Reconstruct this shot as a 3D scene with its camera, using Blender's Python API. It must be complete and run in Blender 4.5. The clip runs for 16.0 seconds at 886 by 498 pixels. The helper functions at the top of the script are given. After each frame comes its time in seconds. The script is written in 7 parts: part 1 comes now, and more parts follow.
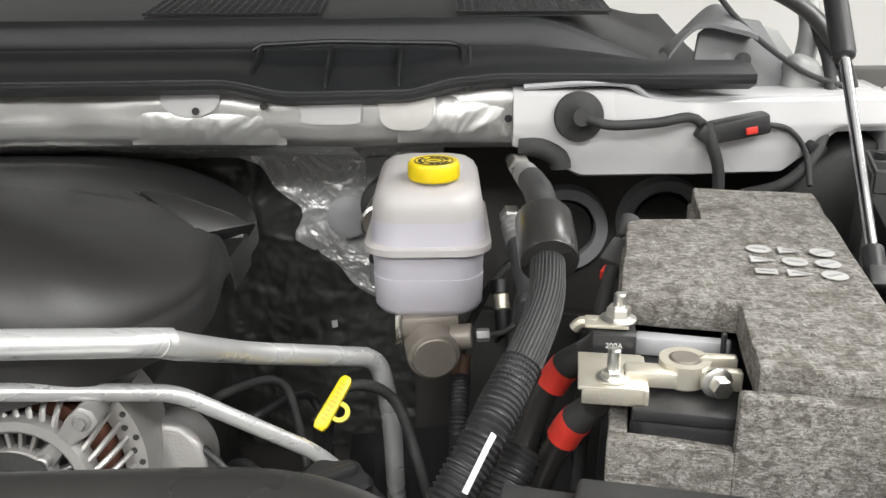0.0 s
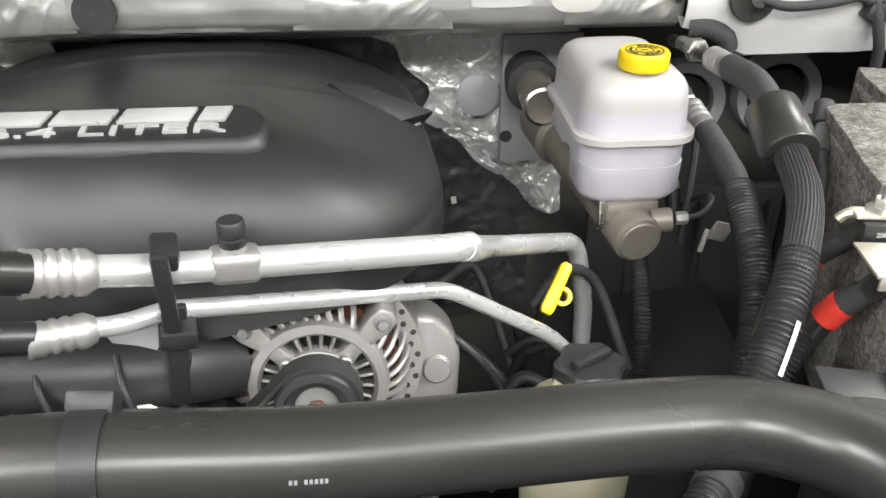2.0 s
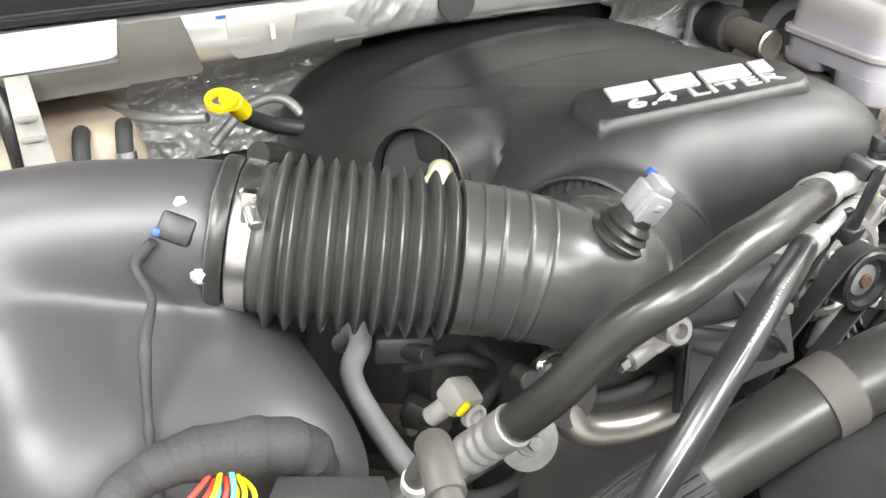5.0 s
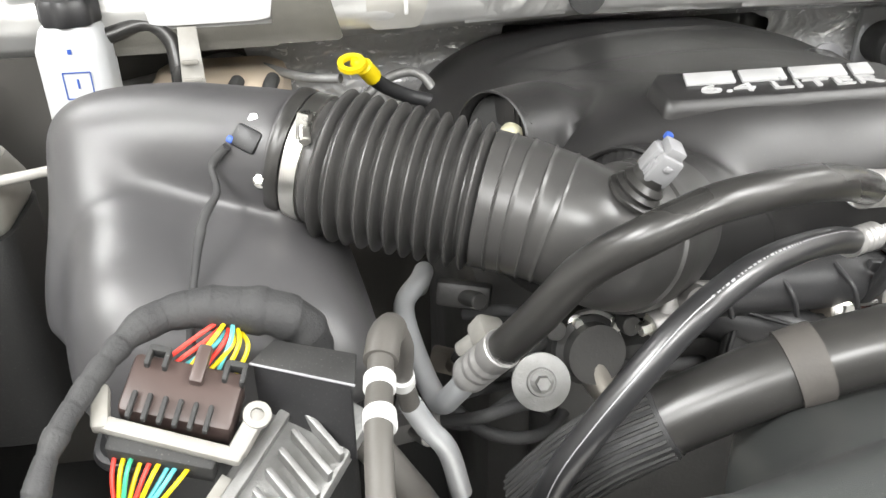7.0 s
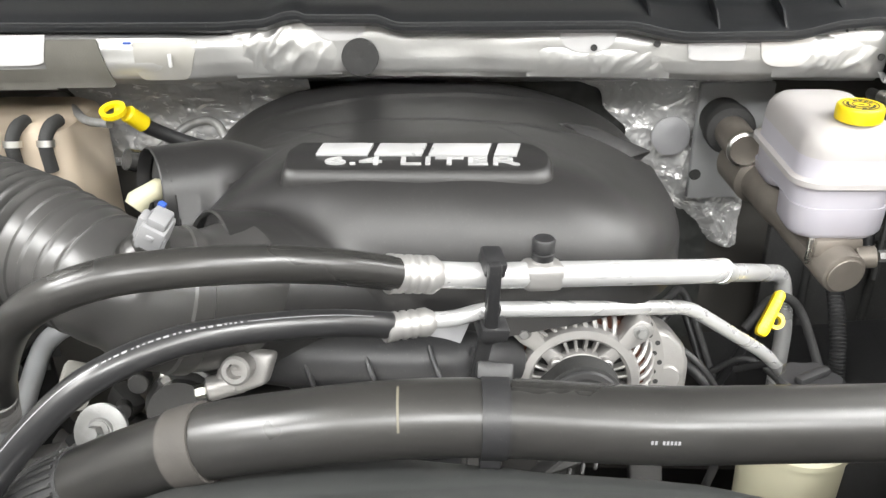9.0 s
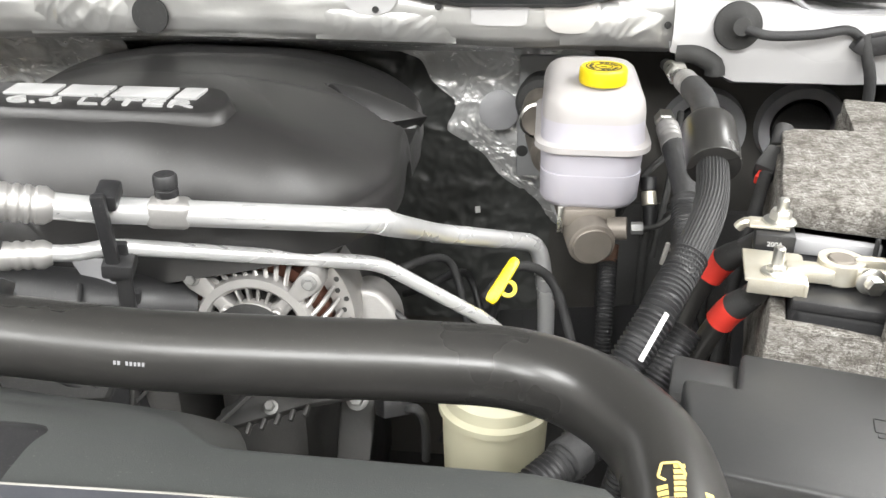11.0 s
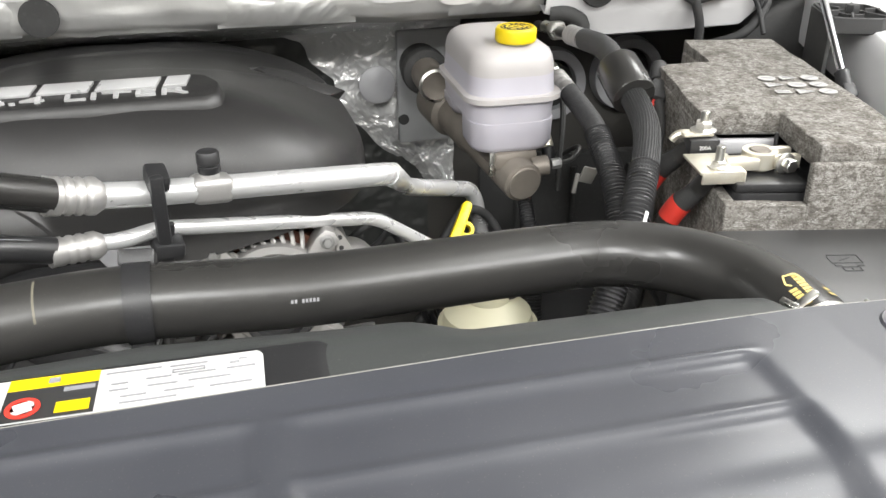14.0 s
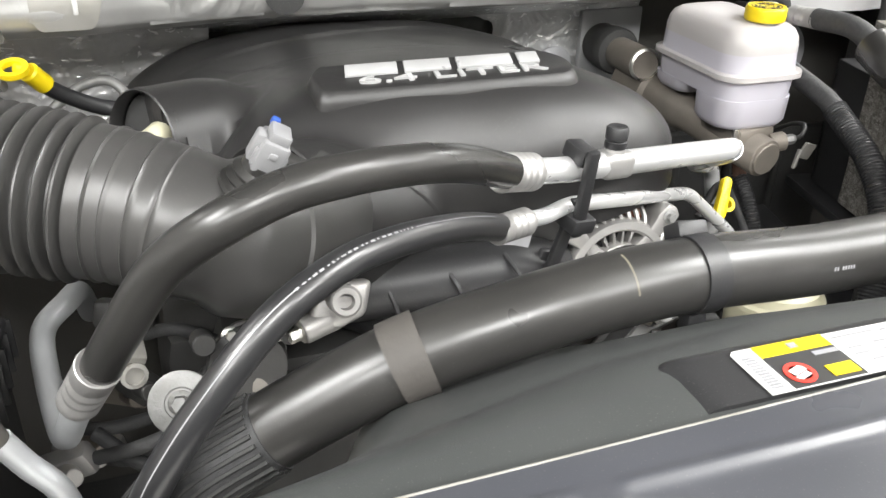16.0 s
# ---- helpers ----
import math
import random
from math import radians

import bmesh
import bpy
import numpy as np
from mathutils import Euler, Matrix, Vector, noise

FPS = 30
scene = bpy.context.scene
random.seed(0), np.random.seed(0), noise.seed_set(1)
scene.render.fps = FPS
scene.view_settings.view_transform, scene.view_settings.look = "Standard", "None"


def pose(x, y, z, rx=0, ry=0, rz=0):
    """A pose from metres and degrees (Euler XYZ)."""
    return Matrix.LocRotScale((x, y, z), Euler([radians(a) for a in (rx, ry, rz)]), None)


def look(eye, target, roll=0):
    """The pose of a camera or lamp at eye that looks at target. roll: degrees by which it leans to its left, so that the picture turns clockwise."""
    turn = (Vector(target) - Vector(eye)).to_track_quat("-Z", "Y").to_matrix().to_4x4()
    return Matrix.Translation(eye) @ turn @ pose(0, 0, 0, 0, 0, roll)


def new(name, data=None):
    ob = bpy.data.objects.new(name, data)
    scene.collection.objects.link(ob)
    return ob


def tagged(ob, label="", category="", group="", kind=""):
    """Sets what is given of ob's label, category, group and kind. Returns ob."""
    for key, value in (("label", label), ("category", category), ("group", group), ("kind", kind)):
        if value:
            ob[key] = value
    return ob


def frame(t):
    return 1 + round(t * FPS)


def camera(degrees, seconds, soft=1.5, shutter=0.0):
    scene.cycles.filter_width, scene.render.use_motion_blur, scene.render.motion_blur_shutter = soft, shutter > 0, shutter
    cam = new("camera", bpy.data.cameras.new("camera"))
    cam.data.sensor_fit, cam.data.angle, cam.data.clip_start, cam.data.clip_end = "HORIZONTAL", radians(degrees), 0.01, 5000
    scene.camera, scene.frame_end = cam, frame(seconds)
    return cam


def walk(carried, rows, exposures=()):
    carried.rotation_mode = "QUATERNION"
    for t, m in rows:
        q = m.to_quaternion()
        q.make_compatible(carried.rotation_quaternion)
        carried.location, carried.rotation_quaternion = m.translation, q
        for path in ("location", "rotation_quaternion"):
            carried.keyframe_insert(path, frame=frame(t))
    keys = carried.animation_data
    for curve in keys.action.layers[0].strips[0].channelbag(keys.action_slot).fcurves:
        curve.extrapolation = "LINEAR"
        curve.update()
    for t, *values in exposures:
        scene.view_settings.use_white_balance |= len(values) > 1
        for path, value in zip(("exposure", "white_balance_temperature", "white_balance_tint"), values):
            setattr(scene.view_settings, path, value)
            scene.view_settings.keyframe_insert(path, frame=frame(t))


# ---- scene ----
cam = camera(54.6, 16.0)
PATH = [
    (0, (0.0071, 0.0157, 1.6000), (-0.0016, 1.9044, 0.9423), -0.55),
    (0.5, (-0.0043, 0.0486, 1.5781), (0.0497, 1.8826, 0.7821), -0.73),
    (1, (-0.0380, 0.0601, 1.5969), (0.0415, 1.8473, 0.7027), -0.98),
    (1.5, (-0.1438, 0.0403, 1.6266), (-0.0407, 1.7979, 0.6778), -0.55),
    (2, (-0.2488, 0.0172, 1.6479), (-0.1115, 1.7542, 0.6662), -0.21),
    (2.5, (-0.3421, 0.0150, 1.6322), (-0.1781, 1.7409, 0.6349), -0.22),
    (3, (-0.4408, 0.0333, 1.6339), (-0.2295, 1.7431, 0.6178), 0.03),
    (3.5, (-0.5255, 0.0427, 1.6510), (-0.2110, 1.7277, 0.6207), -0.02),
    (4, (-0.6665, 0.0470, 1.6737), (-0.1819, 1.6852, 0.6338), 0.82),
    (4.5, (-0.8307, 0.0551, 1.7008), (-0.1885, 1.6327, 0.6527), 0.36),
    (5, (-0.9570, 0.0617, 1.6987), (-0.2415, 1.6043, 0.6457), -0.02),
    (5.2, (-0.9953, 0.0643, 1.6916), (-0.2610, 1.5988, 0.6398), -0.13),
    (7.3, (-0.8070, -0.0797, 1.6771), (-0.6574, 1.6529, 0.6894), -1.25),
    (7.5, (-0.7713, -0.0853, 1.6852), (-0.6668, 1.6555, 0.7060), -1.50),
    (8, (-0.6515, -0.0988, 1.6955), (-0.5992, 1.6595, 0.7439), -1.12),
    (8.5, (-0.5293, -0.0973, 1.6981), (-0.5252, 1.6700, 0.7616), -0.93),
    (9, (-0.4003, -0.0874, 1.6976), (-0.4666, 1.6864, 0.7761), -0.59),
    (9.2, (-0.3467, -0.0766, 1.6954), (-0.4574, 1.6936, 0.7713), -0.94),
    (11.3, (-0.0314, -0.0714, 1.6315), (-0.2344, 1.7068, 0.7389), -0.16),
    (11.5, (-0.0068, -0.0764, 1.6265), (-0.1627, 1.7085, 0.7378), 0.09),
    (12, (0.0246, -0.0869, 1.6218), (0.0369, 1.6968, 0.7172), 0.90),
    (12.5, (0.0034, -0.0986, 1.6256), (0.1376, 1.6819, 0.7246), 0.63),
    (13, (-0.0812, -0.1227, 1.6486), (0.1647, 1.6417, 0.7395), -0.58),
    (13.5, (-0.2073, -0.1443, 1.6551), (0.1314, 1.6057, 0.7479), -0.51),
    (14, (-0.3068, -0.1647, 1.6389), (0.0933, 1.5716, 0.7305), -0.54),
    (14.5, (-0.4043, -0.1338, 1.6360), (0.0724, 1.5773, 0.7168), 0.35),
    (15, (-0.5119, -0.0748, 1.6323), (0.0320, 1.6113, 0.7043), 1.22),
    (15.5, (-0.5805, -0.0698, 1.6359), (-0.0321, 1.6146, 0.7073), 0.96),
    (16, (-0.6915, -0.0647, 1.6318), (-0.1036, 1.6015, 0.6947), 1.22),
]
walk(cam, [(t, look(eye, target, roll)) for t, eye, target, roll in PATH],
     exposures=[(0.0, -0.15), (1.0, 0.1), (2.0, 0.28), (3.5, 0.55), (4.5, 0.85), (5.0, 0.87), (7.5, 0.62), (8.5, 0.70), (9.0, 0.64), (11.5, 0.44), (12.0, 0.22), (12.5, -0.02), (13.0, -0.12), (13.5, 0.0), (14.0, 0.22), (14.5, 0.08), (15.0, 0.26), (16.0, 0.6)])

# ---- world and lights: a showroom with a white ceiling ----
world = bpy.data.worlds.new("room_air")
world.use_nodes = True
scene.world = world
world.node_tree.nodes["Background"].inputs[0].default_value = (0.9, 0.95, 1.0, 1)
world.node_tree.nodes["Background"].inputs[1].default_value = 0.55
scene.view_settings.exposure = 0.0


def area_lamp(name, x, y, z, sx, sy, watts, target, colour=(0.985, 0.985, 0.97)):
    data = bpy.data.lights.new(name, "AREA")
    data.shape, data.size, data.size_y, data.energy, data.color = "RECTANGLE", sx, sy, watts, colour
    ob = new(name, data)
    ob.matrix_basis = look((x, y, z), target)
    return ob


# unseen panels; the two at x 4.0 are added to brighten the east side
for lx, ly in ((-2.4, -2.6), (-0.4, -2.6), (1.6, -2.6), (-2.6, -0.6), (1.8, -0.6), (-2.6, 1.9), (1.8, 1.9), (4.0, -0.6), (4.0, 1.9)):
    area_lamp("unseen_ceiling_light", lx, ly, 3.58, 1.2, 1.2, 102 if ly < 0 else 66, (lx, ly, 0))


# ---- materials ----
def mat(name, colour, rough=0.5, metal=0.0, second=None, scale=60.0, mix=0.5, bump=0.0, bump_scale=400.0,
        rough_var=0.12, coat=0.0, stretch=(1, 1, 1), sss=0.0, spec=0.5, dust=0.0):
    """A Principled surface with broad stains, fine grain and a little relief."""
    m = bpy.data.materials.new(name)
    m.use_nodes = True
    nt = m.node_tree
    b = nt.nodes["Principled BSDF"]
    n = nt.nodes.new
    link = nt.links.new
    co = n("ShaderNodeTexCoord")
    mp = n("ShaderNodeMapping")
    mp.inputs["Scale"].default_value = stretch
    link(co.outputs["Object"], mp.inputs[0])
    broad = n("ShaderNodeTexNoise")
    broad.inputs["Scale"].default_value, broad.inputs["Detail"].default_value = scale * 0.25, 4
    fine = n("ShaderNodeTexNoise")
    fine.inputs["Scale"].default_value, fine.inputs["Detail"].default_value = bump_scale, 3
    for t in (broad, fine):
        link(mp.outputs[0], t.inputs["Vector"])
    mixer = n("ShaderNodeMix")
    mixer.data_type = "RGBA"
    ramp = n("ShaderNodeMapRange")
    ramp.inputs["From Min"].default_value, ramp.inputs["From Max"].default_value = 0.35, 0.68
    ramp.inputs["To Max"].default_value = mix
    link(broad.outputs["Fac"], ramp.inputs["Value"])
    link(ramp.outputs[0], mixer.inputs[0])
    second = second or tuple(min(1.0, c * 1.35 + 0.004) for c in colour)
    mixer.inputs[6].default_value = (*colour, 1)
    mixer.inputs[7].default_value = (*second, 1)
    out = mixer.outputs[2]
    if dust:
        speck = n("ShaderNodeTexNoise")
        speck.inputs["Scale"].default_value, speck.inputs["Detail"].default_value = 900, 2
        link(mp.outputs[0], speck.inputs["Vector"])
        cut = n("ShaderNodeMapRange")
        cut.inputs["From Min"].default_value, cut.inputs["From Max"].default_value = 0.66, 0.74
        cut.inputs["To Max"].default_value = dust
        link(speck.outputs["Fac"], cut.inputs["Value"])
        mx = n("ShaderNodeMix")
        mx.data_type = "RGBA"
        link(cut.outputs[0], mx.inputs[0])
        link(out, mx.inputs[6])
        mx.inputs[7].default_value = (0.45, 0.43, 0.4, 1)
        out = mx.outputs[2]
    link(out, b.inputs["Base Color"])
    rr = n("ShaderNodeMapRange")
    rr.inputs["To Min"].default_value, rr.inputs["To Max"].default_value = max(0.03, rough - rough_var), min(1.0, rough + rough_var)
    link(broad.outputs["Fac"], rr.inputs["Value"])
    link(rr.outputs[0], b.inputs["Roughness"])
    b.inputs["Metallic"].default_value = metal
    b.inputs["Specular IOR Level"].default_value = spec
    b.inputs["Coat Weight"].default_value = coat
    if sss:
        b.inputs["Subsurface Weight"].default_value = sss
        b.inputs["Subsurface Radius"].default_value = (0.02, 0.018, 0.016)
    if bump:
        bp = n("ShaderNodeBump")
        bp.inputs["Strength"].default_value = bump
        bp.inputs["Distance"].default_value = 0.0006
        link(fine.outputs["Fac"], bp.inputs["Height"])
        link(bp.outputs[0], b.inputs["Normal"])
    return m


BOXBLACK = mat("filter_box_plastic", (0.058, 0.057, 0.059), 0.40, second=(0.072, 0.068, 0.068), scale=12, bump=0.2, bump_scale=1800, spec=0.6)
PLUGGREY = mat("pale_grey_plug", (0.25, 0.25, 0.255), 0.45, second=(0.21, 0.21, 0.22), scale=160, bump=0.2)
COVER = mat("moulded_cover_plastic", (0.020, 0.0196, 0.0195), 0.36, second=(0.026, 0.0250, 0.0247), scale=12, bump=0.25, bump_scale=1800, spec=0.55, dust=0.07)
SHROUD = mat("satin_shroud_plastic", (0.046, 0.049, 0.048), 0.40, second=(0.058, 0.061, 0.060), scale=18, bump=0.2, bump_scale=1200, dust=0.15)
WORNHOSE = mat("weathered_hose_rubber", (0.085, 0.080, 0.073), 0.5, second=(0.12, 0.113, 0.104), scale=60, bump=0.2, bump_scale=400)
BOTTLE = mat("white_bottle_plastic", (0.50, 0.51, 0.52), 0.4, second=(0.45, 0.46, 0.46), scale=30, sss=0.2)
BLACK = mat("black_plastic", (0.020, 0.020, 0.021), 0.42, scale=30, bump=0.15, bump_scale=900, dust=0.15)
COWL = mat("cowl_plastic", (0.010, 0.011, 0.0125), 0.46, second=(0.016, 0.017, 0.019), scale=18, bump=0.2, bump_scale=1300, dust=0.2)
SATIN = mat("satin_black_panel", (0.050, 0.052, 0.060), 0.33, second=(0.070, 0.072, 0.081), scale=36, bump=0.05, bump_scale=900, dust=0.09, rough_var=0.16)
BOXLID = mat("fuse_box_plastic", (0.036, 0.0363, 0.0365), 0.37, scale=18, bump=0.3, bump_scale=1500, dust=0.08)
RUBBER = mat("hose_rubber", (0.026, 0.0254, 0.0243), 0.30, second=(0.037, 0.0354, 0.0328), scale=40, bump=0.03, bump_scale=500, spec=0.6, dust=0.05)
BELLOWS = mat("bellows_rubber", (0.046, 0.045, 0.044), 0.34, second=(0.062, 0.060, 0.057), scale=40, bump=0.05, bump_scale=500, spec=0.6, dust=0.05)
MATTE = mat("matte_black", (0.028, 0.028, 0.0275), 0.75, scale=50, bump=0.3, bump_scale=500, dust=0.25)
# shade deep in the bay is put into this metal's colour
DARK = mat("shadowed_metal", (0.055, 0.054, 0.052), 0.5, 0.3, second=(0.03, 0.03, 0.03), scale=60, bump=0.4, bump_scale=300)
FOAM = mat("dark_foam", (0.036, 0.036, 0.036), 0.7, scale=40, bump=0.4, bump_scale=1200)
BRAID = mat("braided_sleeve", (0.030, 0.030, 0.031), 0.55, second=(0.07, 0.07, 0.07), scale=900, bump=0.8, bump_scale=1400)
ALU = mat("bright_aluminium", (0.72, 0.72, 0.72), 0.29, 0.55, second=(0.61, 0.61, 0.61), scale=60, bump=0.1, bump_scale=400, stretch=(0.3, 3, 3))
CRIMP = mat("crimped_aluminium", (0.48, 0.47, 0.46), 0.45, 0.65, second=(0.36, 0.35, 0.34), scale=120, bump=0.3, bump_scale=500)
CAST = mat("cast_aluminium", (0.39, 0.38, 0.37), 0.45, 0.65, second=(0.32, 0.31, 0.295), scale=160, bump=0.5, bump_scale=600)
GREYCAST = mat("weathered_cast_metal", (0.30, 0.30, 0.295), 0.5, 0.5, second=(0.19, 0.187, 0.18), scale=160, mix=0.8, bump=0.6, bump_scale=500)
CASTDARK = mat("dull_cast_metal", (0.235, 0.210, 0.182), 0.5, 0.45, second=(0.165, 0.148, 0.128), scale=120, bump=0.4, bump_scale=600)
STEEL = mat("zinc_plated_steel", (0.72, 0.71, 0.67), 0.3, 1.0, scale=140, bump=0.15, bump_scale=500)
CHROME = mat("polished_rod", (0.75, 0.76, 0.8), 0.1, 1.0, scale=50)
TIN = mat("tinned_clamp", (0.70, 0.67, 0.58), 0.42, 0.75, second=(0.62, 0.56, 0.44), scale=260, mix=0.6, bump=0.4, bump_scale=700)
COPPER = mat("copper_winding", (0.12, 0.048, 0.030), 0.5, 0.5, scale=200, bump=0.5, bump_scale=900)
# the truck's white paint, lowered for the weaker light at the cowl
WHITE = mat("white_paint_in_shade", (0.54, 0.535, 0.54), 0.28, second=(0.49, 0.485, 0.485), scale=8, coat=0.4)
FADED = mat("faded_white_print", (0.42, 0.415, 0.40), 0.6, second=(0.30, 0.295, 0.28), scale=220, mix=0.7)
PRIMER = mat("grey_primer_paint", (0.30, 0.305, 0.30), 0.45, second=(0.23, 0.235, 0.23), scale=20)
SOUND = mat("sound_deadening_felt", (0.066, 0.063, 0.058), 0.85, second=(0.075, 0.070, 0.062), scale=40, bump=0.5, bump_scale=300)
DIMPRIMER = mat("dull_sealer_grey", (0.15, 0.153, 0.155), 0.5, second=(0.10, 0.102, 0.105), scale=60, bump=0.3, bump_scale=300)
GREYPAINT = mat("grey_painted_steel", (0.33, 0.335, 0.335), 0.5, second=(0.18, 0.18, 0.185), scale=40, bump=0.1)
MILKY = mat("milky_plastic", (0.45, 0.430, 0.425), 0.38, second=(0.41, 0.39, 0.385), scale=20, sss=0.25, bump=0.05)
MILKYFLUID = mat("milky_plastic_with_fluid", (0.47, 0.455, 0.50), 0.35, second=(0.42, 0.405, 0.45), scale=20, sss=0.25, bump=0.05)
CREAM = mat("cream_tank_plastic", (0.50, 0.48, 0.35), 0.42, second=(0.44, 0.415, 0.30), scale=30, sss=0.2)
BEIGE = mat("beige_tank_plastic", (0.52, 0.44, 0.34), 0.42, second=(0.42, 0.34, 0.26), scale=30, sss=0.15)
OFFWHITE = mat("off_white_plastic", (0.32, 0.31, 0.29), 0.5, second=(0.21, 0.20, 0.175), scale=120, mix=0.8, bump=0.2)
# same white paint, raised for the strong light on the fenders
FENDERWHITE = mat("white_paint_in_light", (0.80, 0.80, 0.81), 0.22, second=(0.77, 0.77, 0.78), scale=8, coat=0.5)
GREYPL = mat("grey_connector_plastic", (0.32, 0.32, 0.33), 0.45, scale=90, bump=0.2)
YELLOW = mat("yellow_plastic", (0.78, 0.59, 0.008), 0.35, second=(0.72, 0.52, 0.01), scale=50)
RED = mat("red_tape", (0.68, 0.045, 0.03), 0.5, scale=120, bump=0.3)
BLUE = mat("blue_plastic", (0.03, 0.08, 0.34), 0.4)
GREEN = mat("green_wire", (0.05, 0.40, 0.22), 0.4)
TEAL = mat("teal_wire", (0.10, 0.45, 0.50), 0.4)
PAPER = mat("white_label", (0.54, 0.54, 0.53), 0.4, scale=30)
PRINT = mat("black_print", (0.03, 0.03, 0.03), 0.5)
GREYPRINT = mat("grey_print", (0.25, 0.25, 0.26), 0.5)
GOLD = mat("ochre_print", (0.62, 0.48, 0.16), 0.5)
SILVER = mat("silver_letter_plate", (0.48, 0.48, 0.48), 0.32, 0.25, scale=80)
BROWNPL = mat("brown_connector_plastic", (0.065, 0.045, 0.04), 0.42, scale=60)
TAPE = mat("cloth_tape", (0.026, 0.026, 0.027), 0.7, second=(0.062, 0.062, 0.061), scale=130, bump=1.0, bump_scale=420)
RUST = mat("bare_brown_steel", (0.16, 0.085, 0.055), 0.6, 0.3, second=(0.08, 0.05, 0.04), scale=200, bump=0.4)


def felt_material():
    """Matted grey-brown fibres: pale threads over a darker ground."""
    m = mat("grey_felt", (0.105, 0.094, 0.082), 0.95, second=(0.29, 0.275, 0.25), scale=900, mix=0.8, bump=1.0, bump_scale=1300, spec=0.08)
    nt = m.node_tree
    n, link = nt.nodes.new, nt.links.new
    b = nt.nodes["Principled BSDF"]
    for nd in list(nt.nodes):
        if nd.type == "BUMP":
            nd.inputs["Distance"].default_value = 0.0016
        if nd.type == "TEX_NOISE":
            nd.inputs["Distortion"].default_value = 0.8
            nd.inputs["Detail"].default_value = 6
    base = b.inputs["Base Color"].links[0].from_socket
    co = n("ShaderNodeTexCoord")
    threads = None
    for k, (turn_z, wide) in enumerate(((0.5, (100, 580, 360)), (2.0, (90, 520, 390)), (1.2, (560, 95, 480)))):
        mp = n("ShaderNodeMapping")
        mp.inputs["Rotation"].default_value = (0.3 * k, 0.5 - 0.3 * k, turn_z)
        mp.inputs["Scale"].default_value = wide
        link(co.outputs["Object"], mp.inputs[0])
        t = n("ShaderNodeTexNoise")
        t.inputs["Scale"].default_value, t.inputs["Detail"].default_value, t.inputs["Distortion"].default_value = 1.0, 5, 1.8
        link(mp.outputs[0], t.inputs["Vector"])
        cut = n("ShaderNodeMapRange")
        cut.inputs["From Min"].default_value, cut.inputs["From Max"].default_value = 0.50, 0.72
        link(t.outputs["Fac"], cut.inputs["Value"])
        if threads is None:
            threads = cut.outputs[0]
        else:
            mx = n("ShaderNodeMath")
            mx.operation = "MAXIMUM"
            link(threads, mx.inputs[0])
            link(cut.outputs[0], mx.inputs[1])
            threads = mx.outputs[0]
    mix_ = n("ShaderNodeMix")
    mix_.data_type = "RGBA"
    link(threads, mix_.inputs[0])
    link(base, mix_.inputs[6])
    mix_.inputs[7].default_value = (0.53, 0.515, 0.485, 1)
    out = mix_.outputs[2]
    # soft dark blotches, and the thin layers that show on the cut edges
    for wide, low, high, share, dark in (((30, 30, 30), 0.50, 0.72, 0.6, (0.11, 0.095, 0.08, 1)), ((120, 120, 120), 0.47, 0.66, 0.62, (0.085, 0.075, 0.065, 1)), ((25, 25, 520), 0.56, 0.66, 0.5, (0.07, 0.06, 0.05, 1))):
        mp = n("ShaderNodeMapping")
        mp.inputs["Scale"].default_value = wide
        link(co.outputs["Object"], mp.inputs[0])
        patch = n("ShaderNodeTexNoise")
        patch.inputs["Scale"].default_value, patch.inputs["Detail"].default_value, patch.inputs["Distortion"].default_value = 1.0, 4, 0.8
        link(mp.outputs[0], patch.inputs["Vector"])
        soft_ = n("ShaderNodeMapRange")
        soft_.inputs["From Min"].default_value, soft_.inputs["From Max"].default_value = low, high
        soft_.inputs["To Max"].default_value = share
        link(patch.outputs["Fac"], soft_.inputs["Value"])
        mix2 = n("ShaderNodeMix")
        mix2.data_type = "RGBA"
        link(soft_.outputs[0], mix2.inputs[0])
        link(out, mix2.inputs[6])
        mix2.inputs[7].default_value = dark
        out = mix2.outputs[2]
    link(mix2.outputs[2], b.inputs["Base Color"])
    return m


def foil_material():
    """Thin aluminium heat shield, finely wrinkled."""
    m = mat("crumpled_foil", (0.90, 0.90, 0.895), 0.25, 0.45, second=(0.80, 0.80, 0.795), scale=240, bump=0.4, bump_scale=60, rough_var=0.08)
    nt = m.node_tree
    for nd in nt.nodes:
        if nd.type == "BUMP":
            nd.inputs["Distance"].default_value = 0.002
        if nd.type == "TEX_NOISE":
            nd.inputs["Distortion"].default_value = 1.6
            nd.inputs["Detail"].default_value = 7
    return m


GLOSSHOSE = mat("glossy_hose_rubber", (0.023, 0.023, 0.024), 0.29, second=(0.028, 0.028, 0.029), scale=40, rough_var=0.05, spec=0.7, bump=0.02, bump_scale=300)
DIMPRINT = mat("worn_print", (0.27, 0.27, 0.28), 0.5)
FELT = felt_material()
FOIL = foil_material()
FLOORMAT = mat("pale_showroom_tile", (0.60, 0.59, 0.57), 0.25, second=(0.52, 0.51, 0.49), scale=3)
WALLMAT = mat("white_wall_paint", (0.78, 0.77, 0.75), 0.7, scale=2)


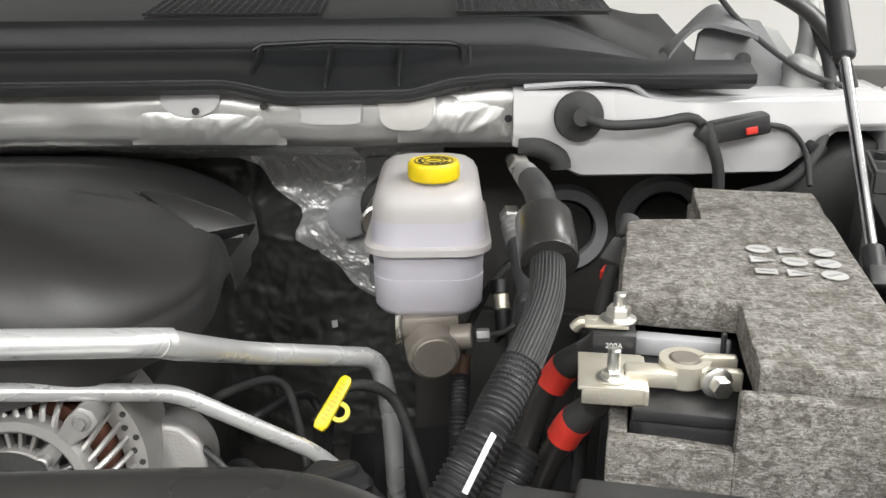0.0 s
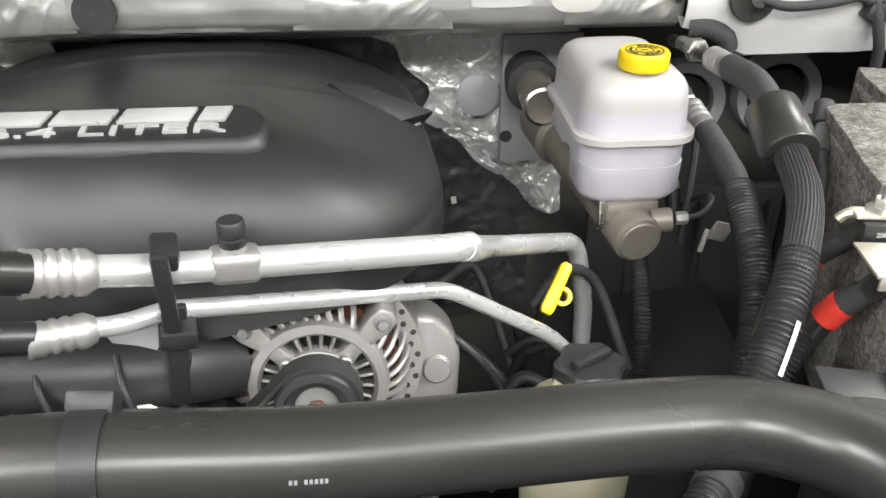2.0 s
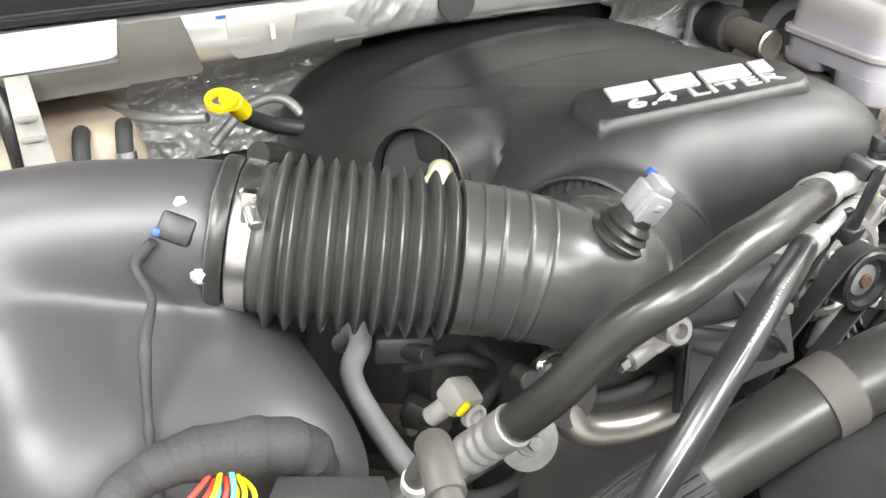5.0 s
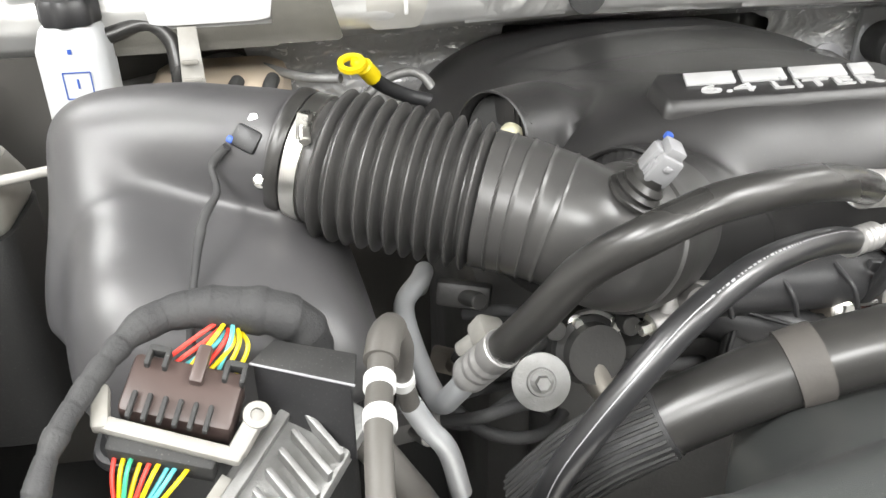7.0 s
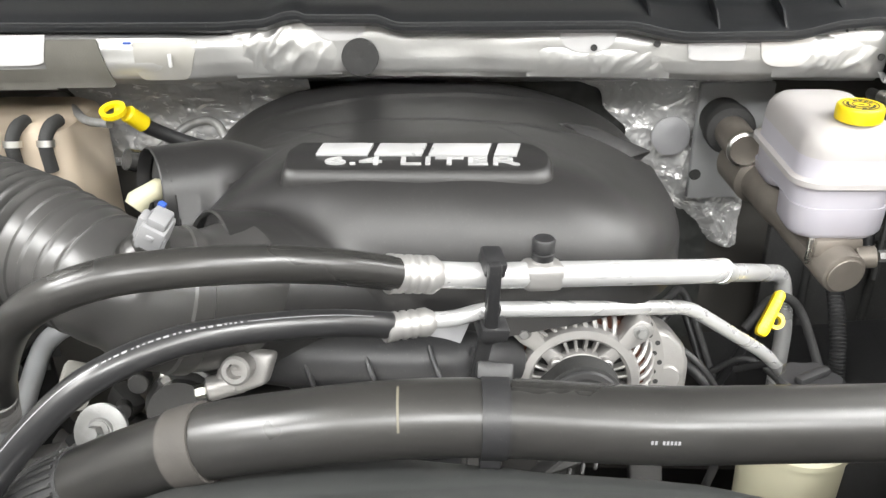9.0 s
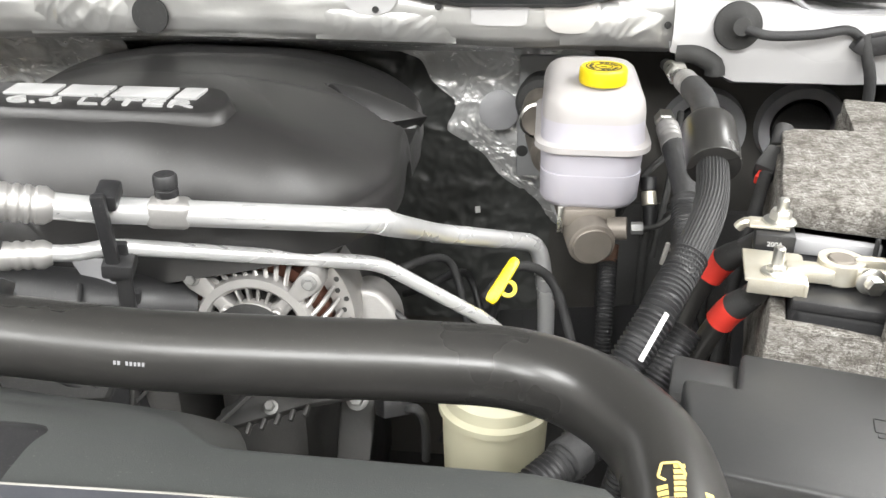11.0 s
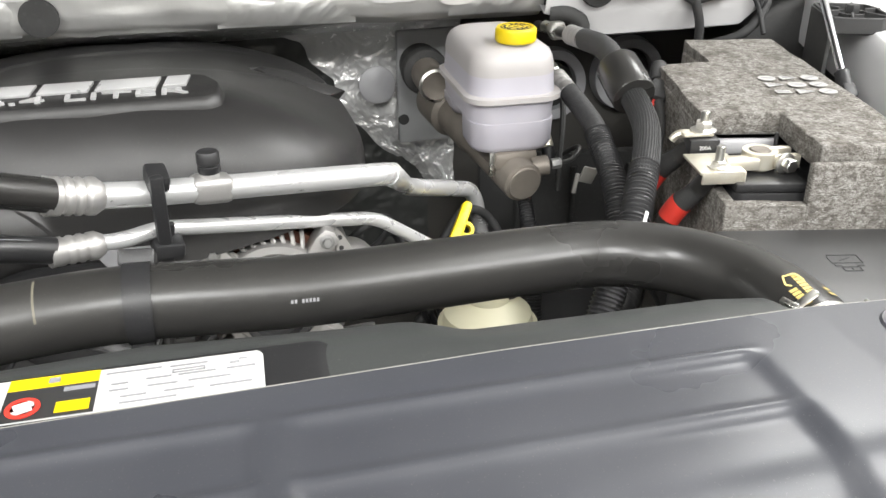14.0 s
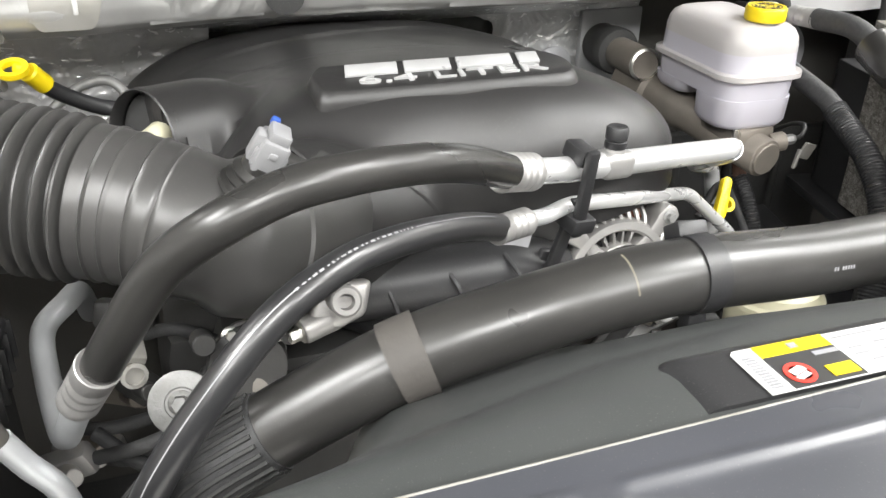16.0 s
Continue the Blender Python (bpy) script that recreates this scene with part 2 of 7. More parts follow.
# ---- mesh helpers ----
def part(name, bm, material, parent=None, label="", smooth=True):
    me = bpy.data.meshes.new(name)
    if isinstance(bm, tuple):
        me.from_pydata(*bm)
    else:
        bm.to_mesh(me)
        bm.free()
    me.materials.append(material)
    if smooth:
        me.shade_smooth()
        me.set_sharp_from_angle(angle=radians(38))
    me.update()
    ob = new(name, me)
    if parent is not None:
        ob.parent = parent
        if parent.type == "EMPTY":
            ob.matrix_parent_inverse = parent.matrix_basis.inverted()
    if label:
        ob["label"] = label
    return ob


def thing(name, at, label, category, group="", kind=""):
    ob = new(name)
    ob.empty_display_size = 0.02
    ob.matrix_basis = Matrix.Translation(at)
    return tagged(ob, label, category, group, kind)


def frame_of(direction, up=(0, 0, 1)):
    """Rotation whose z looks along direction."""
    z = Vector(direction).normalized()
    u = Vector(up)
    if abs(z.dot(u)) > 0.98:
        u = Vector((0, 1, 0))
    x = u.cross(z).normalized()
    y = z.cross(x)
    return Matrix((x, y, z)).transposed()


def spline(points, step=0.006):
    """Even points on a Catmull-Rom curve."""
    p = [Vector(q) for q in points]
    p = [p[0] * 2 - p[1]] + p + [p[-1] * 2 - p[-2]]
    out = []
    for a, b, c, d in zip(p, p[1:], p[2:], p[3:]):
        n = max(2, int((c - b).length / step))
        for i in range(n):
            t = i / n
            out.append(0.5 * (2 * b + (c - a) * t + (2 * a - 5 * b + 4 * c - d) * t * t + (3 * b - a - 3 * c + d) * t ** 3))
    out.append(p[-2])
    return out


def cornered(points, radius=0.02, n=7):
    """A polyline with rounded corners."""
    p = [Vector(q) for q in points]
    out = [p[0]]
    for a, b, c in zip(p, p[1:], p[2:]):
        r = min(radius, (b - a).length * 0.48, (c - b).length * 0.48)
        s, e = b + (a - b).normalized() * r, b + (c - b).normalized() * r
        for i in range(n + 1):
            t = i / n
            out.append((1 - t) ** 2 * s + 2 * t * (1 - t) * b + t * t * e)
    out.append(p[-1])
    return out


def sweep(path, radius, seg=20, caps=True, squash=None):
    """A tube along a path; radius a number or a function of (share, metres)."""
    path = [Vector(q) for q in path]
    verts, faces = [], []
    lengths = [0.0]
    for a, b in zip(path, path[1:]):
        lengths.append(lengths[-1] + (b - a).length)
    total = lengths[-1]
    prev = None
    for i, c in enumerate(path):
        t = (path[min(i + 1, len(path) - 1)] - path[max(i - 1, 0)]).normalized()
        if prev is None:
            u = t.orthogonal().normalized()
        else:
            u = (prev - t * prev.dot(t)).normalized()
        prev = u
        v = t.cross(u)
        r = radius(lengths[i] / total, lengths[i]) if callable(radius) else radius
        for k in range(seg):
            a = 2 * math.pi * k / seg
            verts.append(c + (u * math.cos(a) + v * math.sin(a)) * r)
    for i in range(len(path) - 1):
        for k in range(seg):
            k2 = (k + 1) % seg
            faces.append((i * seg + k, i * seg + k2, (i + 1) * seg + k2, (i + 1) * seg + k))
    if caps:
        faces.append(tuple(range(seg - 1, -1, -1)))
        faces.append(tuple((len(path) - 1) * seg + k for k in range(seg)))
    return verts, [], faces


def lathe(profile, at, axis=(0, 0, 1), seg=32, squash=(1, 1)):
    """Turn (radius, height) pairs round an axis through at."""
    rot = frame_of(axis)
    at = Vector(at)
    verts, faces = [], []
    for r, h in profile:
        for k in range(seg):
            a = 2 * math.pi * k / seg
            verts.append(at + rot @ Vector((r * squash[0] * math.cos(a), r * squash[1] * math.sin(a), h)))
    for i in range(len(profile) - 1):
        for k in range(seg):
            k2 = (k + 1) % seg
            faces.append((i * seg + k, i * seg + k2, (i + 1) * seg + k2, (i + 1) * seg + k))
    if profile[0][0] > 1e-5:
        faces.append(tuple(range(seg - 1, -1, -1)))
    if profile[-1][0] > 1e-5:
        faces.append(tuple((len(profile) - 1) * seg + k for k in range(seg)))
    return verts, [], faces


def collar(profile, at, axis=(0, 0, 1), seg=32):
    """A turned ring, open through its middle."""
    v, _, f = lathe(profile, at, axis, seg)
    return v, [], [q for q in f if len(q) == 4]


def rod(a, b, r, seg=20, bevel=0.001):
    a, b = Vector(a), Vector(b)
    h = (b - a).length
    e = min(bevel, r * 0.4, h * 0.3)
    return lathe([(r - e, 0), (r, e), (r, h - e), (r - e, h)], a, b - a, seg)


def box(size, at=(0, 0, 0), rot=None, bevel=0.002, seg=2):
    bm = bmesh.new()
    bmesh.ops.create_cube(bm, size=1)
    bmesh.ops.scale(bm, vec=size, verts=bm.verts)
    if bevel:
        bmesh.ops.bevel(bm, geom=bm.edges[:], offset=min(bevel, min(size) * 0.45), segments=seg, affect="EDGES", profile=0.5)
    m = Matrix.Translation(at) @ (rot.to_4x4() if rot is not None else Matrix())
    bmesh.ops.transform(bm, matrix=m, verts=bm.verts)
    return bm


def turn(rx=0, ry=0, rz=0):
    return Euler((radians(rx), radians(ry), radians(rz))).to_matrix()


def prism(outline, z0, z1, bevel=0.002, m=None, seg=2):
    """A flat outline (x, y) raised from z0 to z1 with softened edges."""
    bm = bmesh.new()
    vs = [bm.verts.new((x, y, z0)) for x, y in outline]
    f = bm.faces.new(vs)
    f.normal_update()
    if f.normal.z > 0:
        f.normal_flip()
    got = bmesh.ops.extrude_face_region(bm, geom=[f])
    top = [g for g in got["geom"] if isinstance(g, bmesh.types.BMVert)]
    bmesh.ops.translate(bm, vec=(0, 0, z1 - z0), verts=top)
    bmesh.ops.recalc_face_normals(bm, faces=bm.faces[:])
    if bevel:
        bmesh.ops.bevel(bm, geom=bm.edges[:], offset=bevel, segments=seg, affect="EDGES", profile=0.5)
    if m is not None:
        bmesh.ops.transform(bm, matrix=m, verts=bm.verts)
    return bm


def merge(*pieces):
    """Several meshes as one."""
    verts, faces = [], []
    for p in pieces:
        base = len(verts)
        if isinstance(p, tuple):
            verts += [Vector(v) for v in p[0]]
            faces += [tuple(i + base for i in f) for f in p[2]]
        else:
            p.verts.index_update()
            verts += [v.co.copy() for v in p.verts]
            faces += [tuple(v.index + base for v in f.verts) for f in p.faces]
            p.free()
    return verts, [], faces


def moved(mesh, m):
    if isinstance(mesh, tuple):
        return [m @ Vector(v) for v in mesh[0]], [], mesh[2]
    bmesh.ops.transform(mesh, matrix=m, verts=mesh.verts)
    return mesh


def grid(fn, nu, nv, closed=False):
    """A sheet from fn(u, v) with u, v in 0..1."""
    verts = [Vector(fn(i / (nu - 1), j / (nv - 1))) for j in range(nv) for i in range(nu)]
    faces = [(j * nu + i, j * nu + i + 1, (j + 1) * nu + i + 1, (j + 1) * nu + i) for j in range(nv - 1) for i in range(nu - 1)]
    return verts, [], faces


def shell(sheet, thickness, down=(0, 0, -1)):
    """Give a sheet thickness."""
    v, _, f = sheet
    n = len(v)
    d = Vector(down) * thickness
    verts = [Vector(p) for p in v] + [Vector(p) + d for p in v]
    faces = list(f) + [tuple(i + n for i in reversed(q)) for q in f]
    count = {}
    for q in f:
        for a, b in zip(q, q[1:] + q[:1]):
            count[(a, b)] = 1
    for a, b in list(count):
        if (b, a) not in count:
            faces.append((b, a, a + n, b + n))
    return verts, [], faces


def loft(rings):
    """A skin over rings of equal count, closed at both ends."""
    verts, faces = [], []
    n = len(rings[0])
    for ring_ in rings:
        verts += [Vector(q) for q in ring_]
    for j in range(len(rings) - 1):
        for k in range(n):
            faces.append((j * n + k, j * n + (k + 1) % n, (j + 1) * n + (k + 1) % n, (j + 1) * n + k))
    faces.append(tuple(range(n - 1, -1, -1)))
    faces.append(tuple((len(rings) - 1) * n + k for k in range(n)))
    return verts, [], faces


def bolt(name, at, axis, r, h, material, parent=None, label="", washer=True):
    """A hexagon head with its flange."""
    rot = frame_of(axis)
    at = Vector(at)
    hexa = moved(lathe([(r * 0.92, h * 0.25), (r, h * 0.32), (r, h * 0.9), (r * 0.9, h), (0, h)], (0, 0, 0), (0, 0, 1), 6), Matrix.Translation(at) @ rot.to_4x4())
    pieces = [hexa]
    if washer:
        pieces.append(moved(lathe([(r * 1.5, 0), (r * 1.5, h * 0.15), (r * 1.05, h * 0.3)], (0, 0, 0), (0, 0, 1), 20), Matrix.Translation(at) @ rot.to_4x4()))
    return part(name, merge(*pieces), material, parent, label)


def lettering(name, text, height, m, material, parent, depth=0.0006, label="", stretch=1.0, shear=0.0):
    """Words in the built-in font, as a raised mesh, centred on the pose m."""
    cu = bpy.data.curves.new(name, "FONT")
    cu.body, cu.size, cu.extrude, cu.align_x, cu.align_y, cu.shear = text, height / 0.7, depth, "CENTER", "CENTER", shear
    tmp = bpy.data.objects.new(name, cu)
    me = bpy.data.meshes.new_from_object(tmp)
    bpy.data.objects.remove(tmp)
    bpy.data.curves.remove(cu)
    me.transform(m @ Matrix.Diagonal((stretch, 1, 1, 1)))
    me.materials.append(material)
    ob = new(name, me)
    ob.parent = parent
    if parent.type == "EMPTY":
        ob.matrix_parent_inverse = parent.matrix_basis.inverted()
    if label:
        ob["label"] = label
    return ob


def on_surface(origin, normal, xdir):
    """A pose on a surface: x along xdir, z along the normal."""
    z = Vector(normal).normalized()
    x = (Vector(xdir) - z * Vector(xdir).dot(z)).normalized()
    y = z.cross(x)
    return Matrix.Translation(origin) @ Matrix((x, y, z)).transposed().to_4x4()


def bars(name, boxes, m, material, parent, thick=0.0004, label=""):
    """Flat printed bars (x, y, width, height) on the pose m."""
    pieces = [box((w, h, thick), (x, y, thick / 2), None, 0) for x, y, w, h in boxes]
    return part(name, moved(merge(*pieces), m), material, parent, label, smooth=False)


# ---- the room and the truck's body ----
tagged(part("ground", box((30, 30, 0.1), (-0.4, 0, -0.05), None, 0), FLOORMAT), "pale polished showroom tile floor", "floor", kind="structure")
tagged(part("ceiling", box((14, 14, 0.1), (-0.4, 0, 3.66), None, 0), WALLMAT), "white showroom ceiling", "ceiling", kind="structure")
for nm, sx, sy, x, y in (("wall_north", 14, 0.2, -0.4, 7.0), ("wall_south", 14, 0.2, -0.4, -7.0), ("wall_east", 0.2, 13.8, 6.6, 0), ("wall_west", 0.2, 13.8, -7.4, 0)):
    tagged(part(nm, box((sx, sy, 3.6), (x, y, 1.8), None, 0), WALLMAT), "plain white showroom wall", "wall", kind="structure")

CX = -0.43  # the truck's centre line


def flange_x(y):
    """The inner edge of the fender at a distance from the grille."""
    return 0.348 + (y - 0.50) * (0.292 if y > 0.50 else 0.40)


# firewall
fw = tagged(part("firewall", box((2.10, 0.03, 0.95), (CX, 1.125, 0.98), None, 0.004), SOUND), "black sound-deadened firewall behind the engine", "firewall", kind="structure")
for nm, x, z, r, mt in (("flange_ring", 0.163, 1.250, 0.056, GREYPL), ("flange_ring", 0.293, 1.258, 0.058, GREYPL)):
    ring = lathe([(r * 0.72, 0), (r * 0.74, 0.016), (r * 1.0, 0.02), (r * 1.05, 0.0)], (x, 1.11, z), (0, -1, 0), 40)
    part(nm, ring, mt, fw, "grey painted ring on the firewall")
part("grommet", lathe([(0.036, 0), (0.036, 0.012), (0.026, 0.016), (0, 0.016)], (0.163, 1.11, 1.250), (0, -1, 0), 30), MATTE, fw)
part("grommet", lathe([(0.038, 0), (0.038, 0.012), (0.026, 0.016), (0, 0.016)], (0.293, 1.11, 1.255), (0, -1, 0), 30), MATTE, fw)
# grey steel bracket of the brake booster and the round plug in the foil
part("booster_plate", box((0.104, 0.012, 0.17), (-0.041, 1.060, 1.275), turn(0, 0, 4), 0.004), GREYPAINT, fw, "grey painted steel booster bracket")
part("plug", lathe([(0.028, 0), (0.028, 0.004), (0.025, 0.006), (0, 0.006)], (-0.119, 1.079, 1.276), (0.05, -1, 0.1), 36), GREYPL, fw, "round grey plug")
part("hole", lathe([(0.008, 0), (0.008, 0.003), (0, 0.003)], (-0.085, 1.053, 1.228), (0, -1, 0), 20), MATTE, fw)

# inner fenders and fenders


def fender_sheet(side):
    def fn(u, v):
        y = -0.35 + 1.5 * v
        x0 = flange_x(y)
        z0 = 1.384 + 0.062 * (y - 0.383)
        # from the inner wall, over the gutter and the rounded edge, out to the wing
        prof = [(0.016, -0.086), (0.0, -0.078), (0.002, -0.012), (0.008, 0.0), (0.030, 0.003), (0.034, 0.000), (0.036, 0.003), (0.06, 0.005), (0.16, 0.004), (0.28, -0.03), (0.33, -0.13), (0.34, -0.45), (0.33, -0.85)]
        k = u * (len(prof) - 1)
        i = min(int(k), len(prof) - 2)
        t = k - i
        dx = prof[i][0] * (1 - t) + prof[i + 1][0] * t
        dz = prof[i][1] * (1 - t) + prof[i + 1][1] * t
        x = x0 + dx
        return (x if side > 0 else 2 * CX - x, y, z0 + dz)
    return grid(fn, 40, 30)


for side, nm in ((1, "fender_east"), (-1, "fender_west")):
    tagged(part(nm, shell(fender_sheet(side), 0.0015, (side, 0, -1)), FENDERWHITE), "glossy white painted fender with its bolted inner edge", "fender", kind="structure")
    inner = grid(lambda u, v: ((lambda x: x if side > 0 else 2 * CX - x)(flange_x(-0.3 + 1.4 * v) + 0.012 - 0.03 * u), -0.3 + 1.4 * v, 1.31 + 0.05 * v - 0.6 * u), 6, 20)
    tagged(part("inner_fender_east" if side > 0 else "inner_fender_west", shell(inner, 0.003, (side, 0, 0)), MATTE), "black plastic inner fender liner", "fender liner", kind="structure")

hump = [(-0.02, -0.16), (0.16, -0.16), (0.16, 0.045), (0.10, 0.048), (0.045, 0.040), (0.012, 0.018), (-0.014, -0.030)]
tagged(part("wheelhouse_cover", prism(hump, -0.10, 0.0, 0.010, on_surface((0.385, 0.925, 1.352), (0.0, -1, 0.05), (1, 0, 0)), 4), MATTE), "black plastic cover behind the strut tower", "cover", kind="structure")

# cowl: painted rail, foil wrap, black plastic panel
rail_prof = [(1.10, 1.385), (0.955, 1.392), (0.932, 1.398), (0.921, 1.408), (0.916, 1.425), (0.917, 1.445), (0.924, 1.456), (0.945, 1.460), (1.10, 1.462)]


def prof_at(prof, k):
    k *= len(prof) - 1
    i = min(int(k), len(prof) - 2)
    t = k - i
    return tuple(a * (1 - t) + b * t for a, b in zip(prof[i], prof[i + 1]))


def rail_bow(x):
    """The rail bows toward the firewall in its middle."""
    pts = ((-1.22, -0.030), (-0.756, -0.010), (-0.62, 0.010), (-0.537, 0.022), (-0.40, 0.021), (-0.257, 0.012), (0.0, 0.004), (0.5, 0.0))
    for (xa, ya), (xb, yb) in zip(pts, pts[1:]):
        if x <= xb:
            return ya + (yb - ya) * (x - xa) / (xb - xa)
    return 0.0


def lip_wave(x):
    """How far the plastic cowl's lip rises or dips along the rail."""
    pts = ((-1.3, 0.0), (-0.70, 0.0), (-0.65, 0.003), (-0.61, 0.013), (-0.515, 0.013), (-0.485, 0.004), (-0.23, 0.005), (-0.15, -0.008), (-0.04, -0.007), (0.03, 0.006), (0.06, 0.009), (0.5, 0.009))
    for (xa, za), (xb, zb) in zip(pts, pts[1:]):
        if x <= xb:
            t = (x - xa) / (xb - xa)
            return za + (zb - za) * t * t * (3 - 2 * t)
    return 0.0


def rail_fn(u, v):
    y, z = prof_at(rail_prof, v)
    x = -1.22 + 1.30 * u
    z += max(0, lip_wave(x)) * max(0, min(1, (z - 1.435) / 0.02))
    return (x, y + rail_bow(x) + 0.003 * noise.noise((x * 18, z * 30, 0)), z + 0.002 * noise.noise((x * 14, 3, z * 20)))


LAMINATE = mat("dull_foil_laminate", (0.52, 0.52, 0.51), 0.38, 0.65, second=(0.40, 0.395, 0.38), scale=60, mix=0.7, bump=0.6, bump_scale=60)
rail = tagged(part("cowl_rail", grid(rail_fn, 180, 40), LAMINATE), "cowl rail covered in dull wrinkled foil laminate", "cowl rail", kind="structure")


def rail_patch(name, x0, x1, material, label, z_low=1.404, z_high=1.452, off=0.003, ends=0.01, bowl=0, slant=0.0):
    """A sheet lying on the rail's face with a rounded lower edge."""
    def fn(u, v):
        x = x0 + (x1 - x0) * u
        e = min(u, 1 - u) * (x1 - x0)
        low = z_low + (ends * (1 - min(1, e / ends)) ** 2 if ends else 0)
        if bowl:
            low = z_high - (z_high - z_low) * (1 - abs(2 * u - 1) ** bowl) ** (1 / bowl)
        z = low + (z_high - low) * v
        x += slant * (1 - v) * u
        y = 0.9205 - 0.0045 * math.sin(math.pi * min(1, max(0, (z - 1.404) / 0.055))) - off
        return (x, y + rail_bow(x), z)
    return part(name, shell(grid(fn, 24, 10), 0.0015, (0, 1, 0)), material, rail, label)


STRIPFELT = mat("grey_brown_strip", (0.075, 0.071, 0.060), 0.8, second=(0.12, 0.115, 0.10), scale=40, mix=0.8, bump=0.4, bump_scale=500)
rail_patch("dark_patch", -1.10, -0.90, STRIPFELT, "grey-brown felt strip", 1.396, 1.422, off=0.002, ends=0)
rail_patch("dark_patch", -0.905, -0.842, STRIPFELT, "grey-brown felt patch", 1.398, 1.456, off=0.0025, ends=0.004, slant=0.014)
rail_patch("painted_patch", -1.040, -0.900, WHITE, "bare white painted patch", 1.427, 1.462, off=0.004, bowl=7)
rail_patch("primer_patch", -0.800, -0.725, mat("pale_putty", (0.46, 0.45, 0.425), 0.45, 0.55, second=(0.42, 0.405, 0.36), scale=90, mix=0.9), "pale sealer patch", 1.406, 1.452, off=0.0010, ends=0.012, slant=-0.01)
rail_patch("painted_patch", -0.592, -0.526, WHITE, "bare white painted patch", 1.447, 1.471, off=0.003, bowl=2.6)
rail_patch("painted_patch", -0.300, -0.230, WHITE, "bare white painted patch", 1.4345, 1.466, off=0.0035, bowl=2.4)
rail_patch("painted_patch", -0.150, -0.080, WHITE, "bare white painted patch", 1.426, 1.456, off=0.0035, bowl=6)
rail_patch("painted_patch", -0.066, -0.004, mat("thin_film_on_paint", (0.60, 0.585, 0.565), 0.4, 0.2, second=(0.50, 0.485, 0.465), scale=80), "thinly covered pale patch", 1.419, 1.456, off=0.0025, bowl=3)
part("sealer_dash", box((0.005, 0.002, 0.016), (-0.756, 0.8990, 1.432), None, 0.001), PAPER, rail, "white paint dash")
part("sealer_dash", box((0.010, 0.002, 0.003), (-0.805, 0.9015, 1.452), None, 0.001), BLUE, rail, "blue paint mark")
part("plug", lathe([(0.0225, 0), (0.0225, 0.003), (0.020, 0.004), (0, 0.001)], (-0.536, 0.9345, 1.427), (0, -1, 0.05), 40), MATTE, rail, "black round plug")
for x, z in ((-0.258, 1.441), (-0.185, 1.446), (0.073, 1.432), (0.30, 1.438)):
    part("clip_hole", lathe([(0.004, 0), (0.004, 0.002), (0, 0.002)], (x, 0.9115 + rail_bow(x), z), (0, -1, 0), 12), MATTE, rail)


def crumple(name, fn, nu, nv, amount, parent, label, seed=0.0, material=FOIL):
    """Creased foil: a sheet pushed in and out along sharp folds."""
    def g(u, v):
        p = Vector(fn(u, v))
        q = p * 27 + Vector((seed, seed * 2, 0))
        q += Vector((noise.noise(q * 0.8), noise.noise(q * 0.8 + Vector((5, 0, 0))), noise.noise(q * 0.8 + Vector((0, 5, 0))))) * 0.5
        d = 0.9 * noise.voronoi(q * 1.1)[0][0] + 0.5 * noise.voronoi(q * 2.6)[0][0] + 0.25 * noise.voronoi(q * 6.0)[0][0] - 0.6
        e = noise.noise(q * 0.7 + Vector((9, 3, 1)))
        return p + Vector((0.3 * e, -1.0 * d, 0.5 * d)) * amount
    return part(name, grid(g, nu, nv), material, parent, label)


def rail_wrap(x0, x1, z0, z1, amount, seed):
    """Foil film drawn over the rail, creased in the middle and smooth at its ends."""
    def g(u, v):
        x, z = x0 + (x1 - x0) * u, z0 + (z1 - z0) * v
        fade = math.sin(math.pi * u) ** 0.8 * max(0.0, math.sin(math.pi * v)) ** 0.7
        q = Vector((x * 24 - z * 16, z * 26 + x * 14, seed))
        q += Vector((noise.noise(q * 0.7), noise.noise(q * 0.7 + Vector((5, 0, 0))), 0)) * 0.5
        d = noise.voronoi(Vector((q.x * 2.0, q.y * 0.7, q.z)))[0][0] + 0.5 * noise.voronoi(Vector((q.x * 3.5, q.y * 1.6, q.z)))[0][0] - 0.4
        y = 0.9205 - 0.0045 * math.sin(math.pi * min(1, max(0, (z - 1.404) / 0.055))) + rail_bow(x)
        return (x, y + 0.002 - fade * (0.0035 + amount * d), z + 0.3 * fade * amount * d)
    return part("foil_wrap", grid(g, 110, 34), LAMINATE, rail, "creased foil film")


rail_wrap(-0.685, -0.560, 1.404, 1.470, 0.008, 1.0)
rail_wrap(-0.335, -0.165, 1.402, 1.440, 0.0035, 4.0)
rail_wrap(-0.045, 0.083, 1.404, 1.455, 0.0055, 9.0)
def foil_left(z):
    """The torn west edge of the firewall foil."""
    return -0.187 - 0.75 * max(0, z - 1.285) + 1.15 * max(0, 1.235 - z) - 0.115 * max(0, (z - 1.345) / 0.05) ** 1.5 + 0.006 * math.sin(z * 90)


foil = thing("heat_shield_foil", (-0.15, 1.10, 0.95), "bright crumpled aluminium foil insulation on the firewall", "foil insulation")
crumple("foil_sheet", lambda u, v: (foil_left(1.09 + 0.31 * v) * (1 - u) + 0.005 * u, 1.106 - 0.075 * v ** 4 - 0.012 * math.sin(3.1 * u) * (1 - v), 1.09 + 0.31 * v), 130, 170, 0.011, foil, "", 7.0)
crumple("foil_sheet", lambda u, v: (-0.95 + 0.33 * u, 1.095 - 0.10 * v ** 2, 1.22 + 0.175 * v), 150, 90, 0.012, foil, "", 12.0)
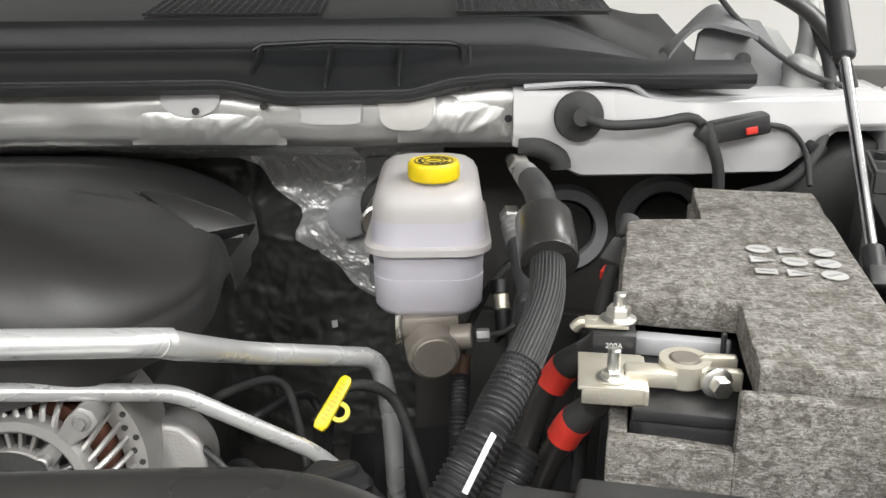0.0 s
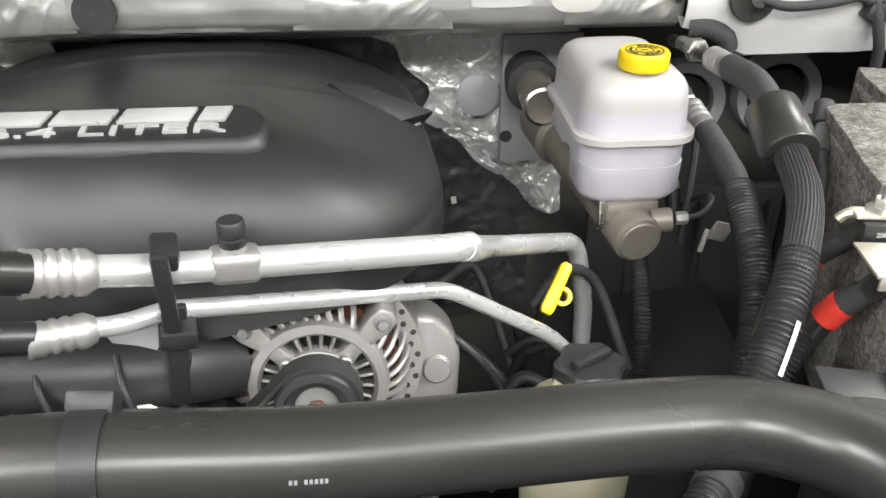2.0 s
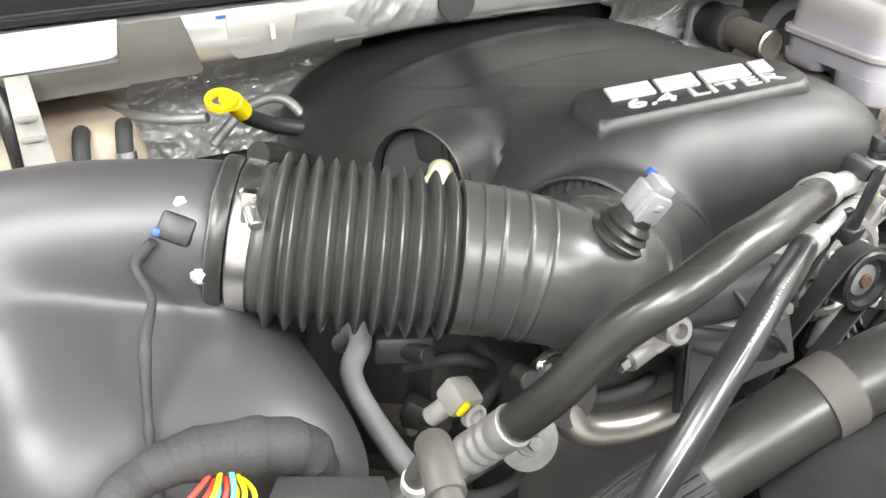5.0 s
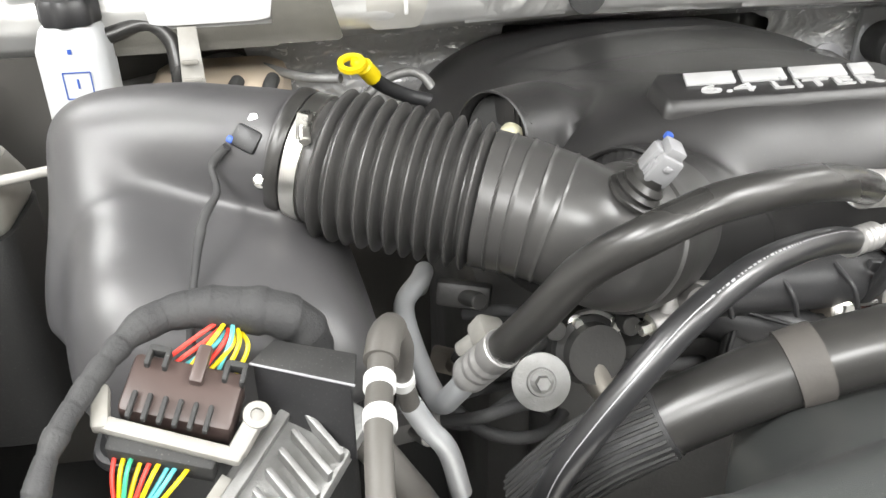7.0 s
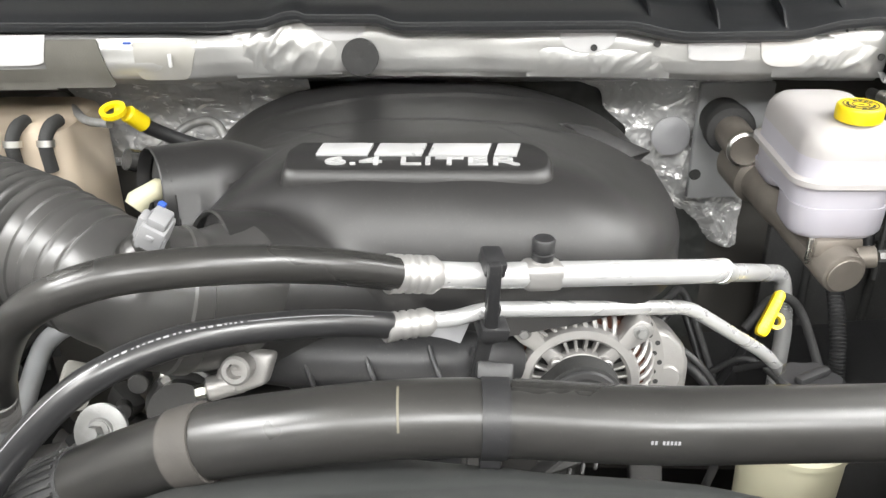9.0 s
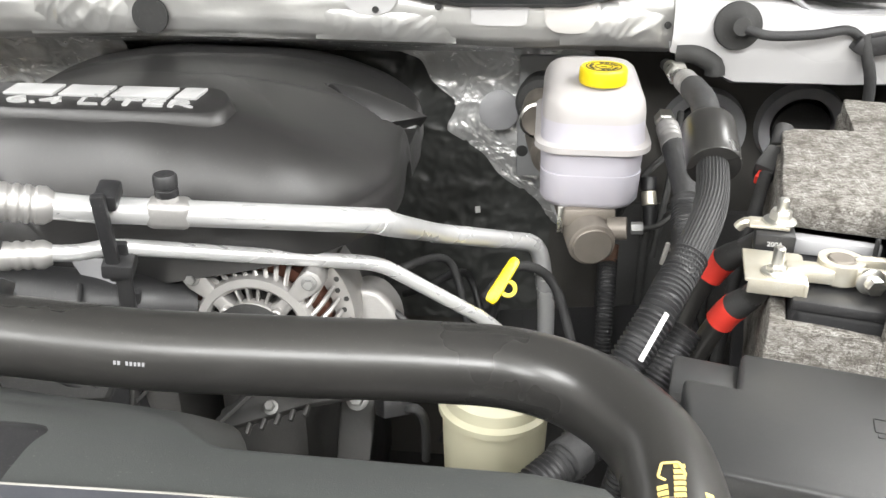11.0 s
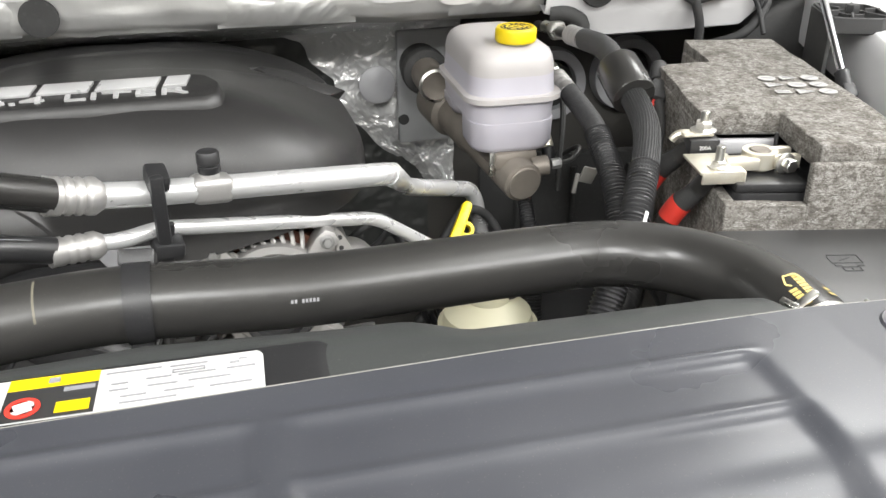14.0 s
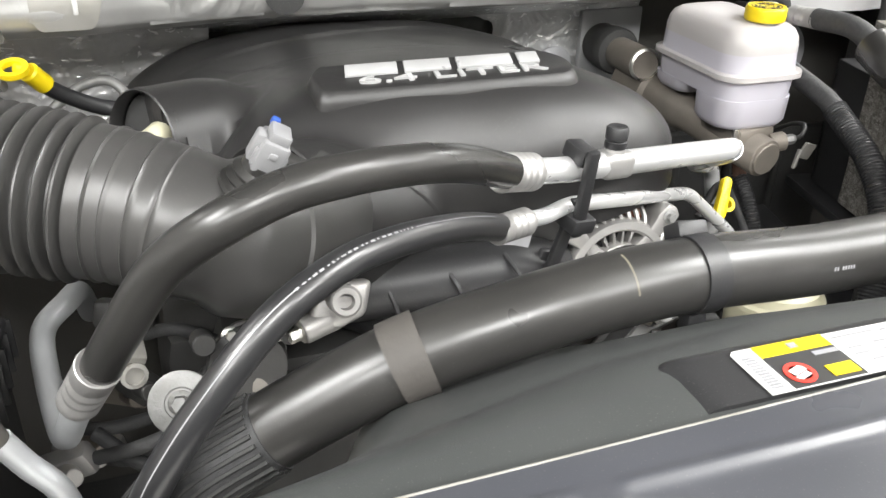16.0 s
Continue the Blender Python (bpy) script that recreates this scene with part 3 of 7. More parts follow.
crumple("foil_sheet", lambda u, v: (-0.66 + 0.56 * u, 1.085 - 0.135 * v, 1.352 + 0.046 * v), 200, 44, 0.010, foil, "", 15.0)

film_ = mat("dark_bitumen_sheet", (0.040, 0.042, 0.040), 0.42, second=(0.055, 0.056, 0.053), scale=60, bump=0.2, bump_scale=90)
crumple("backing_sheet", lambda u, v: (-0.34 + 0.30 * u, 1.106, 0.92 + 0.47 * v), 90, 140, 0.007, foil, "loose dark backing sheet", 21.0, film_)

cowl_prof = [(0.925, 1.448), (0.906, 1.456), (0.905, 1.463), (0.925, 1.470), (0.970, 1.478), (0.985, 1.488), (0.992, 1.490), (0.998, 1.486), (1.004, 1.474), (1.03, 1.474), (1.060, 1.482), (1.070, 1.508), (1.076, 1.516), (1.090, 1.517), (1.20, 1.532), (1.34, 1.556)]


def cowl_fn(u, v):
    y, z = prof_at(cowl_prof, v)
    x = -1.18 + 1.50 * u
    z += 0.008
    if x > 0.10:   # the eastern end sinks toward the hinge
        t = min(1, (x - 0.10) / 0.2)
        z -= 0.055 * t * t * (3 - 2 * t) * min(1, max(0, (y - 0.95) / 0.12))
        y -= 0.02 * t
    if x < -0.60 and y < 1.0:
        z += 0.004
    z += lip_wave(x) * max(0, min(1, 1 - (v - 0.20) / 0.14))
    return (x, y, z)


cowl = tagged(part("cowl_panel", shell(grid(cowl_fn, 180, 60), 0.003), COWL), "black plastic wiper cowl panel with ribs and grilles", "cowl panel", kind="structure")
for x in (-0.196, -0.118, -0.042, 0.026):
    part("rib", prism([(0.908, 1.462), (0.985, 1.484), (0.989, 1.502), (0.976, 1.501), (0.930, 1.484)], x - 0.0015, x + 0.0015, 0.0005, Matrix(((0, 0, 1, 0), (1, 0, 0, 0), (0, 1, 0, 0), (0, 0, 0, 1)))), COWL, cowl)
part("pocket_rim", sweep(cornered([(-0.205, 0.981, 1.497), (-0.196, 0.984, 1.503), (-0.118, 0.984, 1.506), (0.018, 0.984, 1.503), (0.028, 0.975, 1.497), (0.030, 0.930, 1.480)], 0.01), 0.0028, 8), COWL, cowl, "raised rim of the moulded pocket")
part("panel_joint", sweep([(0.034, 0.908, 1.466), (0.034, 0.950, 1.486), (0.034, 0.990, 1.500)], 0.0018, 6), MATTE, cowl, "dark joint line")
for gx0, gx1 in ((-0.355, -0.146), (0.022, 0.205)):
    bars_x = [rod((gx0 + (gx1 - gx0) * i / 19, 1.080, 1.530), (gx0 + (gx1 - gx0) * i / 19, 1.19, 1.545), 0.0018, 6, 0) for i in range(20)]
    bars_y = [rod((gx0, 1.080 + 0.0122 * j, 1.5305 + 0.00166 * j), (gx1, 1.080 + 0.0122 * j, 1.5305 + 0.00166 * j), 0.0018, 6, 0) for j in range(10)]
    part("grille", merge(*bars_x, *bars_y), BLACK, cowl, "black moulded air grille")
    part("grille_opening", box((gx1 - gx0, 0.11, 0.001), ((gx0 + gx1) / 2, 1.136, 1.5325), turn(7.7, 0, 0), 0), MATTE, cowl)
# windscreen base behind the cowl
tagged(part("windscreen", shell(grid(lambda u, v: (-1.2 + 1.54 * u, 1.34 + 0.6 * v - 0.10 * (2 * u - 1) ** 2, 1.55 + 0.42 * v), 20, 10), 0.005), mat("dark_glass", (0.012, 0.014, 0.015), 0.06, scale=4, rough_var=0.02)), "dark raked windscreen glass", "windscreen", kind="structure")

# the raised hood, hinged behind the cowl and held by the strut
def hood_fn(u, v):
    x = CX + (2 * u - 1) * (0.80 - 0.10 * v)
    bow = 0.05 * (1 - (2 * u - 1) ** 2)
    return (x, 1.16 - 1.08 * v - 0.3 * bow, 1.60 + 0.78 * v + bow)


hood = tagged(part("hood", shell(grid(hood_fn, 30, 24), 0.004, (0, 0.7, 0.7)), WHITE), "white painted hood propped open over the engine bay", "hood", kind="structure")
part("hood_pad", shell(grid(lambda u, v: Vector(hood_fn(0.06 + 0.74 * u, 0.08 + 0.84 * v)) + Vector((0, -0.03, -0.03)), 20, 20), 0.02, (0, -0.7, -0.7)), MATTE, hood, "dark felt hood pad")

# white cowl side east of the rail
side_prof = [(0.925, 1.366), (0.905, 1.372), (0.898, 1.400), (0.895, 1.430), (0.900, 1.460), (0.93, 1.468), (1.08, 1.472)]


def side_fn(u, v):
    y, z = prof_at(side_prof, v)
    x = 0.077 + 0.398 * u
    low = 0.048 * max(0, min(1, (0.150 - x) / 0.07)) + 0.064 * max(0, min(1, (x - 0.366) / 0.055))
    z += low * max(0, 1 - v / 0.5)
    t = max(0, min(1, (x - 0.19) / 0.06))
    z -= 0.018 * t * max(0, (v - 0.3) / 0.7)
    bulge = 0.006 * math.exp(-((x - 0.27) / 0.02) ** 2) * math.sin(math.pi * min(1, v * 1.3))
    return (x, y + 0.05 * max(0, x - 0.2) - bulge, z)


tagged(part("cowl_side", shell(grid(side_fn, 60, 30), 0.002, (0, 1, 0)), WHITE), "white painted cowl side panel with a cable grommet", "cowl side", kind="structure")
corner = tagged(part("cowl_corner", box((0.20, 0.20, 0.016), (0.44, 1.05, 1.435), turn(4, 4, 0), 0.006), PRIMER), "grey primed steel hinge corner of the cowl", "cowl corner", kind="structure")
part("upright", prism([(0.0, 0.0), (0.10, -0.006), (0.118, 0.030), (0.085, 0.074), (0.035, 0.088), (0.004, 0.060)], -0.004, 0.004, 0.002, on_surface((0.292, 0.985, 1.440), (0.05, -1, 0.15), (1, 0, 0))), PRIMER, corner, "grey primed upright")
part("gusset", prism([(0.0, 0.0), (0.06, 0.0), (0.05, 0.05), (0.018, 0.062)], -0.02, 0.02, 0.012, on_surface((0.372, 0.975, 1.430), (0.1, -1, 0.2), (1, 0.1, 0)), 4), PRIMER, corner, "grey primed gusset")
part("panel_lip", sweep(spline([(0.088, 0.908, 1.4655), (0.15, 0.903, 1.470), (0.195, 0.902, 1.468), (0.226, 0.905, 1.452), (0.30, 0.910, 1.451), (0.40, 0.925, 1.450), (0.45, 0.935, 1.448)]), 0.0035, 8), GREYPL, corner, "grey sealed panel lip")
part("back_plate", prism([(-0.05, -0.045), (0.065, -0.050), (0.052, 0.005), (0.030, 0.036), (-0.010, 0.040), (-0.040, 0.020)], -0.003, 0.003, 0.002, on_surface((0.325, 0.985, 1.490), (0.1, -1, 0.3), (1, 0.05, -0.05))), DIMPRIMER, corner, "dark grey pressed back plate")
part("press_hole", lathe([(0.009, 0), (0.009, 0.002), (0, 0.002)], (0.335, 0.9785, 1.482), (0.05, -1, 0.15), 16), MATTE, corner)
part("ledge", box((0.15, 0.05, 0.010), (0.300, 0.945, 1.447), turn(-8, 4, -6), 0.004), DIMPRIMER, corner, "grey sealed ledge")
flap = grid(lambda u, v: (0.250 + 0.095 * u, 0.965 + 0.045 * v, 1.490 + 0.036 * math.sin(u * 2.7) + 0.006 * math.sin(7 * u + 3 * v) + 0.010 * v * math.sin(3 * u)), 26, 12)
tagged(part("cowl_seal", shell(flap, 0.005), DIMPRIMER), "curled grey rubber seal at the cowl end", "seal", kind="structure")
part("hinge_arm", sweep(spline([(0.40, 0.99, 1.44), (0.425, 1.03, 1.52), (0.415, 1.10, 1.60), (0.36, 1.18, 1.66)]), 0.012, 10), PRIMER, hood, "grey painted steel hinge arm")
tagged(part("edge_seal", sweep(spline([(0.452, 0.962, 1.425), (0.452, 0.968, 1.455), (0.438, 0.978, 1.492), (0.415, 0.990, 1.525), (0.380, 1.005, 1.55), (0.34, 1.02, 1.565)]), 0.009, 12), RUBBER), "black rubber edge seal by the hinge", "seal")
tagged(part("hinge_cable", sweep(spline([(0.30, 1.00, 1.56), (0.325, 0.985, 1.528), (0.355, 0.972, 1.50), (0.40, 0.960, 1.470), (0.445, 0.950, 1.455)]), 0.0032, 8), TAPE), "thin black cable along the hinge corner", "cable")

# dark sheet added to hide the pale floor, and engine mass in shade
tagged(part("dark_bay_sheet", box((1.95, 1.6, 0.03), (CX, 0.5, 0.62), None, 0.004), MATTE), "dark sheet added below the engine to hide the floor", "undertray", kind="structure")
# block and casing get their shade from the dark metal colour
block = thing("engine_block", (-0.45, 0.78, 0.64), "cast engine block with its front casing, coloured for shade", "engine")
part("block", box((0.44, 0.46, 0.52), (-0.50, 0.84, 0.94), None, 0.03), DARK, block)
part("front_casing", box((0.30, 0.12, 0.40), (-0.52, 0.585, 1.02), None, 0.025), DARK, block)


# ---- engine cover ----
COVER_C = (-0.45, 0.77)
# reach of the rim and height of its crest at sixteen even bearings, from due west through south
COVER_REACH = (0.275, 0.264, 0.292, 0.249, 0.225, 0.243, 0.282, 0.269, 0.246, 0.266, 0.310, 0.300, 0.295, 0.330, 0.375, 0.318)
COVER_CREST = (1.265, 1.273, 1.280, 1.288, 1.299, 1.319, 1.337, 1.334, 1.344, 1.329, 1.322, 1.335, 1.322, 1.323, 1.298, 1.268)
HOODS = (("throttle_hood", (-0.622, 0.532, 1.334), (-0.395, 0.680, 1.255), 0.069), ("port_hood", (-0.706, 0.655, 1.368), (-0.590, 0.735, 1.345), 0.046))


CHEV = ((-0.298, 0.838, 1.376), (-0.258, 0.849, 1.374), (-0.191, 0.868, 1.330), (-0.242, 0.815, 1.341))

NOTCH = ((-0.300, 0.840), (-0.258, 0.853), (-0.180, 0.880), (-0.176, 0.800), (-0.226, 0.778))


def in_notch(x, y):
    """How deep a point lies inside the corner notch's outline (in metres, negative outside)."""
    deep = 1.0
    for (xa, ya), (xb, yb) in zip(NOTCH, NOTCH[1:] + NOTCH[:1]):
        deep = min(deep, ((x - xa) * (yb - ya) - (y - ya) * (xb - xa)) / math.hypot(xb - xa, yb - ya))
    return deep


def round_the_rim(vals, a):
    """A smooth value at bearing a from sixteen even ones."""
    k = (a + math.pi) / (2 * math.pi) * 16
    i, f = int(k), k - int(k)
    p, q, r, w = (vals[(i + j) % 16] for j in (-1, 0, 1, 2))
    return 0.5 * (2 * q + (r - p) * f + (2 * p - 5 * q + 4 * r - w) * f * f + (3 * q - p - 3 * r + w) * f ** 3)


def hood_swell(s_, r0, keep):
    return r0 * (1 + 0.06 * math.sin(min(1, s_ / keep) * math.pi / 2)) * max(0, 1 - max(0, (s_ - keep) / (1.001 - keep)) ** 2.4) ** 0.5


def cover_height(x, y, s, crest):
    v = y - 0.64
    top = 1.424 - 0.255 * v + 0.50 * v * v - 0.49 * (x + 0.45) ** 2
    z = crest + (top - crest) * max(0, 1 - s ** 3.9) ** 0.55
    # a shallow ledge behind the badge and a soft ridge toward the firewall
    z -= 0.003 / (1 + math.exp(-(y - 0.80) * 300)) * max(0, 1 - (abs(x + 0.45) / 0.19) ** 6) * max(0, 1 - s ** 8)
    z += 0.0025 * math.exp(-((y - 0.915 - 0.10 * (x + 0.45)) / 0.007) ** 2) * max(0, 1 - (abs(x + 0.48) / 0.19) ** 4)
    z -= 0.020 * math.exp(-((x + 0.705) / 0.06) ** 2 - ((y - 0.690) / 0.085) ** 2)   # the surface sinks round the side port
    dip = min(1, max(0, (in_notch(x, y) + 0.003) / 0.006))   # the notch that holds the corner facet
    z -= dip * max(0, z - 1.320)
    for _, mouth, tip, r0 in HOODS:   # the two hoods swell out of the surface
        keep = 0.7 if r0 > 0.06 else 0.4
        dx, dy = tip[0] - mouth[0], tip[1] - mouth[1]
        ln = math.hypot(dx, dy)
        k = ((x - mouth[0]) * dx + (y - mouth[1]) * dy) / ln ** 2
        if not 0.06 < k < 1.25:
            continue
        e = abs((x - mouth[0]) * dy - (y - mouth[1]) * dx) / ln
        r = hood_swell(min(1, k), r0, keep)
        h = mouth[2] + (tip[2] - mouth[2]) * k + max(0, r * r - e * e) ** 0.5 - 1.5 * max(0, e - r)
        w = 0.002 + 0.022 * min(1, (k - 0.06) / 0.35)
        z = 0.5 * (z + h + ((z - h) ** 2 + w * w) ** 0.5) - 0.25 * w * math.exp(-((z - h) / w) ** 2)
    return z


def cover_sheet():
    """Rings from the middle out to the crest, then the steep skirt."""
    verts, faces = [], []
    seg, rings = 260, 90
    shares = [(1 - (1 - j / (rings - 1)) ** 1.7, 0.0) for j in range(rings)] + [(1.008, 0.004), (1.013, 0.011), (1.016, 0.032), (1.004, 0.034)]
    for s, fall in shares:
        for k in range(seg):
            a = -math.pi + 2 * math.pi * k / seg
            reach = round_the_rim(COVER_REACH, a) * s
            crest = round_the_rim(COVER_CREST, a)
            x, y = COVER_C[0] + reach * math.cos(a), COVER_C[1] + reach * math.sin(a)
            verts.append((x, y, cover_height(x, y, min(s, 1.0), crest) - fall))
    for j in range(len(shares) - 1):
        for k in range(seg):
            k2 = (k + 1) % seg
            faces.append((j * seg + k, j * seg + k2, (j + 1) * seg + k2, (j + 1) * seg + k))
    return verts, [], faces


cover = thing("engine_cover", (-0.452, 0.775, 1.18), "large dark grey moulded plastic engine cover with a silver badge", "engine cover")
part("shell", cover_sheet(), COVER, cover)
# hood over the throttle and over the side port
def egg(mouth, tip, r0, keep=0.35):
    """A hood that swells behind its round mouth and closes into the cover."""
    mouth, tip = Vector(mouth), Vector(tip)
    return sweep([mouth + (tip - mouth) * (k / 40) for k in range(41)], lambda s_, m_: hood_swell(s_, r0, keep), 56, False)


def mouth_lip(mouth, tip, r0):
    d = (Vector(tip) - Vector(mouth)).normalized()
    return lathe([(r0 * 0.93, 0.010), (r0 * 0.94, 0.0), (r0 * 0.97, -0.0022), (r0 * 1.0, -0.001), (r0 * 1.005, 0.002)], mouth, d, 56)


for nm, mouth, tip, r0 in HOODS:
    hood_ = part(nm, egg(mouth, tip, r0, 0.7 if r0 > 0.06 else 0.4), COVER, cover)
    lip_ = mouth_lip(mouth, tip, r0)
    part("hood_lip", (lip_[0], [], lip_[2][:-2]), COVER, hood_)
    d_ = (Vector(tip) - Vector(mouth)).normalized()
    # a black disc stands in for the shade inside the mouth
    part("mouth_shade_disc", lathe([(r0 * 0.92, 0.0), (r0 * 0.90, 0.001), (0, 0.001)], Vector(mouth) + d_ * 0.012, d_, 40), MATTE, hood_)
# badge plate and raised characters
B_O, B_X, B_N = Vector((-0.449, 0.622, 1.4205)), Vector((1, 0.0, 0.004)), Vector((0, -0.15, 0.989))
bm_badge = on_surface(B_O, B_N, B_X)


def badge_ring(z, inset, front):
    """The badge plate's outline: long, with slanted round ends."""
    out = cornered([(-0.108 + inset, 0.0265 - inset * 0.4), (-0.118 + inset, 0.012), (-0.115 + inset, -0.018 - front), (-0.108 + inset, -0.0215 - front), (0.104 - inset, -0.0215 - front), (0.116 - inset, -0.014 - front), (0.118 - inset, 0.006), (0.104 - inset, 0.0265 - inset * 0.4), (0.0, 0.0265 - inset * 0.4)], 0.008, 4)
    return [bm_badge @ Vector((q[0], q[1], z)) for q in out]


part("badge_plate", loft([badge_ring(-0.022, -0.005, 0.0100), badge_ring(-0.009, -0.003, 0.0075), badge_ring(-0.0040, -0.001, 0.0048), badge_ring(-0.0005, 0.001, 0.0012), badge_ring(0.0, 0.002, 0.0)]), COVER, cover, "raised badge plate")
for i, (x0, x1) in enumerate(((-0.088, -0.042), (-0.036, 0.006), (0.012, 0.064), (0.070, 0.090))):
    part("badge_block", prism([(x0 - 0.002, 0.0005), (x1 - 0.002, 0.0005), (x1 + 0.002, 0.0205), (x0 + 0.002, 0.0205)], 0.0, 0.0028, 0.0005, bm_badge), SILVER, cover, "silver badge block")
lettering("badge_word", "6.4 LITER", 0.0120, bm_badge @ Matrix.Translation((0.004, -0.0090, 0.0008)), SILVER, cover, 0.0012, "silver raised characters", 2.55)
facet = [Vector(q) for q in CHEV]  # a lit plane by the rear corner
f_n = (facet[2] - facet[0]).cross(facet[1] - facet[3])
f_n = f_n if f_n.y < 0 else -f_n
f_m = on_surface((facet[0] + facet[1] + facet[2] + facet[3]) / 4, f_n, (1, 0, 0))
part("corner_facet", prism([tuple((f_m.inverted() @ q).xy) for q in facet], -0.030, 0.0, 0.003, f_m), COVER, cover, "raised flat corner facet")
tab = [(0, 0), (0.05, 0), (0.038, -0.028), (0.022, -0.030)]
part("tab", prism(tab, 0, 0.003, 0.001, on_surface((-0.450, 0.528, 1.312), (0, -1, 0.35), (1, 0, 0))), GREYPL, cover, "grey mounting tab")

# ---- intake hose ----
intake = thing("intake_hose", (-0.79, 0.54, 1.33), "black ribbed rubber intake hose between filter box and throttle", "intake hose")
IN_A, IN_B, IN_C = Vector((-0.874, 0.568, 1.405)), Vector((-0.732, 0.510, 1.381)), Vector((-0.672, 0.484, 1.366))
path = spline([IN_A, (-0.84, 0.553, 1.398), (-0.79, 0.533, 1.390), IN_B, (-0.70, 0.495, 1.375), IN_C, (-0.642, 0.488, 1.353), (-0.615, 0.508, 1.341), (-0.590, 0.540, 1.336)], 0.0012)


def rib_radius(s, m):
    if m < 0.0215:
        return 0.0488 + 0.0022 * max(0, min(1, (m - 0.014) / 0.003))
    if m < 0.146:
        w = 0.5 + 0.5 * math.cos((m - 0.0215) / 0.01132 * 2 * math.pi + math.pi)
        return 0.0510 + 0.0098 * w ** 1.05 - 0.003 * (m / 0.15)
    base = 0.0535 - 0.0035 * min(1, (m - 0.146) / 0.08)
    w = max(0, math.cos((m - 0.146) / 0.0140 * 2 * math.pi)) ** 14 if m < 0.212 else 0
    flare = max(0, min(1, (m - 0.225) / 0.02))
    return base + 0.0016 * w + 0.0075 * flare * flare * (3 - 2 * flare) + (0.0022 if 0.262 < m < 0.272 else 0)


part("bellows", sweep(path, rib_radius, 56), BELLOWS, intake)
clampdir = (path[8] - path[0]).normalized()
clamp = part("hose_clamp", lathe([(0.0495, 0.001), (0.0512, 0.0015), (0.0512, 0.0135), (0.0495, 0.014)], IN_A, clampdir, 56), STEEL, intake, "bright steel worm clamp")
part("clamp_screw", merge(box((0.010, 0.026, 0.010), IN_A + clampdir * 0.0075 + Vector((-0.004, -0.036, 0.040)), frame_of(clampdir) @ turn(0, 0, 0), 0.002), rod(IN_A + clampdir * 0.0075 + Vector((-0.004, -0.050, 0.034)), IN_A + clampdir * 0.0075 + Vector((-0.003, -0.026, 0.047)), 0.0048, 12)), STEEL, clamp)
part("hose_end", lathe([(0.050, 0), (0.052, 0.003), (0.052, 0.009), (0.050, 0.012)], IN_A - clampdir * 0.013, clampdir, 48), RUBBER, intake)
part("throttle_ring", lathe([(0.046, 0), (0.050, 0.003), (0.050, 0.012), (0.046, 0.015)], IN_C + Vector((0.030, 0.010, -0.008)), (0.8, 0.5, -0.2), 40), RUBBER, intake)
# sensor in the elbow
sensor = thing("air_sensor", (-0.647, 0.487, 1.395), "grey plugged air sensor in a ribbed black rubber boot", "sensor")
s_ax = Vector((0.48, -0.22, 0.85)).normalized()
s0 = Vector((-0.642, 0.463, 1.400))
part("boot", lathe([(0.021, 0), (0.021, 0.003), (0.017, 0.005), (0.019, 0.008), (0.0155, 0.011), (0.017, 0.014), (0.013, 0.018), (0.013, 0.024)], s0, s_ax, 28), RUBBER, sensor)
sf = frame_of(s_ax) @ turn(0, 0, 20)
conn = part("connector", merge(box((0.024, 0.019, 0.024), s0 + s_ax * 0.032, sf, 0.003), box((0.012, 0.007, 0.021), s0 + s_ax * 0.034 + sf @ Vector((0, 0.010, 0)), sf, 0.002), box((0.018, 0.014, 0.009), s0 + s_ax * 0.046, sf, 0.002), box((0.027, 0.006, 0.005), s0 + s_ax * 0.036, sf, 0.0015), box((0.005, 0.022, 0.014), s0 + s_ax * 0.030 + sf @ Vector((-0.007, 0, 0)), sf, 0.0015)), PLUGGREY, sensor, "light grey plug")
part("plug_latch", box((0.005, 0.006, 0.006), s0 + s_ax * 0.049 + sf @ Vector((0.010, 0.004, 0)), sf, 0.0015), BLUE, conn)

# ---- air filter box ----
def round_rect(x0, x1, y0, y1, r, n=6):
    """A rectangle with round corners."""
    pts = []
    for cx, cy, a0 in ((x1 - r, y0 + r, -90), (x1 - r, y1 - r, 0), (x0 + r, y1 - r, 90), (x0 + r, y0 + r, 180)):
        pts += [(cx + r * math.cos(radians(a0 + 90 * k / n)), cy + r * math.sin(radians(a0 + 90 * k / n))) for k in range(n + 1)]
    return pts


abox = thing("air_filter_box", (-0.98, 0.52, 0.95), "large smooth black plastic air filter box", "air filter box")


def lid_top(x, y):
    """Height of the filter box lid: a rounded plateau sloping to the grille."""
    u, v = (x + 0.945 + 0.14 * (y - 0.50)) / 0.120, (y - 0.567) / 0.142
    r = min(0.9999, (abs(u) ** 5 + abs(v) ** 5) ** 0.2)
    top = 1.352 + 0.19 * (y - 0.42) - 0.035 * max(0, u) ** 2 + 0.030 * max(0, -u) ** 1.2
    return 1.27 + (top - 1.27) * (1 - r ** 4.5) ** 0.5


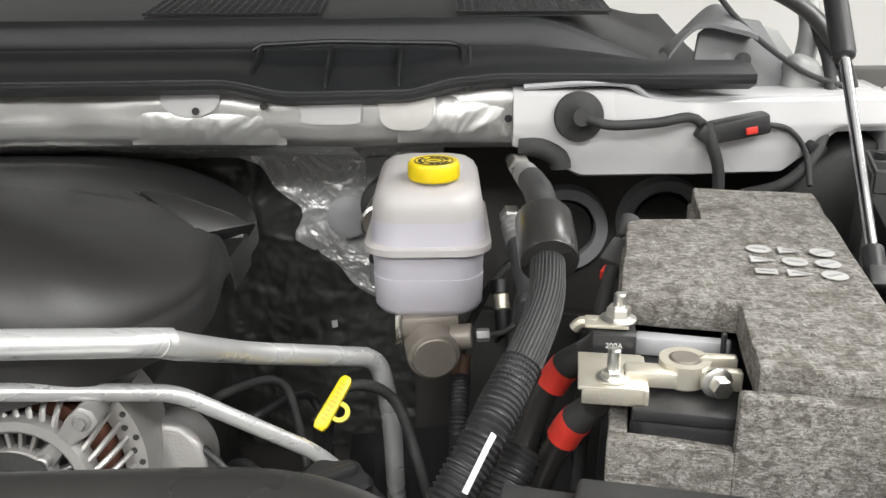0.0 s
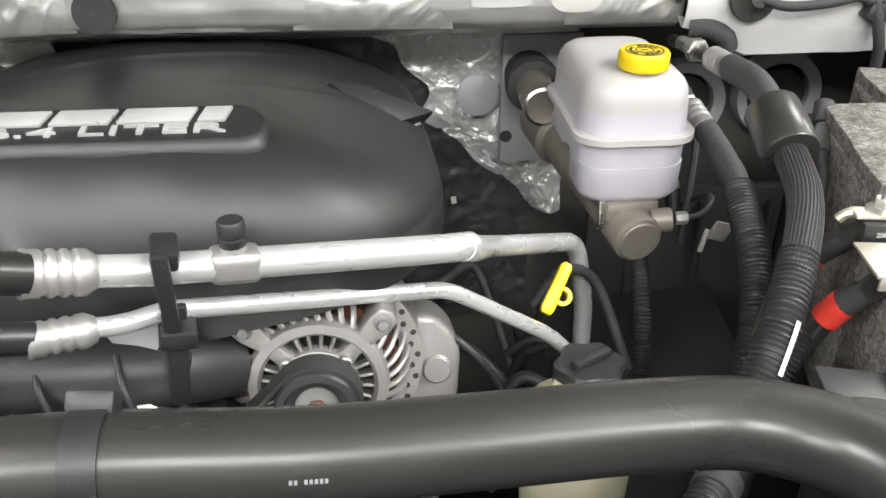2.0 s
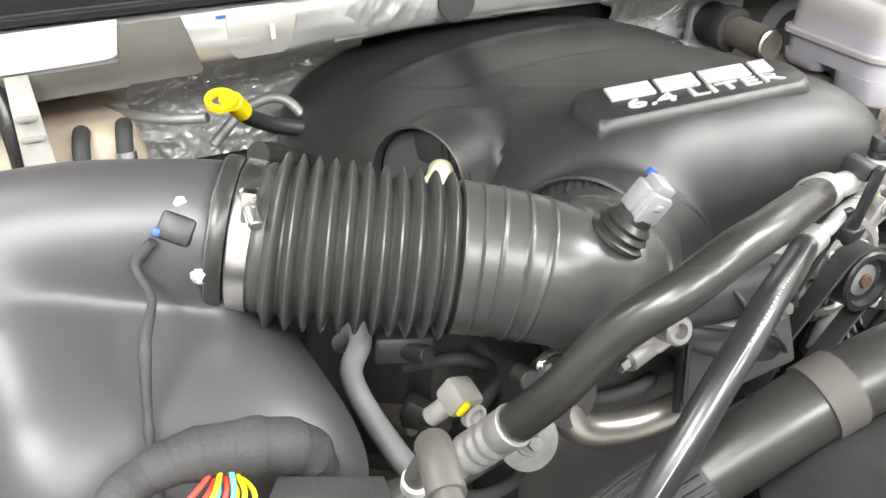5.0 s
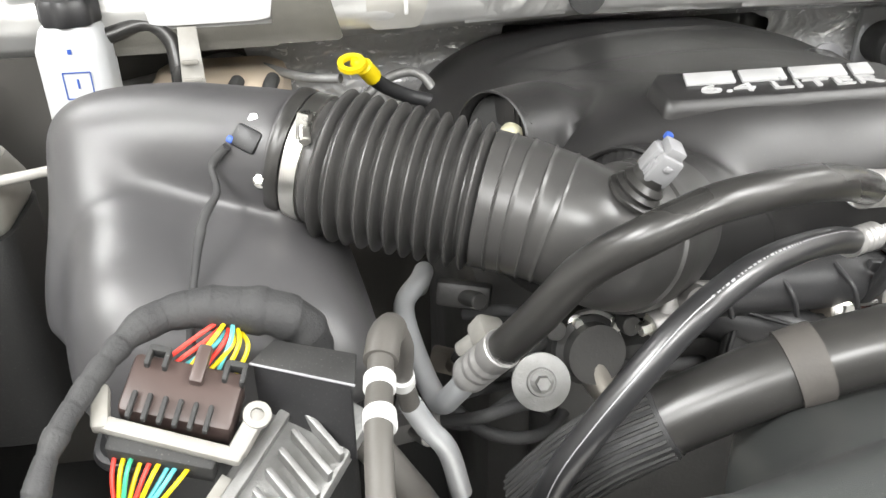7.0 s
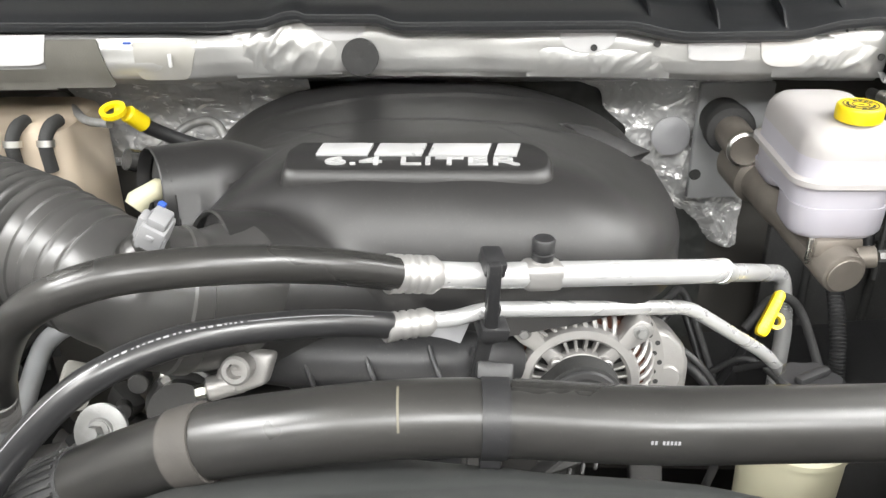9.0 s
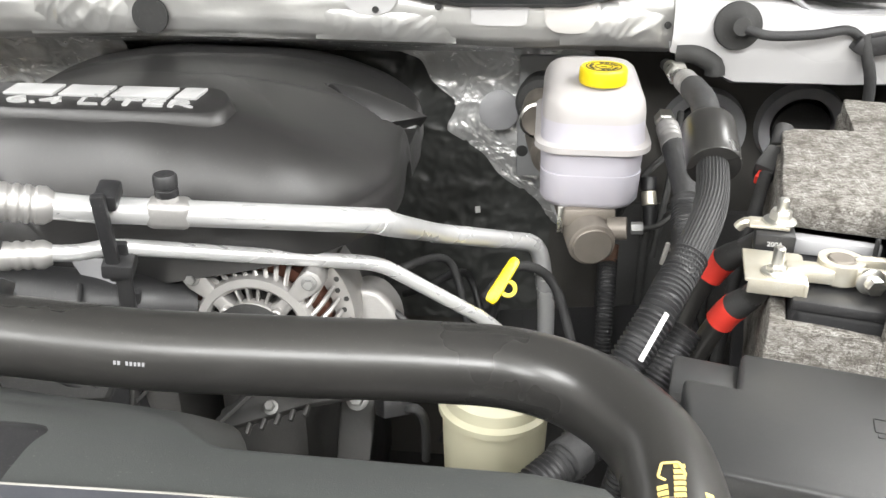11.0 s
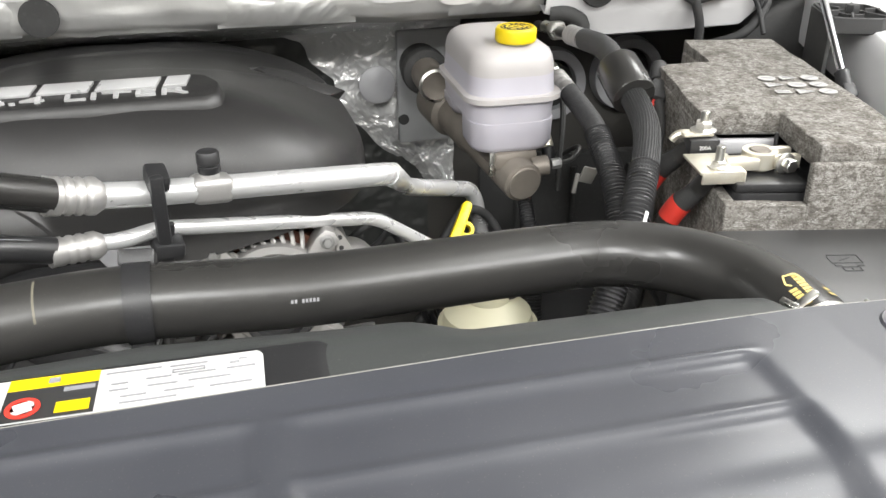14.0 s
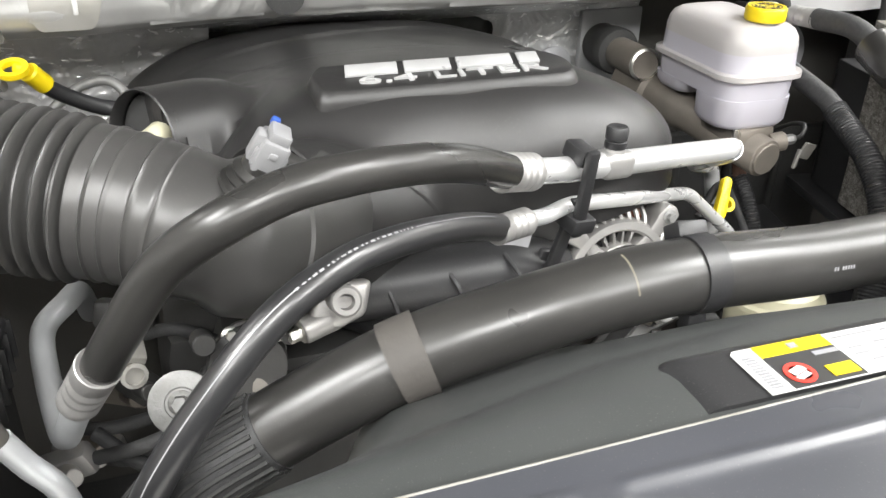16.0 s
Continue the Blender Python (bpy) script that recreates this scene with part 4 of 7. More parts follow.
def abox_sheet():
    verts, faces = [], []
    seg, rings = 110, 40
    for j in range(rings):
        s = 1 - (1 - j / (rings - 1)) ** 1.8
        for k in range(seg):
            a = 2 * math.pi * k / seg
            c, d = math.cos(a), math.sin(a)
            lim = (abs(c) ** 5 + abs(d) ** 5) ** (-0.2)
            y = 0.567 + 0.142 * d * lim * s
            x = -0.945 - 0.14 * (y - 0.50) + 0.120 * c * lim * s
            verts.append((x, y, lid_top(x, y)))
    for j in range(rings - 1):
        for k in range(seg):
            k2 = (k + 1) % seg
            faces.append((j * seg + k, j * seg + k2, (j + 1) * seg + k2, (j + 1) * seg + k))
    n = len(verts)
    for k in range(seg):
        x, y, z = verts[(rings - 1) * seg + k]
        verts.append((x, y, 1.255))
    for k in range(seg):
        k2 = (k + 1) % seg
        faces.append(((rings - 1) * seg + k, (rings - 1) * seg + k2, n + k2, n + k))
    return verts, [], faces


sheet_ = abox_sheet()
n_low = 110
DUCT = spline([(-1.078, 0.628, 1.372), (-1.03, 0.628, 1.390), (-0.975, 0.616, 1.399), (-0.93, 0.598, 1.402), (-0.895, 0.579, 1.405), IN_A + clampdir * 0.002], 0.004)
duct_ = sweep(DUCT, lambda s, m: (0.0575 - 0.0080 * min(1, s * 1.15)) * (1 - max(0, 1 - m / 0.05) ** 2.2) ** 0.5 + 0.0008, 44)
closed = (sheet_[0], [], sheet_[2] + [tuple(range(len(sheet_[0]) - n_low, len(sheet_[0])))])
shoulder_ = sweep(spline([(-1.030, 0.622, 1.384), (-1.029, 0.604, 1.366), (-1.033, 0.584, 1.340), (-1.041, 0.562, 1.305), (-1.046, 0.548, 1.268)], 0.004), lambda s, m: 0.055 - 0.008 * s, 36)
lid_ob = part("lid", merge(closed, duct_, shoulder_), BOXBLACK, abox)
blend = lid_ob.modifiers.new("blend", "REMESH")
blend.mode, blend.voxel_size, blend.use_smooth_shade = "VOXEL", 0.004, True
soften = lid_ob.modifiers.new("soften", "SMOOTH")
soften.factor, soften.iterations = 0.5, 70
part("lower_body", loft([[(x, y, z) for x, y in round_rect(-1.045, -0.852, 0.450, 0.690, 0.03)] for z in (0.95, 1.10, 1.262)]), MATTE, abox, "dark lower filter housing")
part("outlet", lathe([(0.0475, 0), (0.0515, 0.001), (0.0515, 0.006), (0.0495, 0.0065), (0.0495, 0.012)], IN_A - clampdir * 0.013, clampdir, 56), BOXBLACK, abox, "moulded outlet collar")
part("edge_rim", sweep(cornered([(-1.048, 0.50, 1.215), (-1.048, 0.446, 1.215), (-0.86, 0.446, 1.215), (-0.848, 0.50, 1.215), (-0.848, 0.66, 1.215)], 0.03), 0.006, 8), BLACK, abox)
for i in range(9):
    part("edge_rib", box((0.014, 0.003, 0.04), (-0.846, 0.47 + 0.024 * i, 1.195), turn(0, 0, 8), 0.001), BLACK, abox)
# temperature sensor on the outlet
tsen = thing("temperature_sensor", (-0.912, 0.55, 1.425), "small black sensor held by two screws on the filter box", "sensor")
tb = on_surface((-0.908, 0.5505, 1.424), (-0.25, -0.80, 0.55), (0.80, -0.50, -0.33))
part("flange", prism([(-0.022, -0.016), (0.006, -0.020), (0.020, -0.030), (0.026, -0.024), (0.016, -0.004), (0.010, 0.018), (-0.012, 0.022), (-0.022, 0.016)], 0, 0.004, 0.0015, tb), BLACK, tsen)
part("sensor_body", moved(box((0.022, 0.018, 0.014), (-0.004, 0.0, 0.009), None, 0.003), tb), BLACK, tsen)
part("plug", moved(box((0.006, 0.006, 0.008), (-0.014, -0.006, 0.013), None, 0.002), tb), BLUE, tsen, "blue plug lock")
for x, y in ((-0.008, 0.016), (0.018, -0.022)):
    bolt("screw", tb @ Vector((x, y, 0.004)), tb.to_3x3() @ Vector((0, 0, 1)), 0.0042, 0.006, STEEL, tsen, "bright screw")
wire = thing("sensor_wire", (-0.93, 0.42, 1.36), "black taped wire running from the sensor to the loom", "wire")
part("wire", sweep(spline([tb @ Vector((-0.014, -0.012, 0.014)), tb @ Vector((-0.020, -0.030, 0.008))] + [(-0.938, 0.518, 1.402), (-0.948, 0.490, 1.391)] + [(x, y, lid_top(x, y) + 0.005) for x, y in ((-0.957, 0.460), (-0.960, 0.440), (-0.960, 0.42))]), lambda s, m: 0.0034 + 0.0007 * math.sin(m * 900), 10), TAPE, wire)

# ---- refrigerant lines ----
suction = thing("suction_line", (-0.45, 0.48, 1.15), "bright aluminium refrigerant pipe joined to a thick black hose", "refrigerant line")
part("pipe", sweep(cornered([(-0.440, 0.479, 1.382), (-0.400, 0.489, 1.375), (-0.200, 0.546, 1.3495), (-0.186, 0.560, 1.343)], 0.012), 0.0104, 22), ALU, suction)
part("thin_pipe", sweep(cornered([(-0.192, 0.553, 1.346), (-0.182, 0.570, 1.335), (-0.156, 0.655, 1.288), (-0.058, 0.750, 1.236), (-0.047, 0.744, 1.170), (-0.044, 0.744, 1.06)], 0.022), lambda s, m: 0.0106 - 0.0012 * min(1, max(0, (m - 0.02) / 0.03)), 20), ALU, suction)
U = [(-0.457, 0.463, 1.391), (-0.493, 0.436, 1.411), (-0.527, 0.414, 1.425), (-0.560, 0.397, 1.433), (-0.592, 0.382, 1.438), (-0.630, 0.371, 1.437), (-0.668, 0.366, 1.424), (-0.701, 0.378, 1.396), (-0.728, 0.392, 1.352), (-0.750, 0.416, 1.306)]
part("hose", sweep(spline(U), 0.0130, 28), RUBBER, suction, "thick black rubber hose")


def ferrule(a, b, r, parent):
    a, b = Vector(a), Vector(b)
    h = (b - a).length
    prof = [(r * 0.94, 0.0006), (r * 1.00, 0), (r * 1.06, 0.0008), (r * 1.06, 0.003), (r * 1.03, 0.0035)]
    for i in range(3):
        z = 0.30 + 0.18 * i
        prof += [(r * 1.03, h * (z - 0.05)), (r * 0.93, h * (z - 0.01)), (r * 0.93, h * (z + 0.03)), (r * 1.03, h * (z + 0.07))]
    prof += [(r * 1.03, h * 0.86), (r * 0.75, h)]
    return part("ferrule", lathe(prof, a, b - a, 30), CRIMP, parent, "crimped aluminium ferrule")


ferrule((-0.462, 0.464, 1.3905), (-0.425, 0.483, 1.379), 0.0144, suction)
ferrule((-0.746, 0.409, 1.318), (-0.768, 0.438, 1.271), 0.0140, suction)
part("lower_pipe", sweep(spline([(-0.764, 0.432, 1.280), (-0.774, 0.446, 1.252), (-0.785, 0.470, 1.226), (-0.797, 0.53, 1.236), (-0.800, 0.575, 1.250), (-0.783, 0.600, 1.258), (-0.775, 0.63, 1.25), (-0.775, 0.68, 1.20)]), 0.0095, 18), mat("grey_dull_pipe", (0.45, 0.46, 0.47), 0.42, 0.5, scale=90), suction, "dull grey lower pipe")
valve = part("service_valve", lathe([(0.0085, 0), (0.0085, 0.016), (0.0078, 0.018)], (-0.345, 0.505, 1.366), (0.02, 0.0, 1), 20), CRIMP, suction)
part("valve_cap", lathe([(0.0078, 0.0), (0.0090, 0.0016), (0.0090, 0.0066), (0.0078, 0.0075), (0.0092, 0.009), (0.0092, 0.0175), (0.0080, 0.019), (0.004, 0.0185), (0, 0.0175)], (-0.3448, 0.505, 1.381), (0.02, 0, 1), 12), BLACK, valve, "black screw cap")
part("valve_block", box((0.034, 0.0225, 0.0225), (-0.345, 0.505, 1.368), turn(0, 7, 16), 0.006, 3), CRIMP, suction)

liquid = thing("liquid_line", (-0.45, 0.47, 1.15), "slim aluminium refrigerant pipe joined to a marked black hose", "refrigerant line")
part("pipe", sweep(cornered([(-0.440, 0.472, 1.345), (-0.415, 0.480, 1.341), (-0.390, 0.492, 1.343), (-0.200, 0.596, 1.284), (-0.105, 0.638, 1.205), (-0.085, 0.646, 1.180)], 0.016), 0.0066, 18), ALU, liquid)
L = [(-0.462, 0.460, 1.348), (-0.496, 0.434, 1.366), (-0.531, 0.409, 1.379), (-0.563, 0.388, 1.387), (-0.594, 0.369, 1.390), (-0.626, 0.351, 1.384), (-0.651, 0.340, 1.371), (-0.678, 0.330, 1.347), (-0.707, 0.323, 1.313), (-0.728, 0.321, 1.278), (-0.742, 0.321, 1.235)]
part("hose", sweep(spline(L), 0.0102, 32), GLOSSHOSE, liquid, "slim black rubber hose with a white print line")
ferrule((-0.466, 0.458, 1.347), (-0.430, 0.476, 1.342), 0.0110, liquid)
LP = spline(L, 0.004)
n_lp = len(LP)


def line_on(path, i0, i1, off, width, up=Vector((-0.1, -0.55, 0.83))):
    verts, faces = [], []
    for i in range(i0, i1):
        t = (path[i + 1] - path[i - 1]).normalized()
        n = (up - t * up.dot(t)).normalized()
        s = t.cross(n)
        c = path[i] + n * off
        verts += [c - s * width / 2, c + s * width / 2]
    for k in range(len(verts) // 2 - 1):
        faces.append((2 * k, 2 * k + 1, 2 * k + 3, 2 * k + 2))
    return verts, [], faces


part("print_line", line_on(LP, int(n_lp * 0.52), int(n_lp * 0.97), 0.01035, 0.0008), DIMPRINT, liquid, "white print line")
part("print_line", line_on(LP, 5, int(n_lp * 0.30), 0.01035, 0.0006), DIMPRINT, liquid, "white print line")
LF = spline(L, 0.0008)
n_lf = len(LF)
i = int(n_lf * 0.30)
rl = random.Random(8)
while i < n_lf * 0.52:
    w_ = rl.choice((3, 3, 4, 5))
    part("print_bar", line_on(LF, i, i + w_, 0.0104, rl.choice((0.0013, 0.0015, 0.0010))), DIMPRINT, liquid)
    i += w_ + rl.choice((1, 1, 1, 2))

# clip that holds both pipes
clip = thing("pipe_bracket", (-0.383, 0.51, 1.1), "black plastic clip and steel stay holding both pipes", "bracket")
part("clip", merge(box((0.017, 0.026, 0.014), (-0.384, 0.490, 1.387), turn(10, 8, 14), 0.003), box((0.011, 0.008, 0.078), (-0.384, 0.477, 1.357), turn(8, 0, 14), 0.003), box((0.024, 0.026, 0.014), (-0.384, 0.488, 1.330), turn(10, 8, 14), 0.003)), BLACK, clip)
part("stay", merge(box((0.013, 0.006, 0.10), (-0.390, 0.500, 1.300), turn(14, 6, 12), 0.002), box((0.015, 0.007, 0.12), (-0.408, 0.524, 1.235), turn(12, 14, 8), 0.002), *[box((0.017, 0.009, 0.004), (-0.400 - 0.0035 * k, 0.517 + 0.003 * k, 1.262 - 0.014 * k), turn(12, 14, 8), 0.001) for k in range(5)]), BLACK, clip)
bolt("stay_bolt", (-0.421, 0.522, 1.200), (0, -1, 0.2), 0.010, 0.014, STEEL, clip, "zinc bolt")


# ---- radiator hose ----
rhose = thing("radiator_hose", (-0.30, 0.32, 1.30), "fat black rubber upper radiator hose with printed marks", "radiator hose")
R = [(-0.735, 0.352, 1.225), (-0.70, 0.345, 1.268), (-0.653, 0.336, 1.303), (-0.573, 0.327, 1.343), (-0.50, 0.322, 1.362), (-0.447, 0.322, 1.369), (-0.385, 0.324, 1.370), (-0.289, 0.329, 1.362), (-0.20, 0.337, 1.358), (-0.12, 0.343, 1.356), (-0.068, 0.340, 1.356), (-0.027, 0.317, 1.357), (-0.002, 0.277, 1.360), (0.004, 0.235, 1.363), (0.003, 0.190, 1.362), (0.002, 0.150, 1.356)]
RP = spline(R, 0.005)
part("hose", sweep(RP, 0.0238, 40), RUBBER, rhose)


def nearest(path, p):
    p = Vector(p)
    i = min(range(1, len(path) - 1), key=lambda k: (path[k] - p).length)
    return i


i_s = nearest(RP, (-0.573, 0.332, 1.350))
part("sleeve", sweep(RP[i_s - 2:i_s + 3], 0.0258, 40), mat("brown_grey_rubber", (0.060, 0.055, 0.050), 0.7, second=(0.085, 0.078, 0.070), scale=120, bump=0.3), rhose, "matte rubber sleeve")
i_r = nearest(RP, (-0.653, 0.338, 1.308))
rp2 = spline([RP[k] for k in range(0, i_r + 1, 2)], 0.001)
part("ribbed_sleeve", sweep(rp2, lambda s, m: 0.0245 + 0.0012 * math.sin(m * 60) ** 2, 40), BRAID, rhose, "gathered fabric sleeve")
rib_lines = []
for k in range(26):
    a = 2 * math.pi * k / 26
    rib_lines.append(sweep([p + frame_of((rp2[min(i + 1, len(rp2) - 1)] - rp2[max(i - 1, 0)])) @ Vector((0.0252 * math.cos(a), 0.0252 * math.sin(a), 0)) for i, p in enumerate(rp2) if i % 4 == 0], 0.0016, 5))
part("sleeve_pleats", merge(*rib_lines), MATTE, rhose, "black pleats of the sleeve")
i_z = nearest(RP, (-0.385, 0.336, 1.382))
part("strap", sweep([RP[i_z - 2] * 0.5 + RP[i_z - 1] * 0.5, RP[i_z - 1], RP[i_z], RP[i_z + 1], RP[i_z + 1] * 0.5 + RP[i_z + 2] * 0.5], 0.0253, 40), BLACK, rhose, "black plastic strap")
part("strap_lock", box((0.022, 0.018, 0.011), (-0.386, 0.342, 1.3910), turn(-38, 5, 0), 0.002), BLACK, rhose)
part("strap_foot", box((0.014, 0.012, 0.05), (-0.388, 0.318, 1.325), turn(0, 0, 0), 0.003), BLACK, rhose)
for s_at in ((-0.445, 0.333, 1.381),):
    i = nearest(RP, s_at)
    p, t = RP[i], (RP[i + 1] - RP[i - 1]).normalized()
    n = Vector((0, -0.62, 0.78))
    b = t.cross(n).normalized()
    ring = [p + (n * math.cos(a) + b * math.sin(a)) * 0.0240 for a in [radians(-40 + 6 * k) for k in range(13)]]
    verts = [q - t * 0.0007 for q in ring] + [q + t * 0.0007 for q in ring]
    part("paint_stripe", (verts, [], [(k, k + 1, k + 14, k + 13) for k in range(12)]), mat("worn_tan_paint", (0.13, 0.12, 0.09), 0.6), rhose, "pale painted stripe")


def printed(name, p, t, n, radius, boxes, material, parent, label=""):
    """Bars on a round hose: x along t, y round it."""
    t = Vector(t).normalized()
    n = (Vector(n) - t * Vector(n).dot(t)).normalized()
    b = n.cross(t).normalized()
    verts, faces = [], []
    for x, y, w, h in boxes:
        base = len(verts)
        for dy in (-h / 2, 0, h / 2):
            a = (y + dy) / radius
            q = p + (n * math.cos(a) + b * math.sin(a)) * (radius + 0.0004)
            verts += [q + t * (x - w / 2), q + t * (x + w / 2)]
        faces += [(base, base + 1, base + 3, base + 2), (base + 2, base + 3, base + 5, base + 4)]
    return part(name, (verts, [], faces), material, parent, label)


i = nearest(RP, (-0.287, 0.325, 1.353))
printed("print_mark", RP[i], RP[i + 1] - RP[i - 1], (0, -0.97, 0.24), 0.0238, [(-0.008 + 0.0023 * k, 0, 0.0015, 0.0024) for k in range(8) if k != 2], GREYPRINT, rhose, "small white print")
i = nearest(RP, (0.004, 0.222, 1.364))
tt = RP[i + 1] - RP[i - 1]
printed("print_mark", RP[i], tt, (0.12, -0.2, 1), 0.0238, [(0.001 + 0.0036 * k, -0.006 - 0.0003 * k, 0.0028, 0.0050) for k in range(-3, 4)] + [(0.006 + 0.0036 * k, -0.0135, 0.0028, 0.0048) for k in range(-1, 4)] + [(0.012, 0.0060, 0.003, 0.005), (0.006, 0.0060, 0.003, 0.004)], GOLD, rhose, "ochre printed bars")
pm = on_surface(RP[i] + Vector((0.001, -0.2, 1)).normalized() * 0.0246 - tt.normalized() * 0.011 + Vector((-0.006, 0, -0.0008)), (-0.2, -0.2, 1), tt)
ring = [(0.0062 * math.cos(2 * math.pi * k / 5), 0.0062 * math.sin(2 * math.pi * k / 5)) for k in range(5)]
part("print_emblem", moved(merge(*[box((0.0072, 0.0012, 0.0004), ((ring[k][0] + ring[(k + 1) % 5][0]) / 2, (ring[k][1] + ring[(k + 1) % 5][1]) / 2, 0), turn(0, 0, 126 + 72 * k), 0) for k in range(5)]), pm), GOLD, rhose, "plain ochre pentagon")
i = nearest(RP, (0.003, 0.197, 1.364))
cl = part("spring_clamp", sweep([RP[i - 1], RP[i], RP[i + 1]], 0.0246, 40), STEEL, rhose, "silver spring clamp")
for size_, off_, tilt in (((0.004, 0.012, 0.020), (-0.022, 0.004, 0.020), (0, -30, 20)), ((0.018, 0.005, 0.003), (-0.014, 0.006, 0.026), (0, -25, 10)), ((0.004, 0.010, 0.016), (0.023, 0.002, 0.014), (0, 30, -20))):
    part("clamp_ear", box(size_, RP[i] + Vector(off_), turn(*tilt), 0.001), STEEL, cl)

# ---- radiator top: shroud, label bracket, front panel ----
def panel_fn(u, v):
    x = -1.05 + 1.24 * u
    edge = 0.173 - 0.026 * max(0, -0.2 - x)
    y = -0.42 + (edge + 0.42) * (1 - (1 - v) ** 1.5)
    z = 1.4035 - 0.05 * max(0, x + 0.03) - 0.006 * max(0, (v - 0.985) / 0.015) ** 2
    z -= 0.16 * max(0, (0.04 - y) / 0.5) ** 1.5
    z -= 0.17 * max(0, (x - 0.052 - 0.9 * (0.17 - y)) / 0.10) ** 1.2 + 0.17 * max(0, (-0.92 - x) / 0.10) ** 1.2
    # pressed pockets with two shallow terraces, walls between them
    def soft(q):
        return 1 / (1 + math.exp(max(-40, min(40, q))))
    pocket = 0
    for xa, xb in ((-0.306, -0.082), (-0.545, -0.322), (-0.79, -0.565)):
        pocket += soft((xa - x) * 520) * soft((x - xb) * 520)
    for yt, deep in ((0.140, 0.0026), (0.101, 0.0026)):
        z -= deep * soft((y - yt) * 620) * pocket
        z += 0.0011 * math.exp(-((y - yt - 0.0035) / 0.0026) ** 2) * pocket
    z -= 0.012 * soft((y - 0.06) * 160)
    return (x, y, z)


front = tagged(part("front_panel", shell(grid(panel_fn, 420, 190), 0.004), SATIN), "satin black plastic radiator cover panel with shallow ridges", "radiator cover", kind="structure")
part("edge_strip", sweep([Vector(panel_fn((k + 3) / 66, 0.995)) + Vector((0, 0.0012, 0.0002)) for k in range(58)], 0.0013, 8), OFFWHITE, front, "pale worn edge strip")
part("dome", lathe([(0.021, -0.001), (0.0195, 0.0008), (0.018, 0.0003), (0.006, 0.0008), (0, 0.0008)], (0.016, 0.143, panel_fn((0.016 + 1.05) / 1.24, 1 - (1 - (0.143 + 0.42) / 0.592) ** (1 / 1.5))[2] + 0.0006), (0.05, 0, 1), 30), SATIN, front)
def shroud_back(x):
    """How far back the shroud's top reaches: the fan tunnel bulges in the middle."""
    pts = ((-0.90, 0.190), (-0.68, 0.205), (-0.61, 0.223), (-0.50, 0.250), (-0.38, 0.263), (-0.29, 0.256), (-0.235, 0.240), (-0.205, 0.221), (-0.06, 0.219), (-0.03, 0.213), (0.0, 0.190))
    for (xa, ya), (xb, yb) in zip(pts, pts[1:]):
        if x <= xb:
            return ya + (yb - ya) * (x - xa) / (xb - xa)
    return 0.212


def shroud_fn(u, v):
    x = -0.86 + 0.845 * u
    e = max(0, abs(2 * u - 1) - 0.965) / 0.035
    back = shroud_back(x)
    a = v * 2.0
    east = max(0, min(1, (x + 0.30) / 0.09))
    fall = 0.060 - 0.038 * east * east * (3 - 2 * east)
    if a < 1.0:
        y, z = 0.160 + (back - 0.160) * a, 1.3925 - fall * max(0, a - 0.45) ** 2 - 0.004 * max(0, 0.3 - a)
    else:
        b_ = a - 1.0
        mid = max(0, min(1, (-0.185 - x) / 0.08, (x + 0.68) / 0.10))
        mid = mid * mid * (3 - 2 * mid)   # the tunnel slopes back gently behind the fan
        y, z = back + 0.014 * b_ ** 0.55 + 0.115 * mid * b_, 1.3925 - fall * 0.3025 - (0.12 - (0.012 + 0.020 * max(0, min(1, (-0.36 - x) / 0.10))) * mid) * b_ ** 1.1
    return (x, y, z - 0.03 * e ** 3)


shroud = tagged(part("fan_shroud", shell(grid(shroud_fn, 110, 60), 0.003), SHROUD), "black plastic fan shroud behind the radiator", "fan shroud", kind="structure")
part("label_bracket", shell(grid(lambda u, v: (-0.482 + 0.202 * u, 0.180 + 0.042 * v, 1.3905 + 0.004 * min(1, min(u, 1 - u) * 30) - 0.003 * max(0, v - 0.9) * 10), 40, 16), 0.003), BLACK, shroud, "flat black label bracket")
lab = thing("warning_label", (-0.381, 0.198, 1.3955), "white warning sticker with a yellow header and a red symbol", "label")
lm = Matrix.Translation((-0.3805, 0.1965, 1.3952))
part("sheet", prism([(-0.066, -0.017), (0.066, -0.017), (0.066, 0.013), (0.0635, 0.0165), (-0.0635, 0.0175), (-0.066, 0.015)], 0, 0.0005, 0, lm), PAPER, lab, smooth=False)
bars("header", [(-0.0325, 0.0125, 0.041, 0.009)], lm @ Matrix.Translation((0, 0, 0.0006)), YELLOW, lab)
bars("panel", [(-0.0325, -0.0045, 0.041, 0.024)], lm @ Matrix.Translation((0, 0, 0.0006)), PRINT, lab)
bars("yellow_field", [(-0.0215, -0.0105, 0.015, 0.008)], lm @ Matrix.Translation((0, 0, 0.0012)), YELLOW, lab)
bars("text_bars", [(-0.020, 0.0035, 0.014, 0.003), (-0.0325, 0.0125, 0.005, 0.004)], lm @ Matrix.Translation((0, 0, 0.0012)), GREYPRINT, lab)
part("red_symbol", moved(lathe([(0.0078, 0), (0.0078, 0.0004), (0.0055, 0.0004), (0.0055, 0)], (-0.0435, -0.0075, 0.0012), (0, 0, 1), 28), lm), RED, lab)
part("symbol", moved(merge(box((0.009, 0.0045, 0.0003), (-0.0435, -0.0055, 0.0014), turn(0, 0, 20), 0), box((0.009, 0.003, 0.0003), (-0.0435, -0.0100, 0.0014), turn(0, 0, 20), 0)), lm), PAPER, lab)
